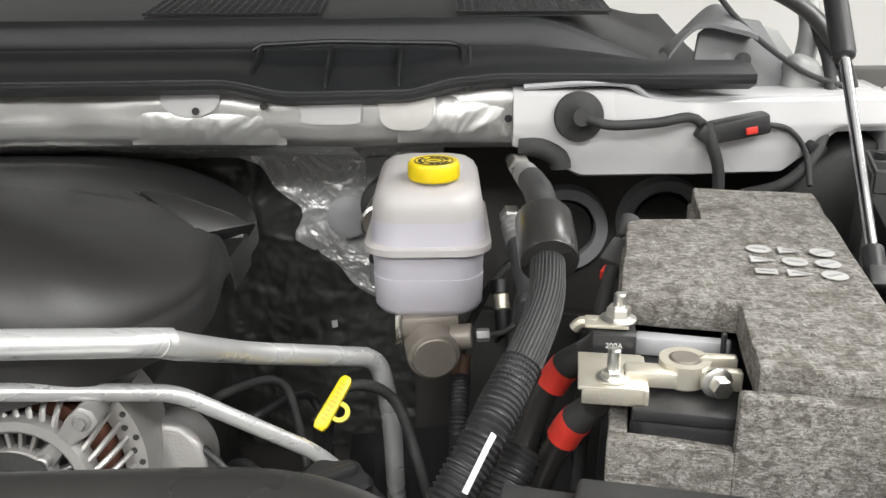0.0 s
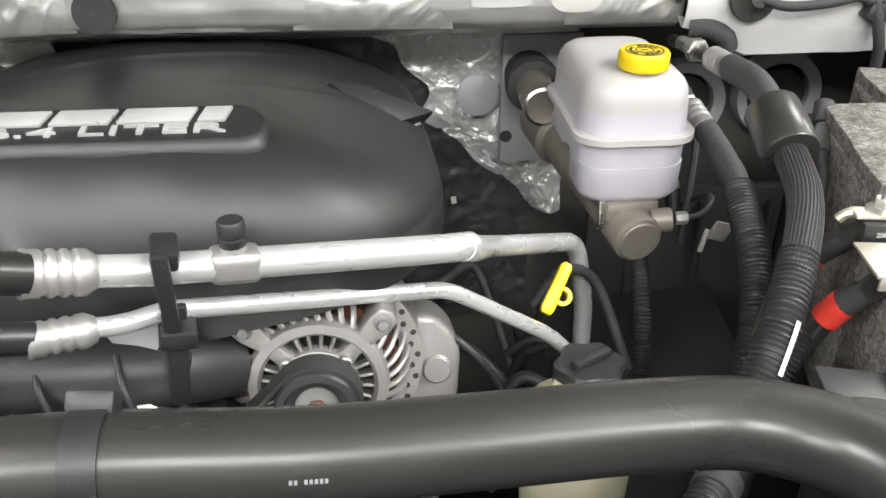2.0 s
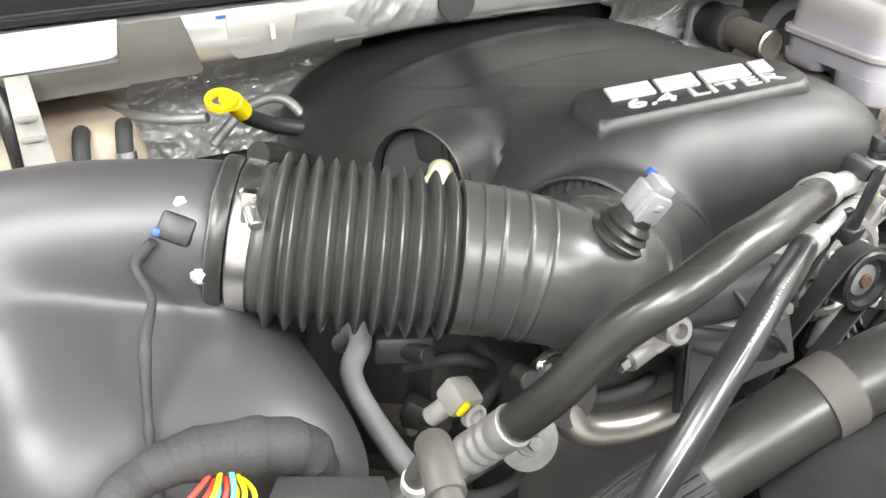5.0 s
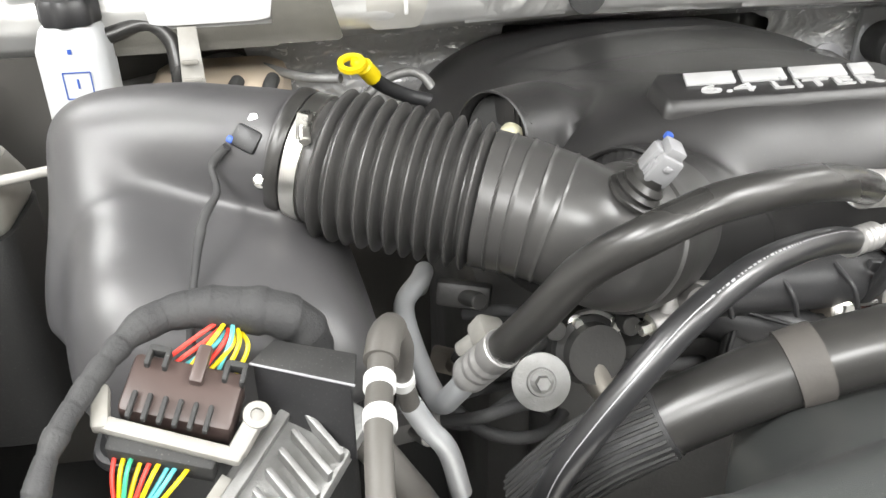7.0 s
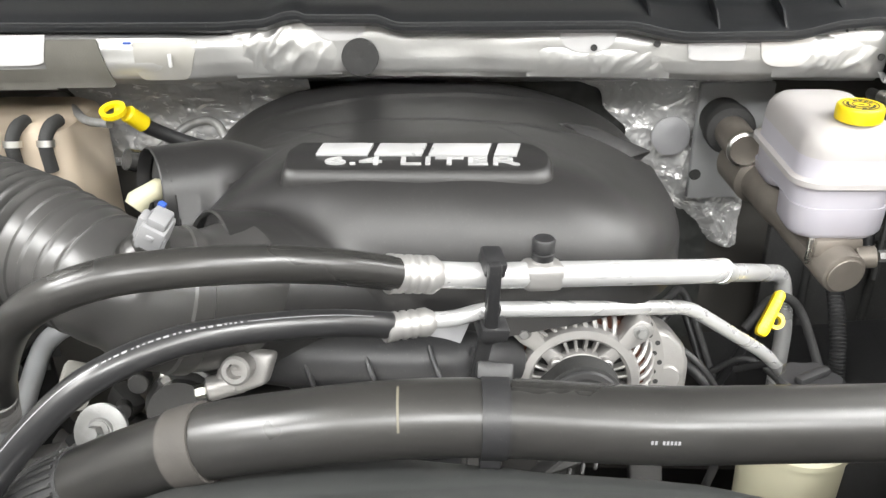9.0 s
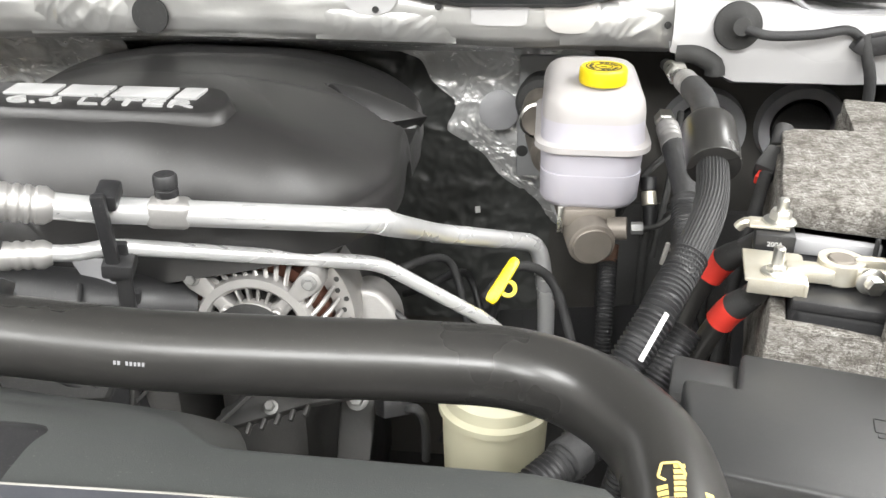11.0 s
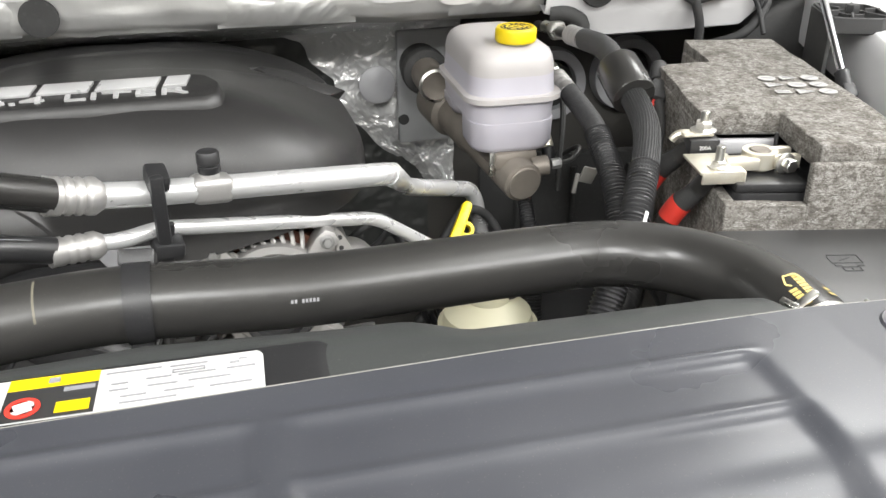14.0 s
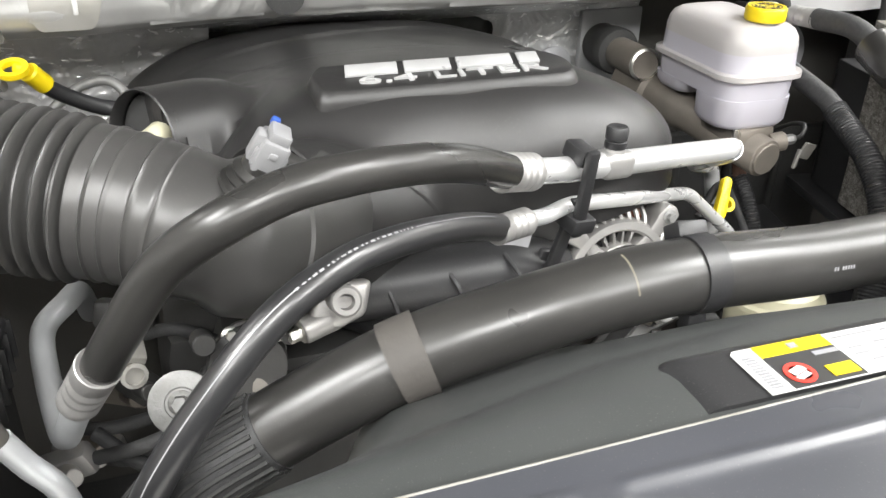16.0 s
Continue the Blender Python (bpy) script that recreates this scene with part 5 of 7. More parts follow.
bars("fine_print", [(0.030, 0.0085, 0.015, 0.0008), (0.030, 0.0062, 0.015, 0.0008), (0.0225, 0.0073, 0.0009, 0.003), (0.0375, 0.0073, 0.0009, 0.003), (0.052, 0.0085, 0.005, 0.0016), (0.004, 0.0125, 0.026, 0.0011), (0.030, 0.0118, 0.018, 0.0011), (0.056, 0.011, 0.004, 0.0011), (-0.002, 0.003, 0.008, 0.0011), (0.016, 0.004, 0.012, 0.0011), (0.034, 0.004, 0.018, 0.0011), (0.055, 0.004, 0.014, 0.0011), (-0.002, -0.002, 0.009, 0.0011), (0.018, -0.002, 0.014, 0.0011), (0.040, -0.002, 0.02, 0.0011), (0.005, -0.008, 0.012, 0.0011), (0.026, -0.008, 0.014, 0.0011), (0.05, -0.009, 0.02, 0.0011), (0.012, -0.013, 0.026, 0.0011)], lm @ Matrix.Translation((0, 0, 0.0006)), GREYPRINT, lab)
for k in range(12):
    bars("code_bar", [(-0.0600, 0.010 - 0.0021 * k, 0.006, 0.0012)], lm @ Matrix.Translation((0, 0, 0.0006)), GREYPRINT, lab)

# ---- alternator ----
alt = thing("alternator", (-0.294, 0.57, 1.155), "cast aluminium alternator with copper windings behind its slots", "alternator")
AC = Vector((-0.303, 0.545, 1.236))
AXA = Vector((0.02, -1, 0.10)).normalized()
am = Matrix.Translation(AC) @ frame_of(AXA).to_4x4() @ Matrix.Scale(1.13, 4)


def ring_arc(r0, r1, z0, z1, a0=0, a1=360, n=40):
    """An arc-shaped block round z."""
    verts, faces = [], []
    for k in range(n + 1):
        a = radians(a0 + (a1 - a0) * k / n)
        c, s = math.cos(a), math.sin(a)
        verts += [(r0 * c, r0 * s, z0), (r1 * c, r1 * s, z0), (r1 * c, r1 * s, z1), (r0 * c, r0 * s, z1)]
    for k in range(n):
        i, j = 4 * k, 4 * k + 4
        faces += [(i, j, j + 1, i + 1), (i + 1, j + 1, j + 2, i + 2), (i + 2, j + 2, j + 3, i + 3), (i + 3, j + 3, j, i)]
    if a1 - a0 < 360:
        faces += [(0, 1, 2, 3), (4 * n + 3, 4 * n + 2, 4 * n + 1, 4 * n)]
    return verts, [], faces


part("stator", moved(ring_arc(0.046, 0.0555, -0.050, -0.016, n=60), am), COPPER, alt, "dull copper stator winding")
part("rear_housing", moved(lathe([(0.056, -0.105), (0.066, -0.095), (0.067, -0.055), (0.065, -0.046), (0.057, -0.045), (0.0565, -0.080), (0.0, -0.080)], (0, 0, 0), (0, 0, 1), 48), am), CAST, alt)
part("front_ring", moved(collar([(0.0375, -0.010), (0.038, 0.0015), (0.0405, 0.0040), (0.0465, 0.0030), (0.0485, -0.002), (0.0475, -0.012)], (0, 0, 0), (0, 0, 1), 60), am), CAST, alt, "cast front ring")
part("hub_ring", moved(collar([(0.0195, -0.012), (0.0195, 0.004), (0.0225, 0.0060), (0.0270, 0.004), (0.0280, -0.004)], (0, 0, 0), (0, 0, 1), 48), am), CAST, alt, "cast hub ring")
part("outer_rim", moved(collar([(0.0605, -0.042), (0.0615, -0.030), (0.0655, -0.030), (0.0670, -0.034), (0.067, -0.042)], (0, 0, 0), (0, 0, 1), 60), am), CAST, alt)
part("fan", moved(lathe([(0.046, -0.024), (0.046, -0.022), (0.0, -0.022)], (0, 0, 0)), am), DARK, alt)
for a in range(0, 360, 90):
    for off in (-21, -7, 7, 21):
        part("spoke", moved(box((0.018, 0.0026, 0.008), (0.033, 0, -0.0035), None, 0.0009, 1), am @ Matrix.Rotation(radians(a + 90 + off), 4, "Z")), CAST, alt)
for k in range(38):
    aa = 360 / 38 * k
    if min(abs((aa - q + 180) % 360 - 180) for q in (45, 135, 225, 315)) < 9:
        continue
    part("vent_rib", moved(sweep(spline([(0.0455, 0, -0.002), (0.053, 0.0035, -0.005), (0.060, 0.0075, -0.016), (0.0635, 0.0095, -0.034)], 0.004), 0.0021, 6), am @ Matrix.Rotation(radians(aa), 4, "Z")), CAST, alt)
for a in (45, 135, 225, 315):
    m_a = am @ Matrix.Rotation(radians(a), 4, "Z")
    part("strut", moved(prism([(0.020, -0.0085), (0.034, -0.0055), (0.048, -0.0065), (0.060, -0.009), (0.071, -0.008), (0.074, 0.0), (0.071, 0.008), (0.060, 0.009), (0.048, 0.0065), (0.034, 0.0055), (0.020, 0.0085)], -0.020, 0.003, 0.002), m_a), CAST, alt)
    bolt("housing_bolt", m_a @ Vector((0.064, 0, 0.003)), AXA, 0.0046, 0.006, GREYCAST, alt)
    part("hub_boss", moved(lathe([(0.0048, 0), (0.0048, 0.008), (0.0035, 0.009), (0.002, 0.007), (0, 0.007)], (0.0275, 0, 0.001), (0, 0, 1), 16), m_a), CAST, alt)
part("pulley", moved(lathe([(0.012, 0.0), (0.024, 0.006), (0.028, 0.009), (0.0265, 0.011), (0.0265, 0.030), (0.028, 0.032), (0.0265, 0.034), (0.022, 0.034), (0.020, 0.028), (0.012, 0.026), (0.0, 0.026)], (0, 0, 0)), am), BLACK, alt, "dark belt pulley")
bolt("pulley_nut", am @ Vector((0, 0, 0.025)), AXA, 0.0075, 0.008, RUST, alt)
part("pulley_washer", moved(lathe([(0.0145, 0.0255), (0.0145, 0.028), (0.0125, 0.029), (0.0, 0.029)], (0, 0, 0), (0, 0, 1), 28), am), GREYCAST, alt, "grey pulley washer")
flank = part("mount_lug", moved(ring_arc(0.058, 0.073, -0.075, -0.028, -46, 40, 24), am), CAST, alt, "cast mounting flank")
for k in range(10):
    part("flank_hole", moved(lathe([(0.0022, 0), (0.0022, 0.0006), (0, 0.0006)], (0.0655 + 0.004 * (k % 2), 0, -0.028), (0, 0, 1), 8), am @ Matrix.Rotation(radians(-36 + 7.5 * k), 4, "Z")), MATTE, flank)
lug_m = on_surface((-0.212, 0.612, 1.214), (0.05, -1, 0.25), (1, 0, 0))
part("rear_lug", prism([(-0.024, -0.050), (0.022, -0.050), (0.026, -0.004), (0.021, 0.014), (0.006, 0.030), (-0.012, 0.034), (-0.024, 0.026)], -0.050, 0.0, 0.008, lug_m, 4), CAST, alt, "smooth rounded cast lug")
part("lug_boss", moved(lathe([(0.013, -0.002), (0.013, 0.002), (0.011, 0.004), (0, 0.004)], (0.004, -0.018, 0), (0, 0, 1), 24), lug_m), CAST, alt)
belt = thing("drive_belt", (-0.30, 0.49, 1.0), "black ribbed drive belt on the pulleys", "belt")
wrap_ = ring_arc(0.0268, 0.0300, 0.0115, 0.0295, -45, 135, 30)
runs_ = [box((0.17, 0.0032, 0.018), (0.0284 * math.cos(radians(a_)) - 0.085 * 0.7071, 0.0284 * math.sin(radians(a_)) - 0.085 * 0.7071, 0.0205), turn(0, 0, 45), 0.0005, 1) for a_ in (135, -45)]
part("belt", moved(merge(wrap_, *runs_), am), MATTE, belt)
# idler bracket with two flanged bolts west of the belt
ib = thing("idler_bracket", (-0.43, 0.53, 1.15), "dark steel idler bracket with two zinc flange bolts", "bracket")
ib_m = on_surface((-0.428, 0.522, 1.225), (-0.15, -1, 0.25), (1, 0, 0))
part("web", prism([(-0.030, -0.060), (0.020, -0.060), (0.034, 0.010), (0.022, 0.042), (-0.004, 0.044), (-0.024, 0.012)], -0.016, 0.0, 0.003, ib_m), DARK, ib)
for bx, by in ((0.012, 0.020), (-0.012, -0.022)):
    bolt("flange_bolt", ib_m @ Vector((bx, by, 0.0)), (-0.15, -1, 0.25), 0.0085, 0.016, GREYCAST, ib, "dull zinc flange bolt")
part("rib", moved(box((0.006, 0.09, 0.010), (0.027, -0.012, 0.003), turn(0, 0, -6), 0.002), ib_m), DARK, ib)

# ---- power steering reservoir ----
ps = thing("power_steering_reservoir", (-0.092, 0.565, 1.06), "cream plastic fluid reservoir with a black screw cap", "fluid reservoir")
part("body", lathe([(0.040, 1.06), (0.046, 1.075), (0.048, 1.14), (0.048, 1.158), (0.052, 1.161), (0.052, 1.167), (0.047, 1.170), (0.045, 1.180), (0.030, 1.192), (0.023, 1.196), (0.023, 1.205)], (-0.092, 0.565, 0), (0, 0, 1), 44), CREAM, ps)
lobes = []
for h, r in ((1.198, 0.027), (1.200, 0.029), (1.216, 0.029), (1.219, 0.026)):
    lobes.append([(-0.082 + (r + 0.0022 * math.cos(6 * 2 * math.pi * k / 60)) * math.cos(2 * math.pi * k / 60), 0.578 + (r + 0.0022 * math.cos(6 * 2 * math.pi * k / 60)) * math.sin(2 * math.pi * k / 60), h) for k in range(60)])
vv = [q for ring_ in lobes for q in ring_]
ff = [(j * 60 + k, j * 60 + (k + 1) % 60, (j + 1) * 60 + (k + 1) % 60, (j + 1) * 60 + k) for j in range(3) for k in range(60)] + [tuple(180 + k for k in range(60))]
pcap = part("cap", (vv, [], ff), BLACK, ps, "black lobed screw cap")
part("cap_grip", box((0.040, 0.010, 0.008), (-0.082, 0.578, 1.222), turn(0, 0, 30), 0.003), BLACK, pcap)

# ---- brake fluid reservoir on its master cylinder ----
def rounded(x0, x1, y0, y1, rf, rb, n=7):
    """A rectangle with round corners: rf at the front, rb at the back."""
    pts = []
    for cx, cy, r, a0 in ((x1 - rf, y0 + rf, rf, -90), (x1 - rb, y1 - rb, rb, 0), (x0 + rb, y1 - rb, rb, 90), (x0 + rf, y0 + rf, rf, 180)):
        for k in range(n + 1):
            a = radians(a0 + 90 * k / n)
            pts.append((cx + r * math.cos(a), cy + r * math.sin(a)))
    return pts


RX0, RX1, RY0, RY1 = -0.064, 0.044, 0.735, 0.905


def res_ring(z, inset, rf=0.030, rb=0.026, back=0.0):
    return [(x, y, z) for x, y in rounded(RX0 + inset, RX1 - inset, RY0 + inset, RY1 - inset - back, rf, rb)]


res = thing("brake_fluid_reservoir", (-0.010, 0.80, 1.28), "milky brake fluid reservoir with a yellow cap, more than half full", "fluid reservoir")
part("fluid_band", loft([res_ring(1.348, 0.001), res_ring(1.352, 0.002), res_ring(1.372, 0.0030), res_ring(1.3721, 0.006)]), MILKYFLUID, res, "upper half tinted up to the fluid level")
part("upper_shell", loft([res_ring(1.3718, 0.006), res_ring(1.372, 0.0029), res_ring(1.380, 0.0032), res_ring(1.389, 0.0048, 0.029), res_ring(1.396, 0.0085, 0.027, 0.024), res_ring(1.4005, 0.0145, 0.024, 0.020), res_ring(1.4032, 0.023, 0.019, 0.016), res_ring(1.404, 0.033, 0.014, 0.012)]), MILKY, res)
part("seam", loft([res_ring(1.3415, -0.001), res_ring(1.343, -0.004), res_ring(1.349, -0.004), res_ring(1.3505, -0.001)]), MILKY, res, "moulded seam flange")
part("lower_shell", loft([res_ring(1.3172, 0.0034), res_ring(1.3425, 0.002)]), MILKYFLUID, res, "lower half tinted by the fluid")


def chamber(y0, y1, low, r):
    return loft([[(x, y, z) for x, y in rounded(RX0 + 0.003 + i, RX1 - 0.003 - i, y0 + i, y1 - i, r, r)] for z, i in ((low, 0.012), (low + 0.003, 0.005), (low + 0.010, 0.001), (1.318, 0.0))])


part("front_chamber", chamber(RY0 + 0.003, 0.818, 1.279, 0.026), MILKYFLUID, res)
part("rear_chamber", chamber(0.834, RY1 - 0.003, 1.297, 0.016), MILKYFLUID, res)
part("neck", lathe([(0.0175, 0), (0.0175, 0.012), (0.0165, 0.013)], (-0.004, 0.771, 1.398), (0, 0, 1), 30), MILKY, res)
cap_prof = [(0.0225, 0.0), (0.0230, 0.001), (0.0230, 0.002), (0.0230, 0.0135), (0.0228, 0.0145), (0.0218, 0.016), (0.020, 0.0162), (0.019, 0.0155), (0, 0.0155)]
knurl = [[(-0.004 + (r + (0.0005 if h_ in (0.002, 0.0135) and k % 2 else 0)) * math.cos(math.pi * k / 48), 0.771 + (r + (0.0005 if h_ in (0.002, 0.0135) and k % 2 else 0)) * math.sin(math.pi * k / 48), 1.4055 + h_) for k in range(96)] for r, h_ in cap_prof[:-1]]
ycap = part("cap", loft(knurl), YELLOW, res, "knurled yellow screw cap")
part("cap_print", moved(merge(ring_arc(0.0165, 0.0175, 0, 0.0004, 0, 360, 40), ring_arc(0.0078, 0.0088, 0, 0.0004, 0, 360, 30), *[moved(box((0.0028, 0.0040, 0.0004), (0.0128, 0, 0.0002), None, 0), Matrix.Rotation(radians(24 * k), 4, "Z")) for k in range(15) if k % 5], box((0.006, 0.0012, 0.0004), (0, 0, 0.0002), None, 0)), Matrix.Translation((-0.004, 0.771, 1.4212))), PRINT, ycap, "black printed bars and rings")

mc = thing("master_cylinder", (-0.010, 0.82, 1.22), "dull cast brake master cylinder below its reservoir", "master cylinder")
MA, MB = Vector((-0.005, 0.722, 1.250)), Vector((-0.048, 0.98, 1.282))
md = (MB - MA).normalized()
part("bore", merge(lathe([(0.019, -0.002), (0.0235, 0.0), (0.0245, 0.003), (0.0245, 0.13), (0.027, 0.135), (0.027, 0.20), (0.034, 0.205), (0.034, 0.26)], MA, md, 36), box((0.055, 0.075, 0.022), (-0.012, 0.775, 1.272), turn(0, 0, 6), 0.006)), CASTDARK, mc)
part("end_plug", lathe([(0.0205, 0.0), (0.0205, 0.003), (0.0195, 0.004), (0.0, 0.004)], MA, -md, 30), CASTDARK, mc, "round end plug")
part("outlet_boss", merge(rod((0.010, 0.738, 1.262), (0.030, 0.736, 1.264), 0.012), ), CASTDARK, mc)
bolt("line_nut", (0.030, 0.737, 1.264), (1, 0, 0.05), 0.0065, 0.016, GREYCAST, mc, "steel brake line nut", washer=False)
part("brake_line", sweep(spline([(0.044, 0.737, 1.2645), (0.062, 0.742, 1.266), (0.078, 0.76, 1.272), (0.082, 0.80, 1.255), (0.06, 0.86, 1.20)]), 0.0028, 10), DARK, mc)
part("clip_tab", box((0.006, 0.004, 0.03), (-0.038, 0.742, 1.268), None, 0.001), STEEL, mc)
bacc = thing("booster_accumulator", (-0.08, 0.97, 1.28), "dull metal cylinder with a bright rim in a black collar", "accumulator")
BA, BB = Vector((-0.066, 0.912, 1.317)), Vector((-0.060, 1.045, 1.312))
part("cylinder", lathe([(0.0, 0.001), (0.017, 0.001), (0.0185, 0), (0.0215, 0.002), (0.0218, 0.005), (0.0218, 0.10)], BA, BB - BA, 36), CASTDARK, bacc)
part("rim", collar([(0.0186, -0.0006), (0.0216, 0.0012), (0.0220, 0.004), (0.0218, 0.005)], BA, BB - BA, 36), STEEL, bacc, "bright worn rim")
part("collar", lathe([(0.0225, 0.075), (0.031, 0.078), (0.033, 0.083), (0.033, 0.100), (0.030, 0.104), (0.030, 0.135)], BA, BB - BA, 36), MATTE, bacc)

# ---- pipes and looms between firewall and battery ----
acline = thing("firewall_hose", (0.05, 0.6, 1.1), "black braided hose with a foam sleeve and corrugated loom", "hose")
part("fitting", merge(rod((0.079, 0.905, 1.388), (0.082, 0.878, 1.390), 0.008, 12), moved(lathe([(0.0125, 0), (0.0125, 0.013), (0.0105, 0.015)], (0, 0, 0), (0, 0, 1), 6), Matrix.Translation((0.082, 0.876, 1.390)) @ frame_of((0.05, -1, 0.05)).to_4x4())), STEEL, acline, "hexagon steel line nut")
part("upper_hose", sweep(spline([(0.078, 0.93, 1.384), (0.079, 0.90, 1.387), (0.082, 0.87, 1.390), (0.084, 0.84, 1.393), (0.086, 0.80, 1.397)]), 0.0068, 14), RUBBER, acline)
ferrule((0.0858, 0.782, 1.398), (0.084, 0.832, 1.394), 0.0118, acline)
part("hose", sweep(spline([(0.086, 0.786, 1.398), (0.087, 0.72, 1.400), (0.087, 0.655, 1.374), (0.078, 0.592, 1.355), (0.056, 0.542, 1.329), (0.028, 0.497, 1.299), (0.002, 0.468, 1.265), (-0.022, 0.445, 1.225), (-0.05, 0.425, 1.16)]), 0.0128, 24), BRAID, acline)
part("foam_sleeve", lathe([(0.014, 0), (0.0225, 0.001), (0.0235, 0.003), (0.0240, 0.030), (0.0235, 0.052), (0.0225, 0.054), (0.014, 0.055)], (0.0868, 0.692, 1.3905), (0.0, -0.88, -0.36), 40), RUBBER, acline, "dark foam sleeve")
BRP = spline([(0.087, 0.655, 1.374), (0.078, 0.592, 1.355), (0.056, 0.542, 1.329), (0.028, 0.497, 1.299)], 0.006)
strands = []
for k in range(30):
    a = 2 * math.pi * k / 30
    strands.append(sweep([p + frame_of(BRP[min(i + 1, len(BRP) - 1)] - BRP[max(i - 1, 0)]) @ Vector((0.0130 * math.cos(a), 0.0130 * math.sin(a), 0)) for i, p in enumerate(BRP)], 0.0008, 5))
tagged(part("braid", merge(*strands), BRAID, acline), "black lengthwise strands of the hose braid", kind="stuff")
loomp = spline([(0.058, 0.546, 1.331), (0.042, 0.520, 1.315), (0.028, 0.497, 1.299), (0.002, 0.468, 1.265), (-0.022, 0.445, 1.225), (-0.055, 0.41, 1.15)], 0.001)
part("corrugated_loom", sweep(loomp, lambda s, m: 0.0140 + 0.0012 * math.sin(m * 2 * math.pi / 0.0042), 24), BLACK, acline, "black corrugated loom")
part("loom_label", line_on(spline([(0.044, 0.520, 1.313), (0.028, 0.497, 1.299), (0.006, 0.470, 1.268)], 0.004), 6, 16, 0.0156, 0.0042, Vector((0.45, -0.55, 0.7))), PAPER, acline, "white paper label")
line2 = thing("brake_hose", (0.07, 0.6, 1.1), "slimmer black hose with a corrugated lower loom", "hose")
part("fitting", moved(lathe([(0.0115, 0), (0.0115, 0.013), (0.0095, 0.015)], (0, 0, 0), (0, 0, 1), 6), Matrix.Translation((0.073, 0.862, 1.343)) @ frame_of((0.0, -1, -0.25)).to_4x4()), STEEL, line2, "steel line nut")
ferrule((0.077, 0.800, 1.329), (0.0735, 0.845, 1.340), 0.0120, line2)
h2 = [(0.077, 0.803, 1.330), (0.079, 0.78, 1.324), (0.081, 0.75, 1.316), (0.082, 0.72, 1.305), (0.075, 0.64, 1.265), (0.058, 0.585, 1.21), (0.03, 0.55, 1.12), (0.0, 0.53, 1.0)]
part("hose", sweep(spline(h2), 0.0125, 20), BRAID, line2)
part("corrugated_loom", sweep(spline(h2[3:], 0.001), lambda s, m: 0.0140 + 0.001 * math.sin(m * 2 * math.pi / 0.0042), 20), BLACK, line2, "black corrugated loom")
third = thing("wiring_loom", (-0.03, 0.72, 1.0), "thin black corrugated wiring loom going down", "wiring loom")
part("loom", sweep(spline([(0.021, 0.795, 1.20), (0.018, 0.76, 1.17), (0.016, 0.73, 1.12), (0.012, 0.70, 1.0)], 0.001), lambda s, m: 0.009 + 0.0009 * math.sin(m * 2 * math.pi / 0.004), 16), BLACK, third)
part("loom_cap", rod((0.022, 0.80, 1.215), (0.020, 0.79, 1.195), 0.009), RUST, third, "brown fitting")
third2 = thing("wiring_loom", (0.03, 0.6, 1.0), "thick black loom tucked behind the radiator hose", "wiring loom")
part("loom", sweep(spline([(0.06, 0.535, 1.27), (0.02, 0.49, 1.22), (-0.03, 0.43, 1.22), (-0.075, 0.385, 1.20), (-0.10, 0.36, 1.14)], 0.001), lambda s, m: 0.0140 + 0.001 * math.sin(m * 2 * math.pi / 0.0042), 18), BLACK, third2)
part("tape_band", rod((-0.024, 0.437, 1.220), (-0.036, 0.424, 1.2195), 0.0162, 20), TAPE, third2, "cloth tape band")
part("clip", box((0.020, 0.014, 0.030), (-0.066, 0.388, 1.214), turn(20, 0, -40), 0.003), BLACK, third2, "black plastic loom clip")
for pts, nm in (([(0.068, 0.80, 1.20), (0.085, 0.84, 1.30), (0.10, 0.92, 1.33)], "a"), ([(0.02, 0.85, 1.20), (0.06, 0.87, 1.27), (0.12, 0.95, 1.29)], "b")):
    w = thing("small_line", pts[0], "thin dark line behind the reservoir", "line")
    part("line", sweep(spline(pts), 0.004, 8), MATTE, w)
valveb = thing("brass_fitting", (0.064, 0.83, 1.225), "small brass and black fitting beside the reservoir", "fitting")
part("body", merge(rod((0.062, 0.842, 1.262), (0.064, 0.834, 1.248), 0.0085, 14)), TIN, valveb)
part("cap", rod((0.061, 0.850, 1.276), (0.062, 0.843, 1.262), 0.0095, 14), BLACK, valveb)
part("stem", rod((0.064, 0.834, 1.249), (0.066, 0.826, 1.225), 0.0085, 14), BLACK, valveb)
tagw = thing("wire_tag", (0.09, 0.75, 1.22), "white plastic tag on a wire", "tag")
part("tag", merge(box((0.022, 0.004, 0.022), (0.092, 0.76, 1.235), turn(10, 20, 10), 0.002), box((0.005, 0.004, 0.026), (0.074, 0.755, 1.228), turn(0, 10, 0), 0.001)), OFFWHITE, tagw)

for tx, ty, tz, rz in ((-0.148, 1.0985, 1.115, 20),):
    pt_ = thing("paper_tag", (tx, ty, tz), "tiny white paper tag stuck in the dark behind the engine", "tag")
    part("tag", box((0.008, 0.0012, 0.010), (tx, ty, tz), turn(-20, 0, rz), 0.0003, 1), PAPER, pt_)

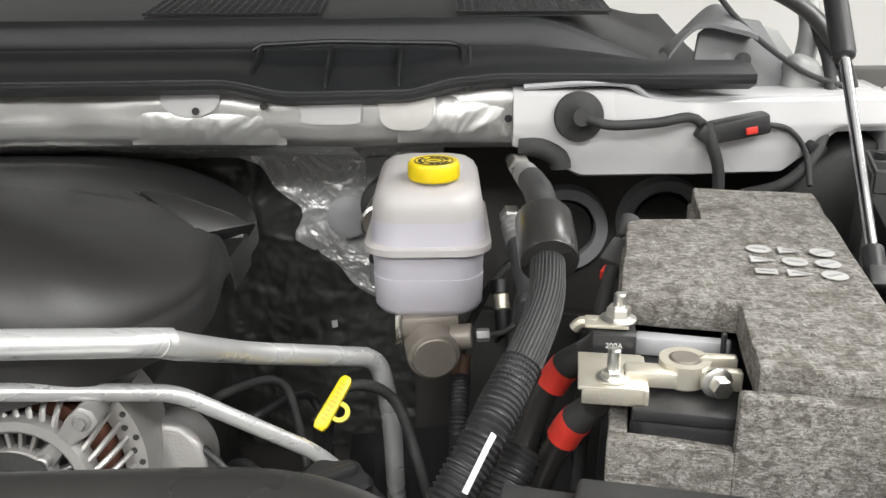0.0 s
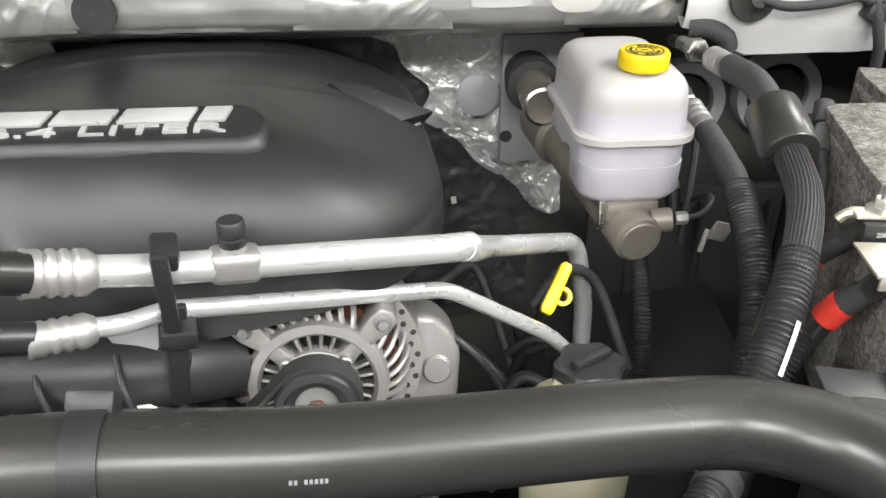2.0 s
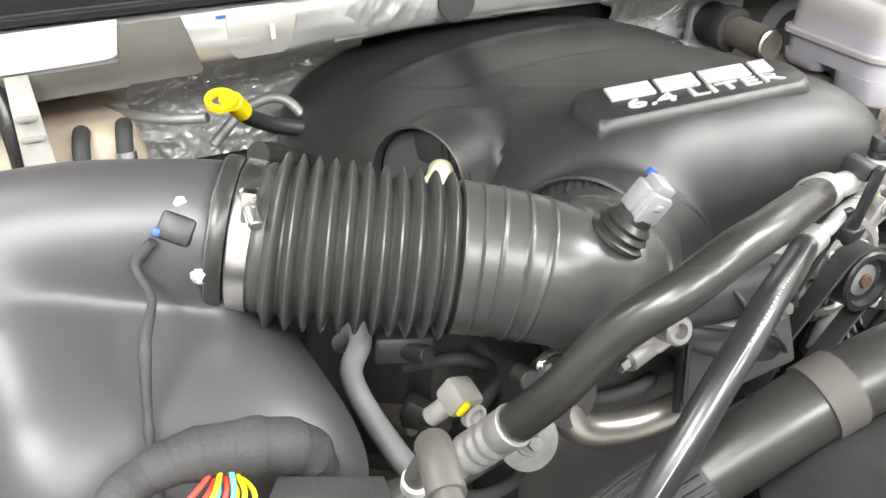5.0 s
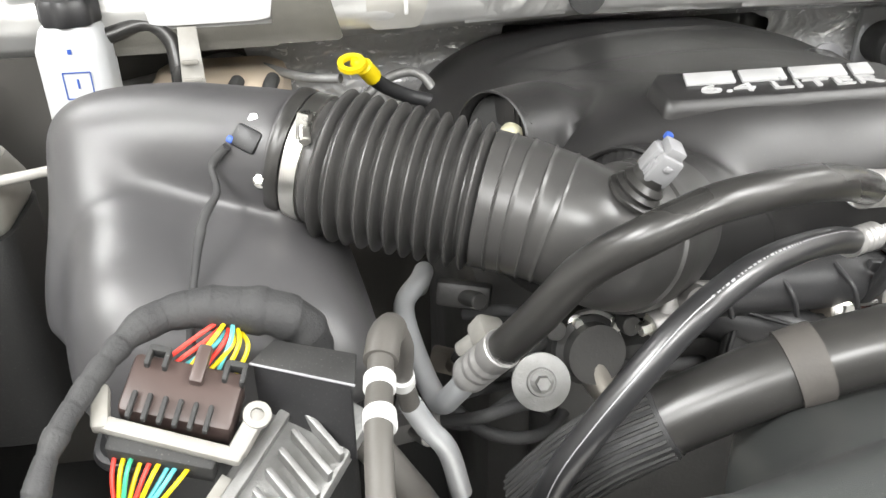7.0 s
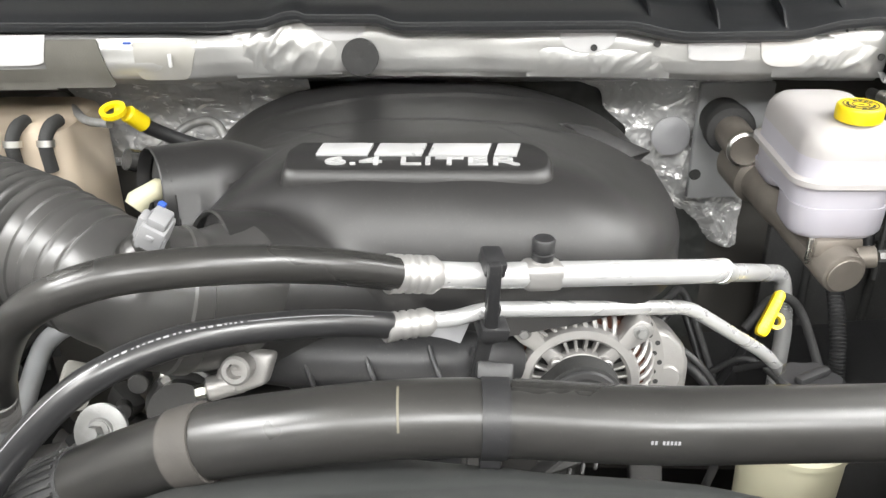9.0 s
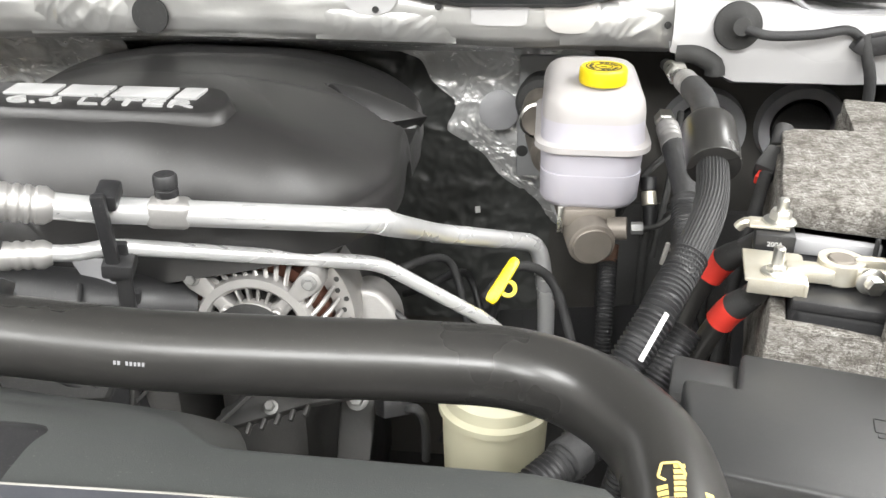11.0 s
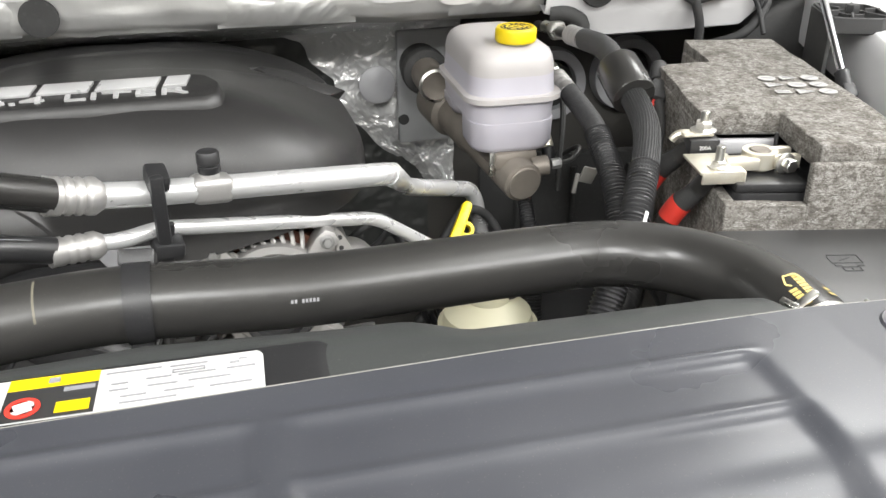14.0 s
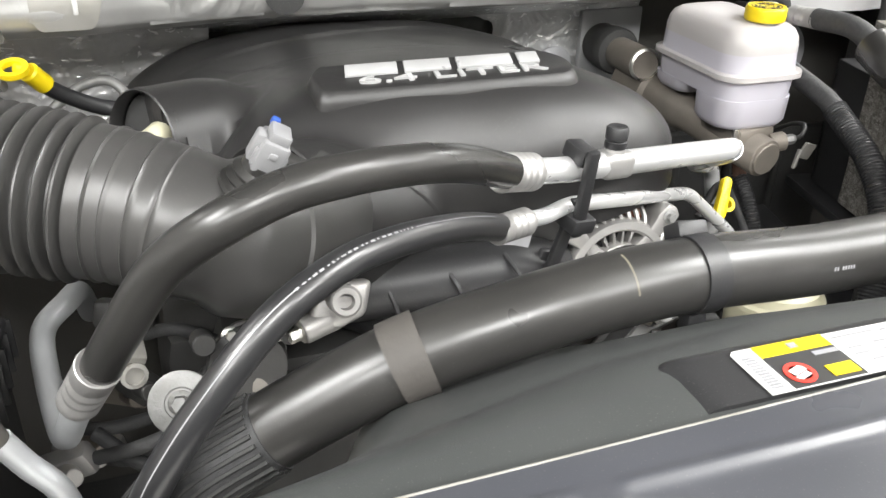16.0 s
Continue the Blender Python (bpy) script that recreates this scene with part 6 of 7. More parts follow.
# red-taped battery cables
for pts, tapeat, nm in (([(0.120, 0.560, 1.345), (0.106, 0.575, 1.325), (0.090, 0.587, 1.303), (0.072, 0.590, 1.26), (0.055, 0.585, 1.18), (0.04, 0.57, 1.05)], 0.20, "a"), ([(0.112, 0.515, 1.330), (0.104, 0.525, 1.310), (0.090, 0.539, 1.283), (0.074, 0.548, 1.235), (0.06, 0.55, 1.16), (0.05, 0.55, 1.05)], 0.19, "b")):
    cab = thing("battery_cable", pts[-1], "black battery cable with a band of red tape", "cable")
    cp = spline(pts, 0.003)
    part("cable", sweep(cp, 0.0095, 18), RUBBER, cab)
    i = int(tapeat * len(cp))
    part("red_band", sweep(cp[i - 4:i + 4], 0.0118, 20), RED, cab, "red tape band")
    part("boot", sweep(cp[:i - 3], lambda s, m: 0.0075 + 0.004 * s, 16), MATTE, cab)

# engine oil dipstick
dip = thing("engine_oil_dipstick", (-0.10, 0.68, 1.0), "yellow plastic handle of the engine oil dipstick", "dipstick")
dm = on_surface((-0.0925, 0.676, 1.2290), (0.05, -0.80, 0.60), (0.42, 0.50, 0.60))
part("handle", merge(moved(prism([(-0.026, -0.0045), (-0.020, -0.0065), (0.022, -0.0055), (0.026, -0.003), (0.026, 0.003), (0.022, 0.0055), (-0.020, 0.0065), (-0.026, 0.0045)], -0.005, 0.005, 0.0015), dm), moved(ring_arc(0.005, 0.009, -0.004, 0.004, -140, 140, 20), dm @ Matrix.Translation((-0.004, -0.0085, -0.003)) @ Matrix.Rotation(radians(-90), 4, "Z"))), YELLOW, dip)
part("embossed_bars", moved(merge(*[box((0.0022, 0.005, 0.0004), (-0.016 + 0.0042 * k, 0, 0.0051), None, 0) for k in range(9)]), dm), mat("dark_yellow", (0.55, 0.38, 0.01), 0.45), dip)
part("tube", sweep(spline([(-0.096, 0.684, 1.215), (-0.105, 0.70, 1.17), (-0.13, 0.72, 1.08), (-0.16, 0.73, 0.98)]), 0.005, 10), BLACK, dip)


# ---- battery ----
ROT = -12.5
BO = Vector((0.107, 0.4775, 0))
bmx = Matrix.Translation(BO) @ Matrix.Rotation(radians(ROT), 4, "Z")
bat = thing("battery", (0.22, 0.66, 1.14), "black car battery wrapped in thick grey felt", "battery")
part("case", prism(rounded(0.012, 0.165, 0.012, 0.395, 0.006, 0.006), 1.14, 1.322, 0.004, bmx), BLACK, bat)
part("case_ledge", prism([(0.012, 0.010), (0.078, 0.010), (0.078, 0.10), (0.012, 0.10)], 1.322, 1.331, 0.002, bmx), BLACK, bat)


def felted(outline, z0, z1, seed=0.0):
    """A felt slab: softened, cut into short pieces, its faces uneven."""
    bm = prism(outline, z0, z1, 0.0025, None, 2)
    for k in range(12):
        bmesh.ops.bisect_plane(bm, geom=bm.verts[:] + bm.edges[:] + bm.faces[:], plane_co=(0, 0.033 * k + 0.012, 0), plane_no=(0, 1, 0))
    for k in range(7):
        bmesh.ops.bisect_plane(bm, geom=bm.verts[:] + bm.edges[:] + bm.faces[:], plane_co=(0.026 * k + 0.008, 0, 0), plane_no=(1, 0, 0))
    for v in bm.verts:
        q = v.co * 22 + Vector((seed, 0, 0))
        v.co += Vector((noise.noise(q), noise.noise(q + Vector((7, 0, 0))), noise.noise(q + Vector((0, 9, 0))))) * 0.0016
    bmesh.ops.transform(bm, matrix=bmx, verts=bm.verts)
    return bm


top_out = [(0.0, 0.106), (0.081, 0.106), (0.083, 0.008), (0.178, 0.004), (0.180, 0.412), (0.064, 0.412), (0.066, 0.302), (0.002, 0.292)]
part("felt_top", felted(top_out, 1.3440, 1.3685, 1), FELT, bat, "felt top sheet")
part("felt_front", felted([(0.072, -0.008), (0.179, -0.008), (0.181, 0.004), (0.072, 0.004)], 1.15, 1.3555, 2), FELT, bat, "felt front sheet")
part("felt_front_low", felted([(-0.002, -0.008), (0.073, -0.008), (0.073, 0.004), (-0.002, 0.004)], 1.15, 1.318, 3), FELT, bat)
part("felt_side", felted([(-0.002, 0.102), (0.010, 0.102), (0.010, 0.300), (-0.002, 0.292)], 1.15, 1.356, 4), FELT, bat)
part("felt_side_low", felted([(-0.002, 0.004), (0.010, 0.004), (0.010, 0.102), (-0.002, 0.102)], 1.15, 1.318, 5), FELT, bat)
part("felt_side", felted([(0.168, 0.004), (0.180, 0.004), (0.181, 0.41), (0.168, 0.41)], 1.15, 1.356, 6), FELT, bat)
part("felt_back", felted([(0.064, 0.398), (0.178, 0.398), (0.178, 0.412), (0.064, 0.412)], 1.15, 1.356, 7), FELT, bat)
part("felt_step", felted([(0.002, 0.288), (0.068, 0.298), (0.068, 0.310), (0.002, 0.300)], 1.15, 1.356, 8), FELT, bat)
part("felt_step", felted([(0.060, 0.30), (0.072, 0.30), (0.072, 0.40), (0.060, 0.40)], 1.15, 1.356, 9), FELT, bat)
part("case_rail", prism([(0.012, 0.085), (0.075, 0.088), (0.078, 0.098), (0.012, 0.100)], 1.331, 1.345, 0.003, bmx), GREYPL, bat, "grey plastic carrying rail")
part("tray", prism([(-0.012, -0.014), (0.19, -0.014), (0.19, 0.42), (-0.012, 0.42)], 1.125, 1.14, 0.003, bmx), BLACK, bat)
stick = thing("battery_sticker", bmx @ Vector((0.125, 0.20, 1.369)), "clear grey sticker with nine white pictograms on the felt", "label")
sm = bmx @ Matrix.Translation((0.130, 0.194, 1.3697))
for r in range(3):
    for c in range(3):
        x, y = -0.024 + 0.024 * c, 0.026 - 0.026 * r
        round_one = (r, c) in ((0, 0), (0, 2), (1, 2), (2, 2), (1, 1))
        if round_one:
            g = moved(lathe([(0.0095, 0.0004), (0.0095, 0.0010), (0.0, 0.0010)], (0, 0, 0), (0, 0, 1), 26), Matrix.Translation((x, y, 0)))
        elif c == 0 and r == 2:
            g = box((0.016, 0.010, 0.0006), (x, y, 0.0007), None, 0)
        else:
            g = prism([(x - 0.009, y - 0.0075), (x + 0.010, y), (x - 0.009, y + 0.0075)], 0.0004, 0.0010, 0)
        p = part("pictogram", moved(g, sm), FADED, stick)
        part("pictogram_mark", moved(box((0.012, 0.003, 0.0004), (x, y, 0.0013), turn(0, 0, 35 if c == 2 else -10), 0), sm), GREYPRINT, p)

# terminal clamp and fuse link
term = thing("battery_terminal", (0.15, 0.515, 1.331), "tinned battery terminal clamp with a mounted fuse link", "battery terminal")
TZ = turn(0, 0, ROT + 4)
part("post", lathe([(0.0105, 0), (0.0100, 0.018), (0.0085, 0.020), (0, 0.020)], (0.1605, 0.516, 1.331), (0, 0, 1), 24), CASTDARK, term, "grey lead post")
part("clamp", merge(moved(ring_arc(0.0105, 0.0165, 0, 0.015, 20, 340, 30), Matrix.Translation((0.1605, 0.516, 1.335))), box((0.026, 0.008, 0.014), (0.183, 0.522, 1.342), TZ, 0.002), box((0.026, 0.008, 0.014), (0.180, 0.502, 1.342), TZ, 0.002), box((0.034, 0.016, 0.012), (0.137, 0.510, 1.341), TZ, 0.003)), TIN, term)
bolt("clamp_bolt", (0.176, 0.498, 1.342), (0.1, -1, 0), 0.0068, 0.012, STEEL, term, "clamp bolt")
part("plate", merge(box((0.042, 0.050, 0.003), (0.113, 0.517, 1.340), TZ, 0.001), box((0.040, 0.003, 0.012), (0.111, 0.4935, 1.335), TZ, 0.001), box((0.003, 0.05, 0.012), (0.134, 0.513, 1.335), TZ, 0.001)), TIN, term, "stamped tinned plate")
part("stud", merge(rod((0.112, 0.505, 1.337), (0.1125, 0.506, 1.362), 0.0042, 16), lathe([(0.008, 0), (0.008, 0.002), (0.006, 0.002)], (0.112, 0.505, 1.342), (0, 0, 1), 20)), STEEL, term)
bolt("stud_nut", (0.112, 0.505, 1.342), (0, 0, 1), 0.007, 0.006, STEEL, term)
fl = part("fuse_link", box((0.030, 0.020, 0.018), (0.122, 0.557, 1.343), TZ, 0.002), BLACK, term, "black fuse link marked 200A")
lettering("rating", "200A", 0.0038, on_surface((0.1205, 0.5466, 1.3440), (-0.15, -1, 0.02), (1, -0.15, 0)), PAPER, fl, 0.0003, "white rating")
part("fuse_strap", merge(box((0.030, 0.018, 0.003), (0.118, 0.563, 1.3545), TZ, 0.001), sweep(spline([(0.112, 0.566, 1.3535), (0.102, 0.570, 1.352), (0.097, 0.572, 1.346)]), 0.0042, 8)), TIN, term, "tinned strap")
bolt("fuse_nut", (0.126, 0.564, 1.356), (0, 0, 1), 0.0085, 0.010, STEEL, term)
part("fuse_stud", rod((0.126, 0.564, 1.362), (0.1265, 0.564, 1.376), 0.0042, 12), STEEL, term)
part("vent_peg", rod((0.193, 0.540, 1.335), (0.193, 0.541, 1.356), 0.002, 8), BLACK, term)
side_conn = thing("sensor_plug", (0.16, 0.75, 1.33), "black wiring plug with a red lock beside the felt", "connector")
part("plug", merge(box((0.02, 0.035, 0.02), (0.155, 0.722, 1.345), turn(20, 10, -30), 0.004), rod((0.168, 0.75, 1.352), (0.175, 0.765, 1.368), 0.009, 14)), FOAM, side_conn)
part("lock", box((0.006, 0.016, 0.010), (0.144, 0.708, 1.338), turn(20, 10, -30), 0.002), RED, side_conn, "red lock tab")
part("wire", sweep(spline([(0.148, 0.705, 1.34), (0.135, 0.67, 1.32), (0.125, 0.66, 1.26), (0.12, 0.66, 1.15)]), 0.006, 10), TAPE, side_conn)

# ---- fuse box ----
fmx = Matrix.Translation((0.034, 0.332, 0)) @ Matrix.Rotation(radians(-12.7), 4, "Z")
fb = thing("fuse_box", (0.16, 0.38, 1.10), "dark grey plastic power distribution box with a clipped lid", "fuse box")
part("lid", prism([(0.0, 0.0), (0.2235, 0.0), (0.2235, 0.136), (0.022, 0.134), (0.021, 0.090), (-0.014, 0.090)], 1.276, 1.3015, 0.004, fmx, 3), BOXLID, fb)
part("lid_skirt", prism([(-0.004, -0.003), (0.228, -0.003), (0.228, 0.139), (-0.018, 0.139), (-0.018, 0.09)], 1.2722, 1.2765, 0.0012, fmx), BOXLID, fb)
part("lid_tab", prism([(-0.022, 0.085), (0.026, 0.088), (0.026, 0.132), (-0.024, 0.134)], 1.280, 1.291, 0.003, fmx), BOXLID, fb)
part("base", prism([(0.002, 0.002), (0.222, 0.002), (0.222, 0.134), (-0.012, 0.134), (-0.012, 0.09)], 1.10, 1.2722, 0.003, fmx), BLACK, fb)
for x in (0.062, 0.150):
    c = part("lid_clip", moved(merge(rod((x - 0.0105, -0.0048, 1.2700), (x - 0.0105, -0.0030, 1.2935), 0.0014, 10), rod((x + 0.0105, -0.0048, 1.2700), (x + 0.0105, -0.0030, 1.2935), 0.0014, 10), box((0.0250, 0.0035, 0.0026), (x, -0.0050, 1.2705), None, 0.0008)), fmx), BOXLID, fb, "moulded lid latch")
    part("clip_hook", moved(merge(box((0.0150, 0.0040, 0.0022), (x, -0.0030, 1.2815), None, 0.0006), box((0.0030, 0.0040, 0.0044), (x - 0.0062, -0.0030, 1.2832), None, 0.0006), box((0.0030, 0.0040, 0.0044), (x + 0.0062, -0.0030, 1.2832), None, 0.0006)), fmx), BOXLID, c)
em = fmx @ Matrix.Translation((0.116, 0.070, 1.3016))
part("emblem", moved(merge(*[box((w, h, 0.0007), (x, y, 0.0002), turn(0, 0, a), 0.0002, 1) for x, y, w, h, a in ((0, 0.012, 0.026, 0.0008, 0), (0, -0.002, 0.026, 0.0008, 0), (-0.013, 0.005, 0.0008, 0.014, 0), (0.013, 0.005, 0.0008, 0.014, 0), (0, 0.005, 0.012, 0.0012, 28), (-0.009, -0.006, 0.006, 0.003, 0), (0.009, -0.006, 0.006, 0.003, 0), (0, -0.009, 0.014, 0.0008, 0), (0, -0.016, 0.014, 0.0008, 0), (-0.007, -0.0125, 0.0008, 0.007, 0), (0.007, -0.0125, 0.0008, 0.007, 0), (0, -0.0125, 0.0008, 0.007, 0))]), em), BLACK, fb, "moulded pictogram")
part("base_clip", moved(merge(box((0.012, 0.006, 0.003), (0.190, -0.002, 1.258), None, 0.001), *[box((0.003, 0.006, 0.006), (0.178 + 0.024 * k, -0.002, 1.257), None, 0.001) for k in range(2)], *[box((0.008, 0.006, 0.002), (0.175 + 0.030 * k, -0.002, 1.2545), None, 0.0008) for k in range(2)]), fmx), BLACK, fb)

# ---- fender brackets, bolts, hood strut ----
def fender_bracket(at, label):
    th = thing("fender_bracket", at, label, "bracket", "fender brackets")
    m = Matrix.Translation(at) @ Matrix.Rotation(radians(-20), 4, "Z")
    w, d = 0.058, 0.088
    out = [(-0.012, -d / 2), (w - 0.016, -d / 2), (w - 0.006, -d / 2 + 0.005), (w - 0.002, -d / 2 + 0.016), (w - 0.004, d / 2 - 0.02), (w - 0.012, d / 2 - 0.005), (w - 0.026, d / 2), (-0.012, d / 2)]
    part("plate", prism(out, -0.020, -0.0070, 0.001, m), FOAM, th)
    rim = []
    for (xa, ya), (xb, yb) in zip(out, out[1:] + out[:1]):
        rim.append(box((math.hypot(xb - xa, yb - ya) + 0.003, 0.0032, 0.019), ((xa + xb) / 2, (ya + yb) / 2, -0.0095), turn(0, 0, math.degrees(math.atan2(yb - ya, xb - xa))), 0.001, 1))
    part("rim", moved(merge(*rim), m), FOAM, th)
    part("boss", moved(lathe([(0.018, -0.014), (0.018, -0.003), (0.0155, -0.003), (0.0155, -0.010), (0.0, -0.010)], (0.022, 0.006, 0), (0, 0, 1), 30), m), FOAM, th)
    for a, ln in ((20, 0.022), (75, 0.032), (130, 0.026), (195, 0.018), (255, 0.030), (310, 0.034)):
        part("rib", moved(box((ln, 0.0028, 0.011), (0.022 + (0.017 + ln / 2) * math.cos(radians(a)), 0.006 + (0.017 + ln / 2) * math.sin(radians(a)), -0.0055), turn(0, 0, a), 0.0006, 1), m), FOAM, th)
    bolt("bolt", m @ Vector((0.022, 0.006, -0.010)), (0, 0, 1), 0.0085, 0.016, FOAM, th)
    part("skirt", moved(prism([(-0.016, -d / 2), (-0.011, -d / 2), (-0.011, d / 2), (-0.016, d / 2)], -0.17, -0.003, 0.001), m), MATTE, th)
    return th


fender_bracket((0.328, 0.445, 1.401), "black ribbed plastic bracket bolted on the fender edge")
fender_bracket((0.398, 0.760, 1.420), "black ribbed plastic bracket bolted on the fender edge")
for p, r in (((0.284, 0.347, 1.326), 0.0074), ((0.247, 0.252, 1.297), 0.0074)):
    b = thing("fender_bolt", p, "zinc plated hexagon bolt on the white fender edge", "bolt", "fender bolts")
    bolt("head", p, (-1, -0.02, 0.12), r, 0.014, GREYCAST, b)
gs = thing("ground_strap", (0.25, 0.30, 1.25), "black taped earth cable bolted to the fender", "cable")
part("cable", sweep(spline([(0.277, 0.340, 1.316), (0.274, 0.323, 1.298), (0.263, 0.297, 1.278), (0.254, 0.275, 1.252), (0.242, 0.257, 1.21)]), 0.008, 12), TAPE, gs)
part("lug", box((0.004, 0.020, 0.022), (0.279, 0.344, 1.321), turn(0, 0, -18), 0.002), TIN, gs)
strut = thing("hood_strut", (0.345, 0.65, 1.355), "black gas strut with a polished rod that holds the hood", "gas strut")
S0, SD = Vector((0.341, 0.645, 1.365)), Vector((0.124, 0.99, 1.0)).normalized()
part("rod", rod(S0, S0 + SD * 0.21, 0.0046, 16), CHROME, strut, "polished steel rod")
part("cylinder", lathe([(0.006, 0), (0.0095, 0.002), (0.0105, 0.006), (0.0105, 0.26), (0.008, 0.265)], S0 + SD * 0.20, SD, 24), BLACK, strut)
part("end_socket", merge(rod(S0 - SD * 0.018, S0 + SD * 0.016, 0.0085, 16, 0.002), box((0.016, 0.018, 0.018), S0 - SD * 0.012, frame_of(SD), 0.003)), BLACK, strut)
part("ball_stud", rod((0.345, 0.645, 1.357), (0.390, 0.706, 1.336), 0.005, 14), STEEL, strut)
bolt("stud_nut", (0.389, 0.705, 1.336), (-1, -0.3, 0), 0.0085, 0.016, STEEL, strut)

# ---- cowl side harness ----
har = thing("cowl_harness", (0.15, 0.89, 1.44), "black cable from a rubber grommet to a red-locked plug", "wiring harness")
part("grommet", lathe([(0.026, 0), (0.025, 0.004), (0.019, 0.006), (0.0125, 0.011), (0.0095, 0.018), (0, 0.018)], (0.144, 0.893, 1.4375), (0.05, -1, 0.15), 32), MATTE, har)
part("cable", sweep(spline([(0.150, 0.878, 1.437), (0.175, 0.872, 1.432), (0.22, 0.878, 1.433), (0.255, 0.885, 1.437), (0.272, 0.890, 1.428)]), 0.0052, 12), TAPE, har)
part("plug", merge(box((0.062, 0.022, 0.022), (0.308, 0.892, 1.425), turn(0, -10, 4), 0.004), box((0.024, 0.018, 0.016), (0.276, 0.888, 1.418), turn(0, 30, 0), 0.003)), BLACK, har)
part("lock", box((0.012, 0.004, 0.007), (0.318, 0.879, 1.424), turn(0, -10, 4), 0.001), RED, har, "red lock tab")
part("down_cable", sweep(spline([(0.274, 0.886, 1.432), (0.280, 0.882, 1.41), (0.290, 0.885, 1.38), (0.293, 0.89, 1.34), (0.29, 0.90, 1.28)]), 0.0062, 12), TAPE, har)
part("thin_cable", sweep(spline([(0.335, 0.893, 1.428), (0.365, 0.90, 1.42), (0.385, 0.90, 1.395), (0.385, 0.88, 1.365)]), 0.003, 10), TAPE, har)
har2 = thing("corner_harness", (0.40, 0.93, 1.40), "thick black cable over the white corner", "wiring harness")
part("cable", sweep(spline([(0.33, 0.92, 1.345), (0.365, 0.90, 1.362), (0.395, 0.905, 1.39), (0.415, 0.93, 1.43), (0.43, 0.98, 1.48), (0.42, 1.05, 1.55)]), 0.0065, 12), TAPE, har2)
part("clip", box((0.026, 0.014, 0.014), (0.398, 0.912, 1.398), turn(10, 20, 30), 0.003), BLACK, har2)
rub = thing("rubber_boot", (0.115, 0.90, 1.39), "black rubber bung below the rail end", "bung")
part("bung", sweep(spline([(0.085, 0.905, 1.405), (0.105, 0.90, 1.404), (0.125, 0.90, 1.393), (0.128, 0.90, 1.382)]), 0.011, 14), MATTE, rub)

# ---- rear west corner: transmission dipstick, tanks, tubes ----
td = thing("transmission_dipstick", (-0.79, 0.89, 1.2), "yellow ring handle on a black dipstick tube", "dipstick")
tdm = on_surface((-0.822, 0.868, 1.381), (-0.05, -0.35, 0.94), (1, -0.1, 0))
part("ring", moved(ring_arc(0.0095, 0.0155, -0.003, 0.003, 0, 360, 36), tdm), YELLOW, td)
part("cap", merge(rod((-0.810, 0.876, 1.376), (-0.797, 0.893, 1.355), 0.0105, 20, 0.002), box((0.014, 0.014, 0.010), (-0.815, 0.872, 1.379), turn(0, 20, 20), 0.003)), YELLOW, td, "yellow push-in cap")
part("tube", sweep(spline([(-0.800, 0.889, 1.358), (-0.785, 0.908, 1.340), (-0.755, 0.928, 1.318), (-0.72, 0.935, 1.305), (-0.66, 0.93, 1.28)]), 0.0088, 16), BLACK, td)
ht = thing("heater_tube", (-0.95, 1.05, 1.3), "bent bright steel tube crossing to the heater", "tube")
part("tube", sweep(spline([(-1.12, 1.02, 1.318), (-1.04, 1.050, 1.326), (-0.981, 1.064, 1.338), (-0.935, 1.00, 1.345), (-0.88, 0.915, 1.354), (-0.835, 0.882, 1.360)]), 0.0055, 12), GREYCAST, ht)
hose_g = thing("heater_hose", (-0.76, 1.0, 1.25), "bent bright pipe loop behind the dipstick", "pipe")
part("pipe", sweep(cornered([(-0.82, 0.97, 1.29), (-0.775, 0.985, 1.325), (-0.735, 0.975, 1.335), (-0.715, 0.95, 1.31)], 0.03), 0.006, 14), GREYCAST, hose_g)
part("black_hose", sweep(spline([(-0.80, 0.83, 1.335), (-0.77, 0.86, 1.315), (-0.74, 0.90, 1.28), (-0.72, 0.95, 1.22)]), 0.013, 16), RUBBER, hose_g, "black rubber hose")
ov = thing("coolant_tank", (-0.96, 0.94, 1.12), "beige translucent coolant tank with two spring clips", "coolant tank")
part("tank", loft([[(x, y, z) for x, y in rounded(-1.06 + i, -0.895 - i, 0.885 + i, 1.03 - i, 0.025, 0.025)] for z, i in ((1.12, 0.006), (1.14, 0.0), (1.325, 0.0), (1.345, 0.006), (1.352, 0.016))]), BEIGE, ov)
for x, y in ((-0.958, 0.890), (-0.918, 0.893)):
    c = part("clip", sweep(spline([(x, y - 0.012, 1.30), (x, y - 0.014, 1.335), (x + 0.003, y, 1.352), (x + 0.006, y + 0.02, 1.354)]), 0.0085, 12), MATTE, ov, "black hose end")
    part("spring", moved(ring_arc(0.0088, 0.0108, -0.004, 0.004, 0, 300, 20), Matrix.Translation((x, y - 0.012, 1.335)) @ frame_of((0, 0.3, 1)).to_4x4()), STEEL, c)
wb = thing("washer_bottle", (-1.10, 0.84, 1.2), "white plastic bottle with a black and yellow cap", "fluid bottle")
part("bottle", loft([[(x, y, z) for x, y in rounded(-1.148 + i, -1.076 - i, 0.845 + i, 0.917 - i, 0.02, 0.02)] for z, i in ((1.20, 0.0), (1.415, 0.0), (1.435, 0.006), (1.446, 0.016))]), BOTTLE, wb)
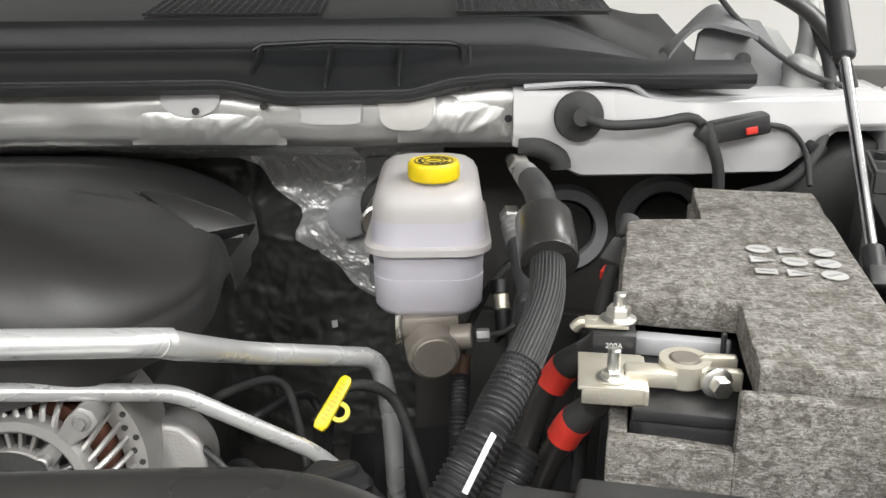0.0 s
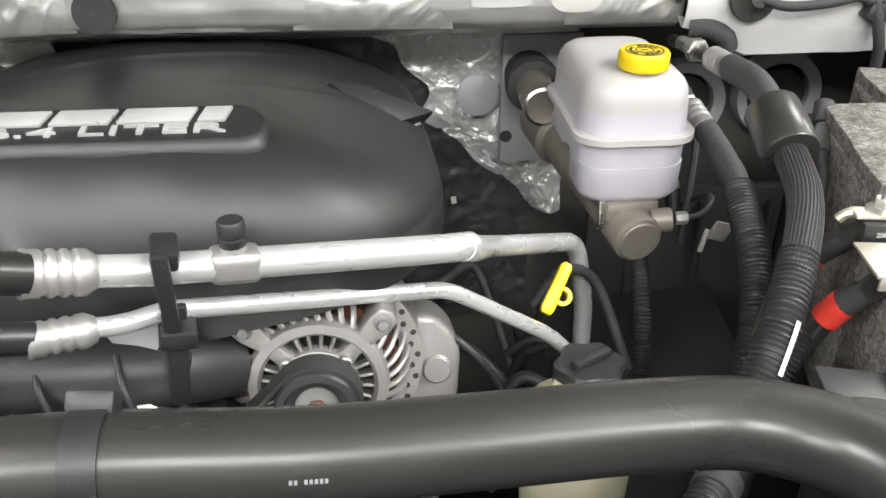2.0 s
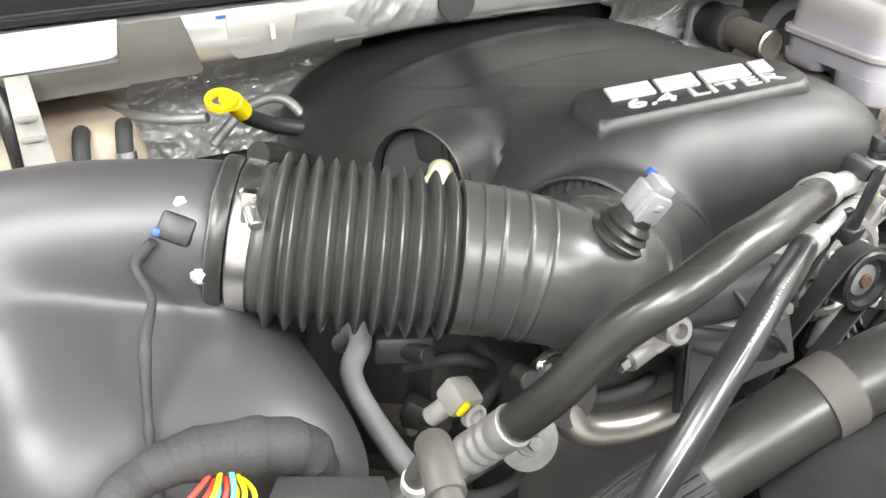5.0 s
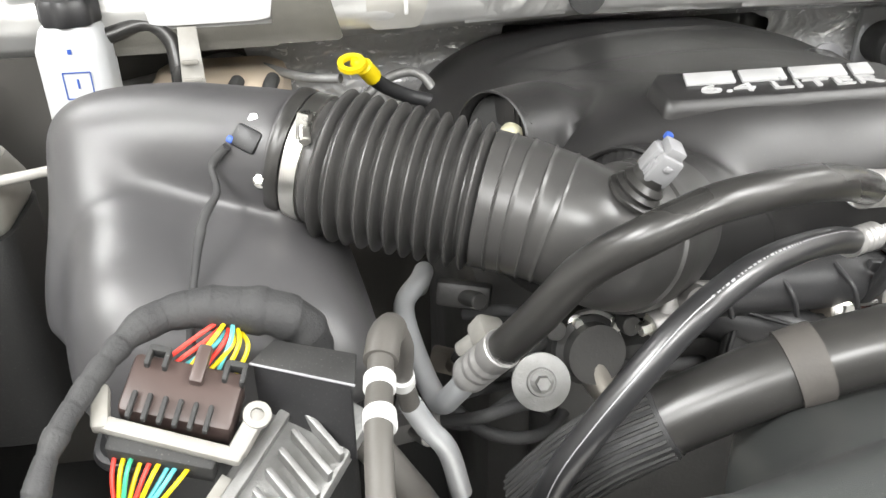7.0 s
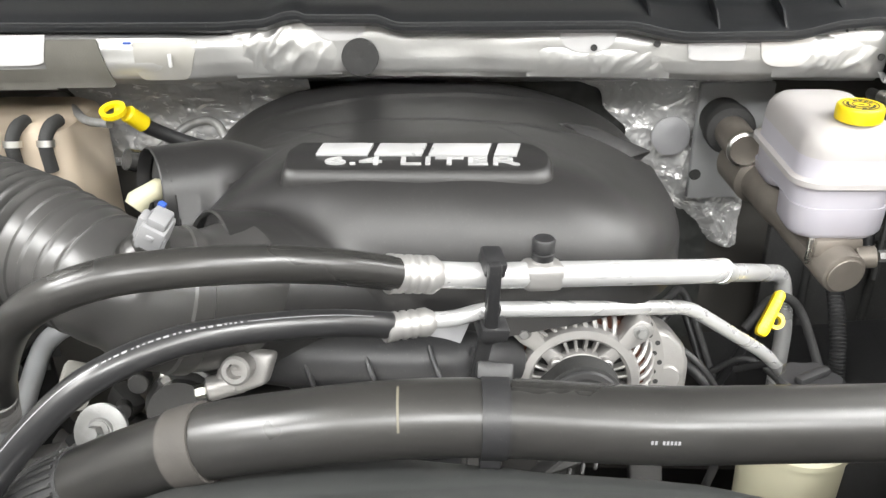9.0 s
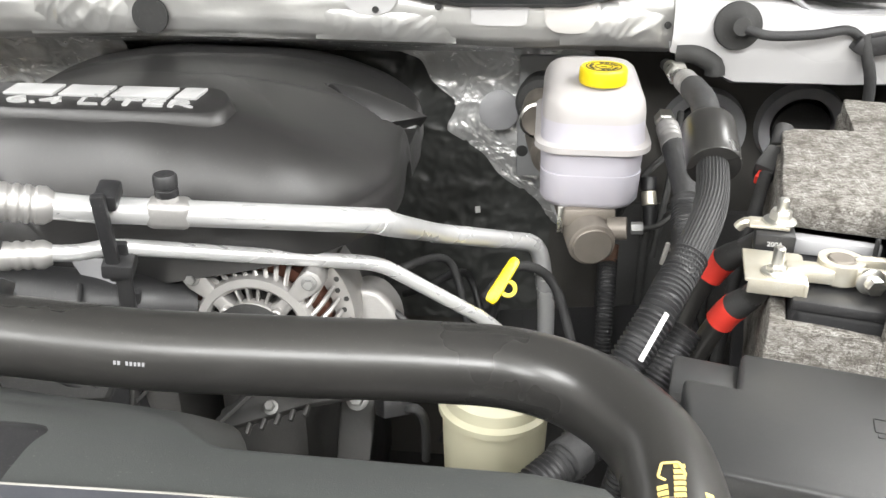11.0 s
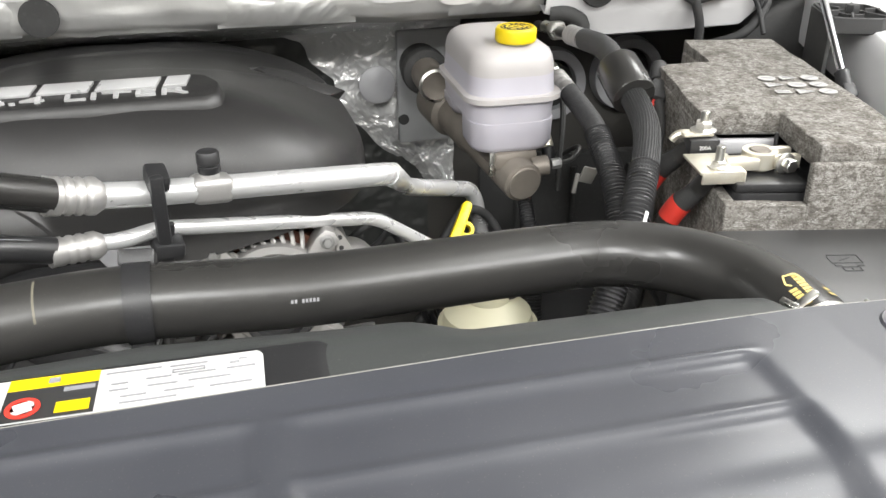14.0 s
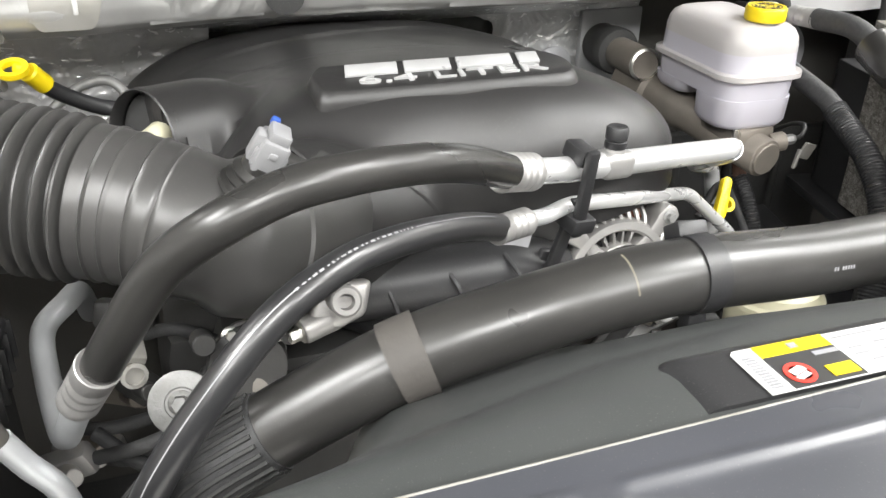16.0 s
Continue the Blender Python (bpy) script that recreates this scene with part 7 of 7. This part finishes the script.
lobed = [[(-1.110 + (r + 0.0016 * math.cos(8 * math.pi * k / 36)) * math.cos(math.pi * k / 36), 0.880 + (r + 0.0016 * math.cos(8 * math.pi * k / 36)) * math.sin(math.pi * k / 36), h) for k in range(72)] for r, h in ((0.029, 1.440), (0.030, 1.443), (0.030, 1.461), (0.027, 1.466), (0.020, 1.467))]
wc = part("cap", loft(lobed), BLACK, wb, "black lobed screw cap")
part("cap_print", moved(merge(box((0.020, 0.004, 0.0006), (0, 0.005, 0), None, 0), box((0.014, 0.004, 0.0006), (0.002, -0.003, 0), None, 0), box((0.006, 0.003, 0.0006), (-0.008, -0.009, 0), None, 0)), Matrix.Translation((-1.110, 0.880, 1.4678))), YELLOW, wc, "yellow printed bars")
part("blue_frame", moved(merge(box((0.028, 0.001, 0.0012), (0, 0, 0.014), None, 0), box((0.028, 0.001, 0.0012), (0, 0, -0.014), None, 0), box((0.0012, 0.001, 0.028), (0.0138, 0, 0), None, 0), box((0.0012, 0.001, 0.028), (-0.0138, 0, 0), None, 0), box((0.002, 0.001, 0.010), (0, 0, 0.002), None, 0), box((0.004, 0.001, 0.005), (-0.002, 0, 0.036), None, 0)), Matrix.Translation((-1.107, 0.8442, 1.382))), BLUE, wb, "blue printed frame")
wh = thing("bottle_hose", (-1.0, 0.9, 1.35), "black hose looping by the white bottle", "hose")
part("hose", sweep(spline([(-1.08, 0.89, 1.42), (-1.04, 0.90, 1.428), (-1.015, 0.895, 1.41), (-1.01, 0.88, 1.37), (-1.01, 0.88, 1.30)]), 0.009, 14), RUBBER, wh)
wbk = thing("tank_bracket", (-1.0, 0.88, 1.3), "pale moulded plastic bracket beside the bottle", "bracket")
part("bracket", merge(prism([(-0.012, -0.06), (0.018, -0.06), (0.010, 0.06), (-0.010, 0.06)], -0.003, 0.003, 0.001, on_surface((-0.995, 0.866, 1.370), (0.1, -0.9, 0.3), (1, 0, 0))), box((0.018, 0.006, 0.004), (-0.994, 0.862, 1.395), None, 0.001), box((0.02, 0.006, 0.004), (-0.993, 0.862, 1.375), None, 0.001)), OFFWHITE, wbk)
wt = thing("west_tank", (-1.16, 0.70, 1.1), "worn off-white plastic tank by the fender", "fluid bottle")
part("tank", loft([[(x, y, z) for x, y in rounded(-1.215 + i, -1.135 - i, 0.62 + i, 0.74 - i, 0.03, 0.03)] for z, i in ((1.318, 0.004), (1.325, 0.0), (1.345, 0.0), (1.37, 0.010), (1.38, 0.03))]), mat("worn_tank_plastic", (0.30, 0.29, 0.26), 0.5, second=(0.18, 0.17, 0.15), scale=60), wt)
# black block added so that the space below the tank stays dark
part("tray", loft([[(x, y, z) for x, y in rounded(-1.217, -1.133, 0.618, 0.742, 0.03, 0.03)] for z in (1.10, 1.319)]), MATTE, wt, "black block added below the tank")
part("filler_cap", lathe([(0.022, 1.379), (0.024, 1.381), (0.024, 1.394), (0.022, 1.396), (0, 1.396)], (-1.165, 0.68, 0), (0, 0, 1), 24), BLACK, wt)
part("print_bars", moved(merge(*[box((0.03, 0.001, 0.003), (0, 0, 0.006 * k), None, 0) for k in range(3)]), Matrix.Translation((-1.155, 0.6195, 1.327))), GREYPRINT, wt)
wr = thing("prop_rod", (-1.14, 0.6, 1.36), "thin pale rod behind the filter box", "rod")
part("rod", rod((-1.22, 0.60, 1.372), (-1.08, 0.62, 1.385), 0.0045, 12), OFFWHITE, wr)

# fitting in the cover's port
wf = thing("vent_elbow", (-0.70, 0.61, 1.34), "cream plastic vent elbow in the cover's port", "fitting")
part("elbow", sweep(spline([(-0.710, 0.618, 1.372), (-0.702, 0.626, 1.380), (-0.692, 0.637, 1.381), (-0.680, 0.652, 1.376)]), lambda s, m: 0.0090 + 0.0022 * (0.1 < s < 0.25 or 0.5 < s < 0.62), 20), CREAM, wf)

# ---- front west: engine controller, plug, loom, tubes ----
ecu = thing("engine_controller", (-0.905, 0.33, 1.25), "finned cast aluminium engine controller on its bracket", "controller")
em2 = on_surface((-0.903, 0.337, 1.300), (0.10, -0.40, 0.90), (0.50, 0.86, 0.05))
part("housing", moved(box((0.150, 0.060, 0.022), (-0.012, -0.006, -0.012), None, 0.004), em2), GREYCAST, ecu)
for k in range(9):
    part("fin", moved(box((0.0045, 0.038, 0.014), (-0.072 + 0.0145 * k, -0.016, 0.004), turn(0, 0, -22), 0.0015), em2), GREYCAST, ecu)
part("rail", moved(box((0.146, 0.008, 0.008), (-0.012, 0.013, 0.002), None, 0.002), em2), GREYCAST, ecu)
part("label", moved(box((0.050, 0.007, 0.0008), (-0.045, 0.0215, 0.0005), None, 0), em2), OFFWHITE, ecu)
part("lug", moved(lathe([(0.010, -0.02), (0.010, 0.008), (0.005, 0.008), (0.005, 0.003)], (0.062, 0.012, 0), (0, 0, 1), 20), em2), GREYCAST, ecu)
plug = thing("controller_plug", (-0.955, 0.355, 1.30), "brown wiring plug with a white lever and coloured wires", "connector")
pm2 = on_surface((-0.9545, 0.358, 1.344), (0.14, -0.50, 0.85), (0.93, -0.14, -0.28)) @ Matrix.Scale(1.06, 4)
part("body", moved(box((0.064, 0.036, 0.034), (0, 0.002, -0.012), None, 0.004), pm2), BROWNPL, plug)
for k in range(6):
    part("ridge", moved(box((0.0028, 0.016, 0.006), (-0.024 + 0.0085 * k, -0.012, 0.006), None, 0.001), pm2), MATTE, plug)
lever = part("lever", moved(merge(box((0.084, 0.009, 0.010), (0, -0.026, 0.001), turn(0, 0, -3), 0.003), box((0.010, 0.026, 0.012), (-0.040, -0.016, 0.001), turn(0, 0, 18), 0.003), box((0.011, 0.030, 0.012), (0.041, -0.014, 0.001), turn(0, 0, -14), 0.004)), pm2), OFFWHITE, plug, "worn white lever")
part("lever_pivot", moved(lathe([(0.008, 0), (0.008, 0.004), (0.004, 0.004), (0.004, 0.001), (0, 0.001)], (0.044, -0.004, 0.004), (0, 0, 1), 20), pm2), OFFWHITE, lever)
LB = Vector((-0.926, 0.401, 1.370))
for k, (x, m_) in enumerate(((-0.020, RED), (-0.012, RED), (-0.008, TEAL), (-0.002, YELLOW), (0.004, RED), (0.009, YELLOW), (0.014, TEAL), (0.019, YELLOW), (0.024, YELLOW))):
    a = pm2 @ Vector((x, 0.017, -0.006 + 0.004 * (k % 2)))
    c = LB + Vector((0.006 * (k / 8 - 0.5) * 2, -0.004, -0.004 * (k % 3)))
    b = a * 0.45 + c * 0.55 + Vector((0.002 * (k % 3) + 0.004, -0.003, 0.005))
    part("wire", sweep(spline([a, b, c], 0.003), 0.0015, 8), m_, plug)
for k, (x, m_) in enumerate(((-0.028, RED), (-0.022, YELLOW), (-0.017, GREEN), (-0.012, YELLOW), (-0.006, RED), (0.0, YELLOW), (0.005, TEAL), (0.010, TEAL), (0.018, YELLOW))):
    a, b, c = pm2 @ Vector((x, -0.022, -0.014)), pm2 @ Vector((x * 0.8 - 0.004, -0.044, -0.016 + 0.003 * (k % 3))), pm2 @ Vector((x * 0.3 - 0.010, -0.066, -0.028))
    part("wire", sweep(spline([a, b, c], 0.003), 0.0015, 8), m_, plug)
part("wire_sleeve", sweep(spline([pm2 @ Vector((-0.009, -0.060, -0.025)), pm2 @ Vector((-0.014, -0.080, -0.034)), pm2 @ Vector((-0.02, -0.12, -0.05))]), 0.009, 12), TAPE, plug)
for x in (-0.018, 0.026):
    part("latch", moved(merge(box((0.012, 0.004, 0.010), (x, 0.022, 0.006), None, 0.001), box((0.003, 0.012, 0.010), (x - 0.005, 0.017, 0.006), None, 0.001), box((0.003, 0.012, 0.010), (x + 0.005, 0.017, 0.006), None, 0.001)), pm2), MATTE, plug)
part("key", moved(box((0.008, 0.024, 0.008), (0.006, 0.018, 0.008), None, 0.002), pm2), BROWNPL, plug)
part("seal_block", moved(box((0.060, 0.014, 0.026), (-0.002, -0.030, -0.014), None, 0.002), pm2), MATTE, plug)
loom = thing("engine_loom", (-0.95, 0.37, 1.2), "thick black cloth-taped wiring loom arching over the plug", "wiring loom")
part("loom", sweep(spline([(-1.035, 0.27, 1.30), (-1.022, 0.310, 1.345), (-1.006, 0.348, 1.362), (-0.986, 0.386, 1.371), (-0.968, 0.402, 1.374), (-0.945, 0.408, 1.374), (-0.915, 0.406, 1.371), (-0.894, 0.404, 1.366), (-0.880, 0.408, 1.350), (-0.876, 0.415, 1.31)], 0.0012), lambda s, m: 0.0066 + 0.0082 * max(0, min(1, (s - 0.42) / 0.28)) + 0.0007 * ((m * 62) % 1.0) + 0.0022 * noise.noise((m * 70, 0, 0)), 26), TAPE, loom)
part("branch", sweep(spline([(-0.918, 0.410, 1.374), (-0.922, 0.405, 1.376), (-0.926, 0.399, 1.371)]), 0.0085, 14), TAPE, loom)
bk = thing("controller_bracket", (-0.88, 0.37, 1.25), "black steel bracket plate over the controller", "bracket")
BP = [(-0.914, 0.374), (-0.851, 0.342), (-0.848, 0.372), (-0.900, 0.396)]
part("plate", prism(BP, 1.3505, 1.353, 0.0008), MATTE, bk)
part("plate_edge", sweep([(x, y, 1.3518) for x, y in BP[:2]], 0.0009, 8), GREYPRINT, bk, "pale worn plate edge")
part("leg", box((0.066, 0.003, 0.06), (-0.8825, 0.3605, 1.320), turn(0, 0, -27), 0.001), BLACK, bk)
hh = thing("heater_hoses", (-0.83, 0.32, 1.2), "grey black elbow hose with white bands", "hose")
part("hose", sweep(spline([(-0.845, 0.215, 1.36), (-0.842, 0.262, 1.381), (-0.838, 0.30, 1.384), (-0.833, 0.335, 1.388), (-0.826, 0.356, 1.380), (-0.819, 0.375, 1.352), (-0.818, 0.40, 1.310), (-0.812, 0.415, 1.270)]), lambda s, m: 0.0075 + 0.0004 * noise.noise((m * 60, 3, 0)), 18), WORNHOSE, hh)
part("elbow_cover", sweep(spline([(-0.836, 0.318, 1.386), (-0.832, 0.336, 1.389), (-0.827, 0.354, 1.382)]), 0.0100, 18), WORNHOSE, hh)
for a, b in (((-0.8385, 0.296, 1.3836), (-0.8375, 0.306, 1.3846)), ((-0.8405, 0.268, 1.3815), (-0.8400, 0.280, 1.3825)), ((-0.8185, 0.398, 1.312), (-0.8175, 0.404, 1.300))):
    part("band", rod(a, b, 0.0090, 24, 0.001), PAPER, hh, "white tape band")
part("lower_pipe", sweep(spline([(-0.812, 0.415, 1.272), (-0.800, 0.418, 1.245), (-0.785, 0.416, 1.222), (-0.775, 0.412, 1.18)]), 0.0085, 14), bpy.data.materials["grey_dull_pipe"], hh, "grey metal pipe")
lh = thing("lower_hose", (-0.86, 0.42, 1.2), "thick matte black hose running down below the bracket plate", "hose")
part("hose", sweep(spline([(-0.893, 0.432, 1.305), (-0.873, 0.422, 1.280), (-0.832, 0.402, 1.230), (-0.79, 0.385, 1.16), (-0.765, 0.38, 1.08)]), lambda s, m: 0.0132 + 0.0005 * noise.noise((m * 40, 0, 1)), 22), WORNHOSE, lh)

# ---- engine front: pulleys, castings, small parts in the gap ----
disc = thing("idler_bolt", (-0.703, 0.458, 1.24), "zinc disc washer with a hexagon bolt", "bolt")
part("disc", lathe([(0.021, -0.006), (0.0235, -0.004), (0.0235, 0.0), (0.021, 0.001), (0.012, 0.001), (0.011, 0.003), (0, 0.003)], (-0.703, 0.458, 1.243), (-0.1, -0.85, 0.5), 40), GREYCAST, disc)
bolt("hexagon", (-0.703, 0.4565, 1.2445), (-0.1, -0.85, 0.5), 0.0062, 0.013, GREYCAST, disc)
elb = thing("coolant_elbow", (-0.63, 0.47, 1.1), "dull metal coolant elbow leaving the thermostat housing", "coolant pipe")
part("housing", merge(lathe([(0.029, 0), (0.031, 0.004), (0.031, 0.014), (0.026, 0.018), (0.026, 0.03)], (-0.652, 0.515, 1.232), (0.15, -0.9, 0.3), 30), *[rod((-0.652 + 0.042 * c, 0.512, 1.232 + 0.042 * s), (-0.650 + 0.042 * c, 0.495, 1.236 + 0.042 * s), 0.009, 14) for c, s in ((0.8, 0.6), (-0.75, 0.66))]), DARK, elb)
fl_m = on_surface((-0.650, 0.508, 1.238), (0.15, -0.9, 0.35), (1, 0, 0.1))
part("flange", prism([(-0.030, 0.004), (-0.022, 0.020), (-0.004, 0.030), (0.014, 0.030), (0.028, 0.018), (0.032, 0.0), (0.024, -0.020), (0.0, -0.028), (-0.022, -0.020)], -0.004, 0.004, 0.002, fl_m), GREYCAST, elb, "cast flange")
for fx, fy in ((-0.010, 0.022), (0.024, 0.012)):
    bolt("flange_bolt", fl_m @ Vector((fx, fy, 0.004)), (0.15, -0.9, 0.35), 0.0048, 0.008, STEEL, elb)
part("elbow", sweep(spline([(-0.650, 0.510, 1.245), (-0.647, 0.494, 1.222), (-0.630, 0.489, 1.198), (-0.576, 0.490, 1.181), (-0.514, 0.491, 1.188), (-0.470, 0.502, 1.202), (-0.440, 0.535, 1.206)]), 0.0142, 24), mat("brushed_coolant_tube", (0.33, 0.31, 0.28), 0.36, 0.7, second=(0.25, 0.235, 0.21), scale=90, bump=0.15, bump_scale=500), elb, "smooth bent metal tube")
cst = thing("engine_casting", (-0.58, 0.47, 1.27), "cast aluminium lug with a bolted bracket", "casting")
part("lug", prism([(-0.028, -0.014), (-0.006, -0.020), (0.016, -0.012), (0.024, 0.014), (-0.004, 0.016), (-0.022, 0.006)], -0.018, 0.0, 0.005, on_surface((-0.580, 0.470, 1.298), (-0.05, -0.9, 0.4), (1, 0, 0)), 3), CAST, cst)
part("boss", lathe([(0.0105, 0), (0.0118, 0.003), (0.0118, 0.020), (0.010, 0.022), (0.0062, 0.022), (0.0062, 0.012), (0, 0.012)], (-0.582, 0.470, 1.303), (0.0, -0.9, 0.35), 24), CAST, cst, "hollow cast boss")
part("stub", rod((-0.585, 0.476, 1.284), (-0.612, 0.470, 1.279), 0.0105, 16), CAST, cst)
bolt("bolt", (-0.611, 0.470, 1.279), (-0.9, -0.3, -0.05), 0.006, 0.012, STEEL, cst)
for bx, by, bz in ((-0.422, 0.500, 1.251), (-0.461, 0.500, 1.224)):
    mb = thing("manifold_bolt", (bx, by + 0.012, bz - 0.008), "zinc flange bolt in a cast boss below the manifold", "bolt", "manifold bolts")
    part("boss", lathe([(0.0125, -0.034), (0.0115, -0.006), (0.0105, -0.004), (0, -0.004)], (bx, by, bz), (0.05, -0.85, 0.5), 24), CASTDARK, mb)
    part("flange", lathe([(0.0098, -0.004), (0.0098, -0.002), (0.0075, 0.0), (0, 0.0)], (bx, by, bz), (0.05, -0.85, 0.5), 24), STEEL, mb)
    bolt("hexagon", (bx, by, bz), (0.05, -0.85, 0.5), 0.0066, 0.010, STEEL, mb)
mnf = thing("intake_manifold", (-0.48, 0.54, 1.15), "black plastic intake manifold runners below the cover", "manifold")
part("runner", sweep(spline([(-0.64, 0.55, 1.27), (-0.56, 0.525, 1.275), (-0.48, 0.520, 1.276), (-0.41, 0.530, 1.268), (-0.37, 0.56, 1.25)]), 0.027, 24), BLACK, mnf)
for k_ in range(4):
    part("runner_rib", sweep(spline([(-0.60 + 0.055 * k_, 0.530 - 0.010 * min(k_, 2), 1.296), (-0.592 + 0.055 * k_, 0.505 - 0.008 * min(k_, 2), 1.283), (-0.585 + 0.055 * k_, 0.498 - 0.006 * min(k_, 2), 1.262)]), 0.0024, 8), BLACK, mnf)
pan_m = on_surface((-0.475, 0.497, 1.225), (0, -0.75, 0.65), (1, 0, 0.05))
part("runner", sweep(spline([(-0.56, 0.56, 1.245), (-0.50, 0.518, 1.236), (-0.45, 0.505, 1.222), (-0.43, 0.51, 1.19), (-0.425, 0.53, 1.14)]), 0.024, 22), BLACK, mnf)
part("runner_seam", sweep(spline([(-0.535, 0.515, 1.262), (-0.49, 0.490, 1.256), (-0.445, 0.480, 1.240), (-0.415, 0.485, 1.205)]), 0.0022, 8), BLACK, mnf)
part("pan", prism([(-0.075, -0.035), (0.060, -0.030), (0.075, 0.020), (-0.045, 0.026)], -0.01, 0.004, 0.004, pan_m), MATTE, mnf)
part("pan_ridge", moved(sweep(cornered([(-0.068, -0.028, 0.005), (-0.042, 0.020, 0.005), (0.066, 0.014, 0.005)], 0.01), 0.0028, 8), pan_m), BLACK, mnf)
cam_s = thing("cam_sensor", (-0.741, 0.499, 1.24), "pale connector with a yellow lock on the engine front", "connector")
part("plug", merge(box((0.026, 0.026, 0.022), (-0.738, 0.504, 1.262), turn(20, 25, 15), 0.005), rod((-0.744, 0.508, 1.255), (-0.758, 0.516, 1.238), 0.008, 14), lathe([(0.010, 0), (0.010, 0.006), (0.007, 0.007), (0.007, 0.003), (0, 0.003)], (-0.734, 0.492, 1.252), (0.2, -0.9, 0.2), 16)), OFFWHITE, cam_s)
part("lock", box((0.006, 0.005, 0.014), (-0.743, 0.487, 1.265), turn(20, 25, 15), 0.002), YELLOW, cam_s, "yellow lock tab")
rnd = random.Random(4)
for k in range(16):
    x, y, z = -0.82 + 0.20 * rnd.random(), 0.52 + 0.10 * rnd.random(), 1.12 + 0.14 * rnd.random()
    if k % 2:
        b_ = thing("engine_bracket", (x, y, z), "dusty cast bracket in the shade below the intake hose", "bracket")
        part("bracket", merge(box((0.03 + 0.03 * rnd.random(), 0.02, 0.025), (x, y, z), turn(rnd.uniform(-30, 30), rnd.uniform(-40, 40), rnd.uniform(-40, 40)), 0.005), rod((x, y - 0.005, z), (x + 0.01, y - 0.03, z + 0.01), 0.008, 12)), (CASTDARK, DARK, CAST)[k % 3], b_)
    else:
        w_ = thing("engine_wire", (x, y, z), "black taped wire on the engine front", "wire")
        part("wire", sweep(spline([(x, y, z), (x + 0.04, y - 0.03, z + 0.03 * rnd.uniform(-1, 1)), (x + 0.09, y - 0.02, z + 0.04 * rnd.uniform(-1, 1)), (x + 0.13, y + 0.02, z - 0.03)]), 0.006, 10), TAPE, w_)
for k in range(8):
    x, y, z = -0.24 + 0.13 * rnd.random(), 0.60 + 0.22 * rnd.random(), 1.13 + 0.08 * rnd.random()
    w_ = thing("engine_wire", (x, y, z), "black taped wire beside the engine", "wire")
    part("wire", sweep(spline([(x, y, z), (x + 0.03, y + 0.04 * rnd.uniform(-1, 1), z + 0.03), (x + 0.07, y + 0.06 * rnd.uniform(-1, 1), z), (x + 0.10, y, z - 0.08)]), 0.003 + 0.003 * rnd.random(), 10), TAPE if k % 2 else BLACK, w_)
tray2 = thing("splash_panel", (0.0, 0.75, 1.0), "grey black plastic panel below the brake cylinder", "panel")
part("panel", box((0.24, 0.30, 0.01), (0.02, 0.72, 1.06), turn(12, -6, 0), 0.003), BLACK, tray2)
for k in range(4):
    part("stiffener", box((0.005, 0.28, 0.008), (-0.07 + 0.06 * k, 0.72, 1.058 + 0.0063 * (k - 1)), turn(12, -6, 0), 0.002), BLACK, tray2)
slat = thing("wheelhouse_panel", (0.06, 0.9, 1.0), "dark steel wheelhouse panel behind the battery", "panel")
part("panel", box((0.34, 0.02, 0.26), (0.20, 1.03, 1.03), turn(0, 0, -6), 0.004), MATTE, slat)
for k in range(3):
    part("bead", rod((0.09 + 0.09 * k, 1.028 - 0.0095 * k, 0.92), (0.09 + 0.09 * k, 1.028 - 0.0095 * k, 1.14), 0.006, 10), MATTE, slat)

# ---- alternator bracket low behind the radiator hose ----
acc = thing("alternator_bracket", (-0.25, 0.56, 1.06), "dull cast alternator bracket with bolts behind the radiator hose", "bracket")
web_m = on_surface((-0.262, 0.545, 1.176), (0.0, -0.62, 0.78), (1, 0.10, 0.08))
# web, teeth and leg are darkened by colour for the shade here
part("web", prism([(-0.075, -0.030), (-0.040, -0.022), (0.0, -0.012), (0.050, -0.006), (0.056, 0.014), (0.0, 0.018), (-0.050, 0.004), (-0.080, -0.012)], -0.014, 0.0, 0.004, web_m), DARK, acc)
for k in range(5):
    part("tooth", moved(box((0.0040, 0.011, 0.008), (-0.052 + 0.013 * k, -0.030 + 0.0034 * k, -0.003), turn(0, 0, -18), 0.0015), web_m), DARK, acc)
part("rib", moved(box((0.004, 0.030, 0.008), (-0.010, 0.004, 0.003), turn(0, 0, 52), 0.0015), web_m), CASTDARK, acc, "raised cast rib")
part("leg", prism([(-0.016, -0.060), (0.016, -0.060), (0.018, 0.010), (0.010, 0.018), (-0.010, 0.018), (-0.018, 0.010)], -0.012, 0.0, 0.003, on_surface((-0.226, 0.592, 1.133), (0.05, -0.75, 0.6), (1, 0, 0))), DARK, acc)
bolt("bracket_bolt", (-0.250, 0.536, 1.187), (0, -0.62, 0.78), 0.0062, 0.010, GREYCAST, acc)
bolt("bracket_bolt", (-0.226, 0.590, 1.138), (0.05, -0.75, 0.6), 0.0075, 0.012, GREYCAST, acc)
bolt("bracket_bolt", (-0.292, 0.532, 1.166), (0, -0.62, 0.78), 0.0046, 0.008, GREYCAST, acc)
part("sensor_plug", moved(box((0.030, 0.022, 0.020), (-0.188, 0.572, 1.148), turn(-20, 10, 35), 0.003), Matrix()), BLACK, acc, "black plastic sensor plug")
part("arm", sweep(spline([(-0.175, 0.57, 1.145), (-0.165, 0.565, 1.150), (-0.158, 0.572, 1.13), (-0.16, 0.59, 1.07)]), 0.0045, 10), TAPE, acc, "black taped wire")
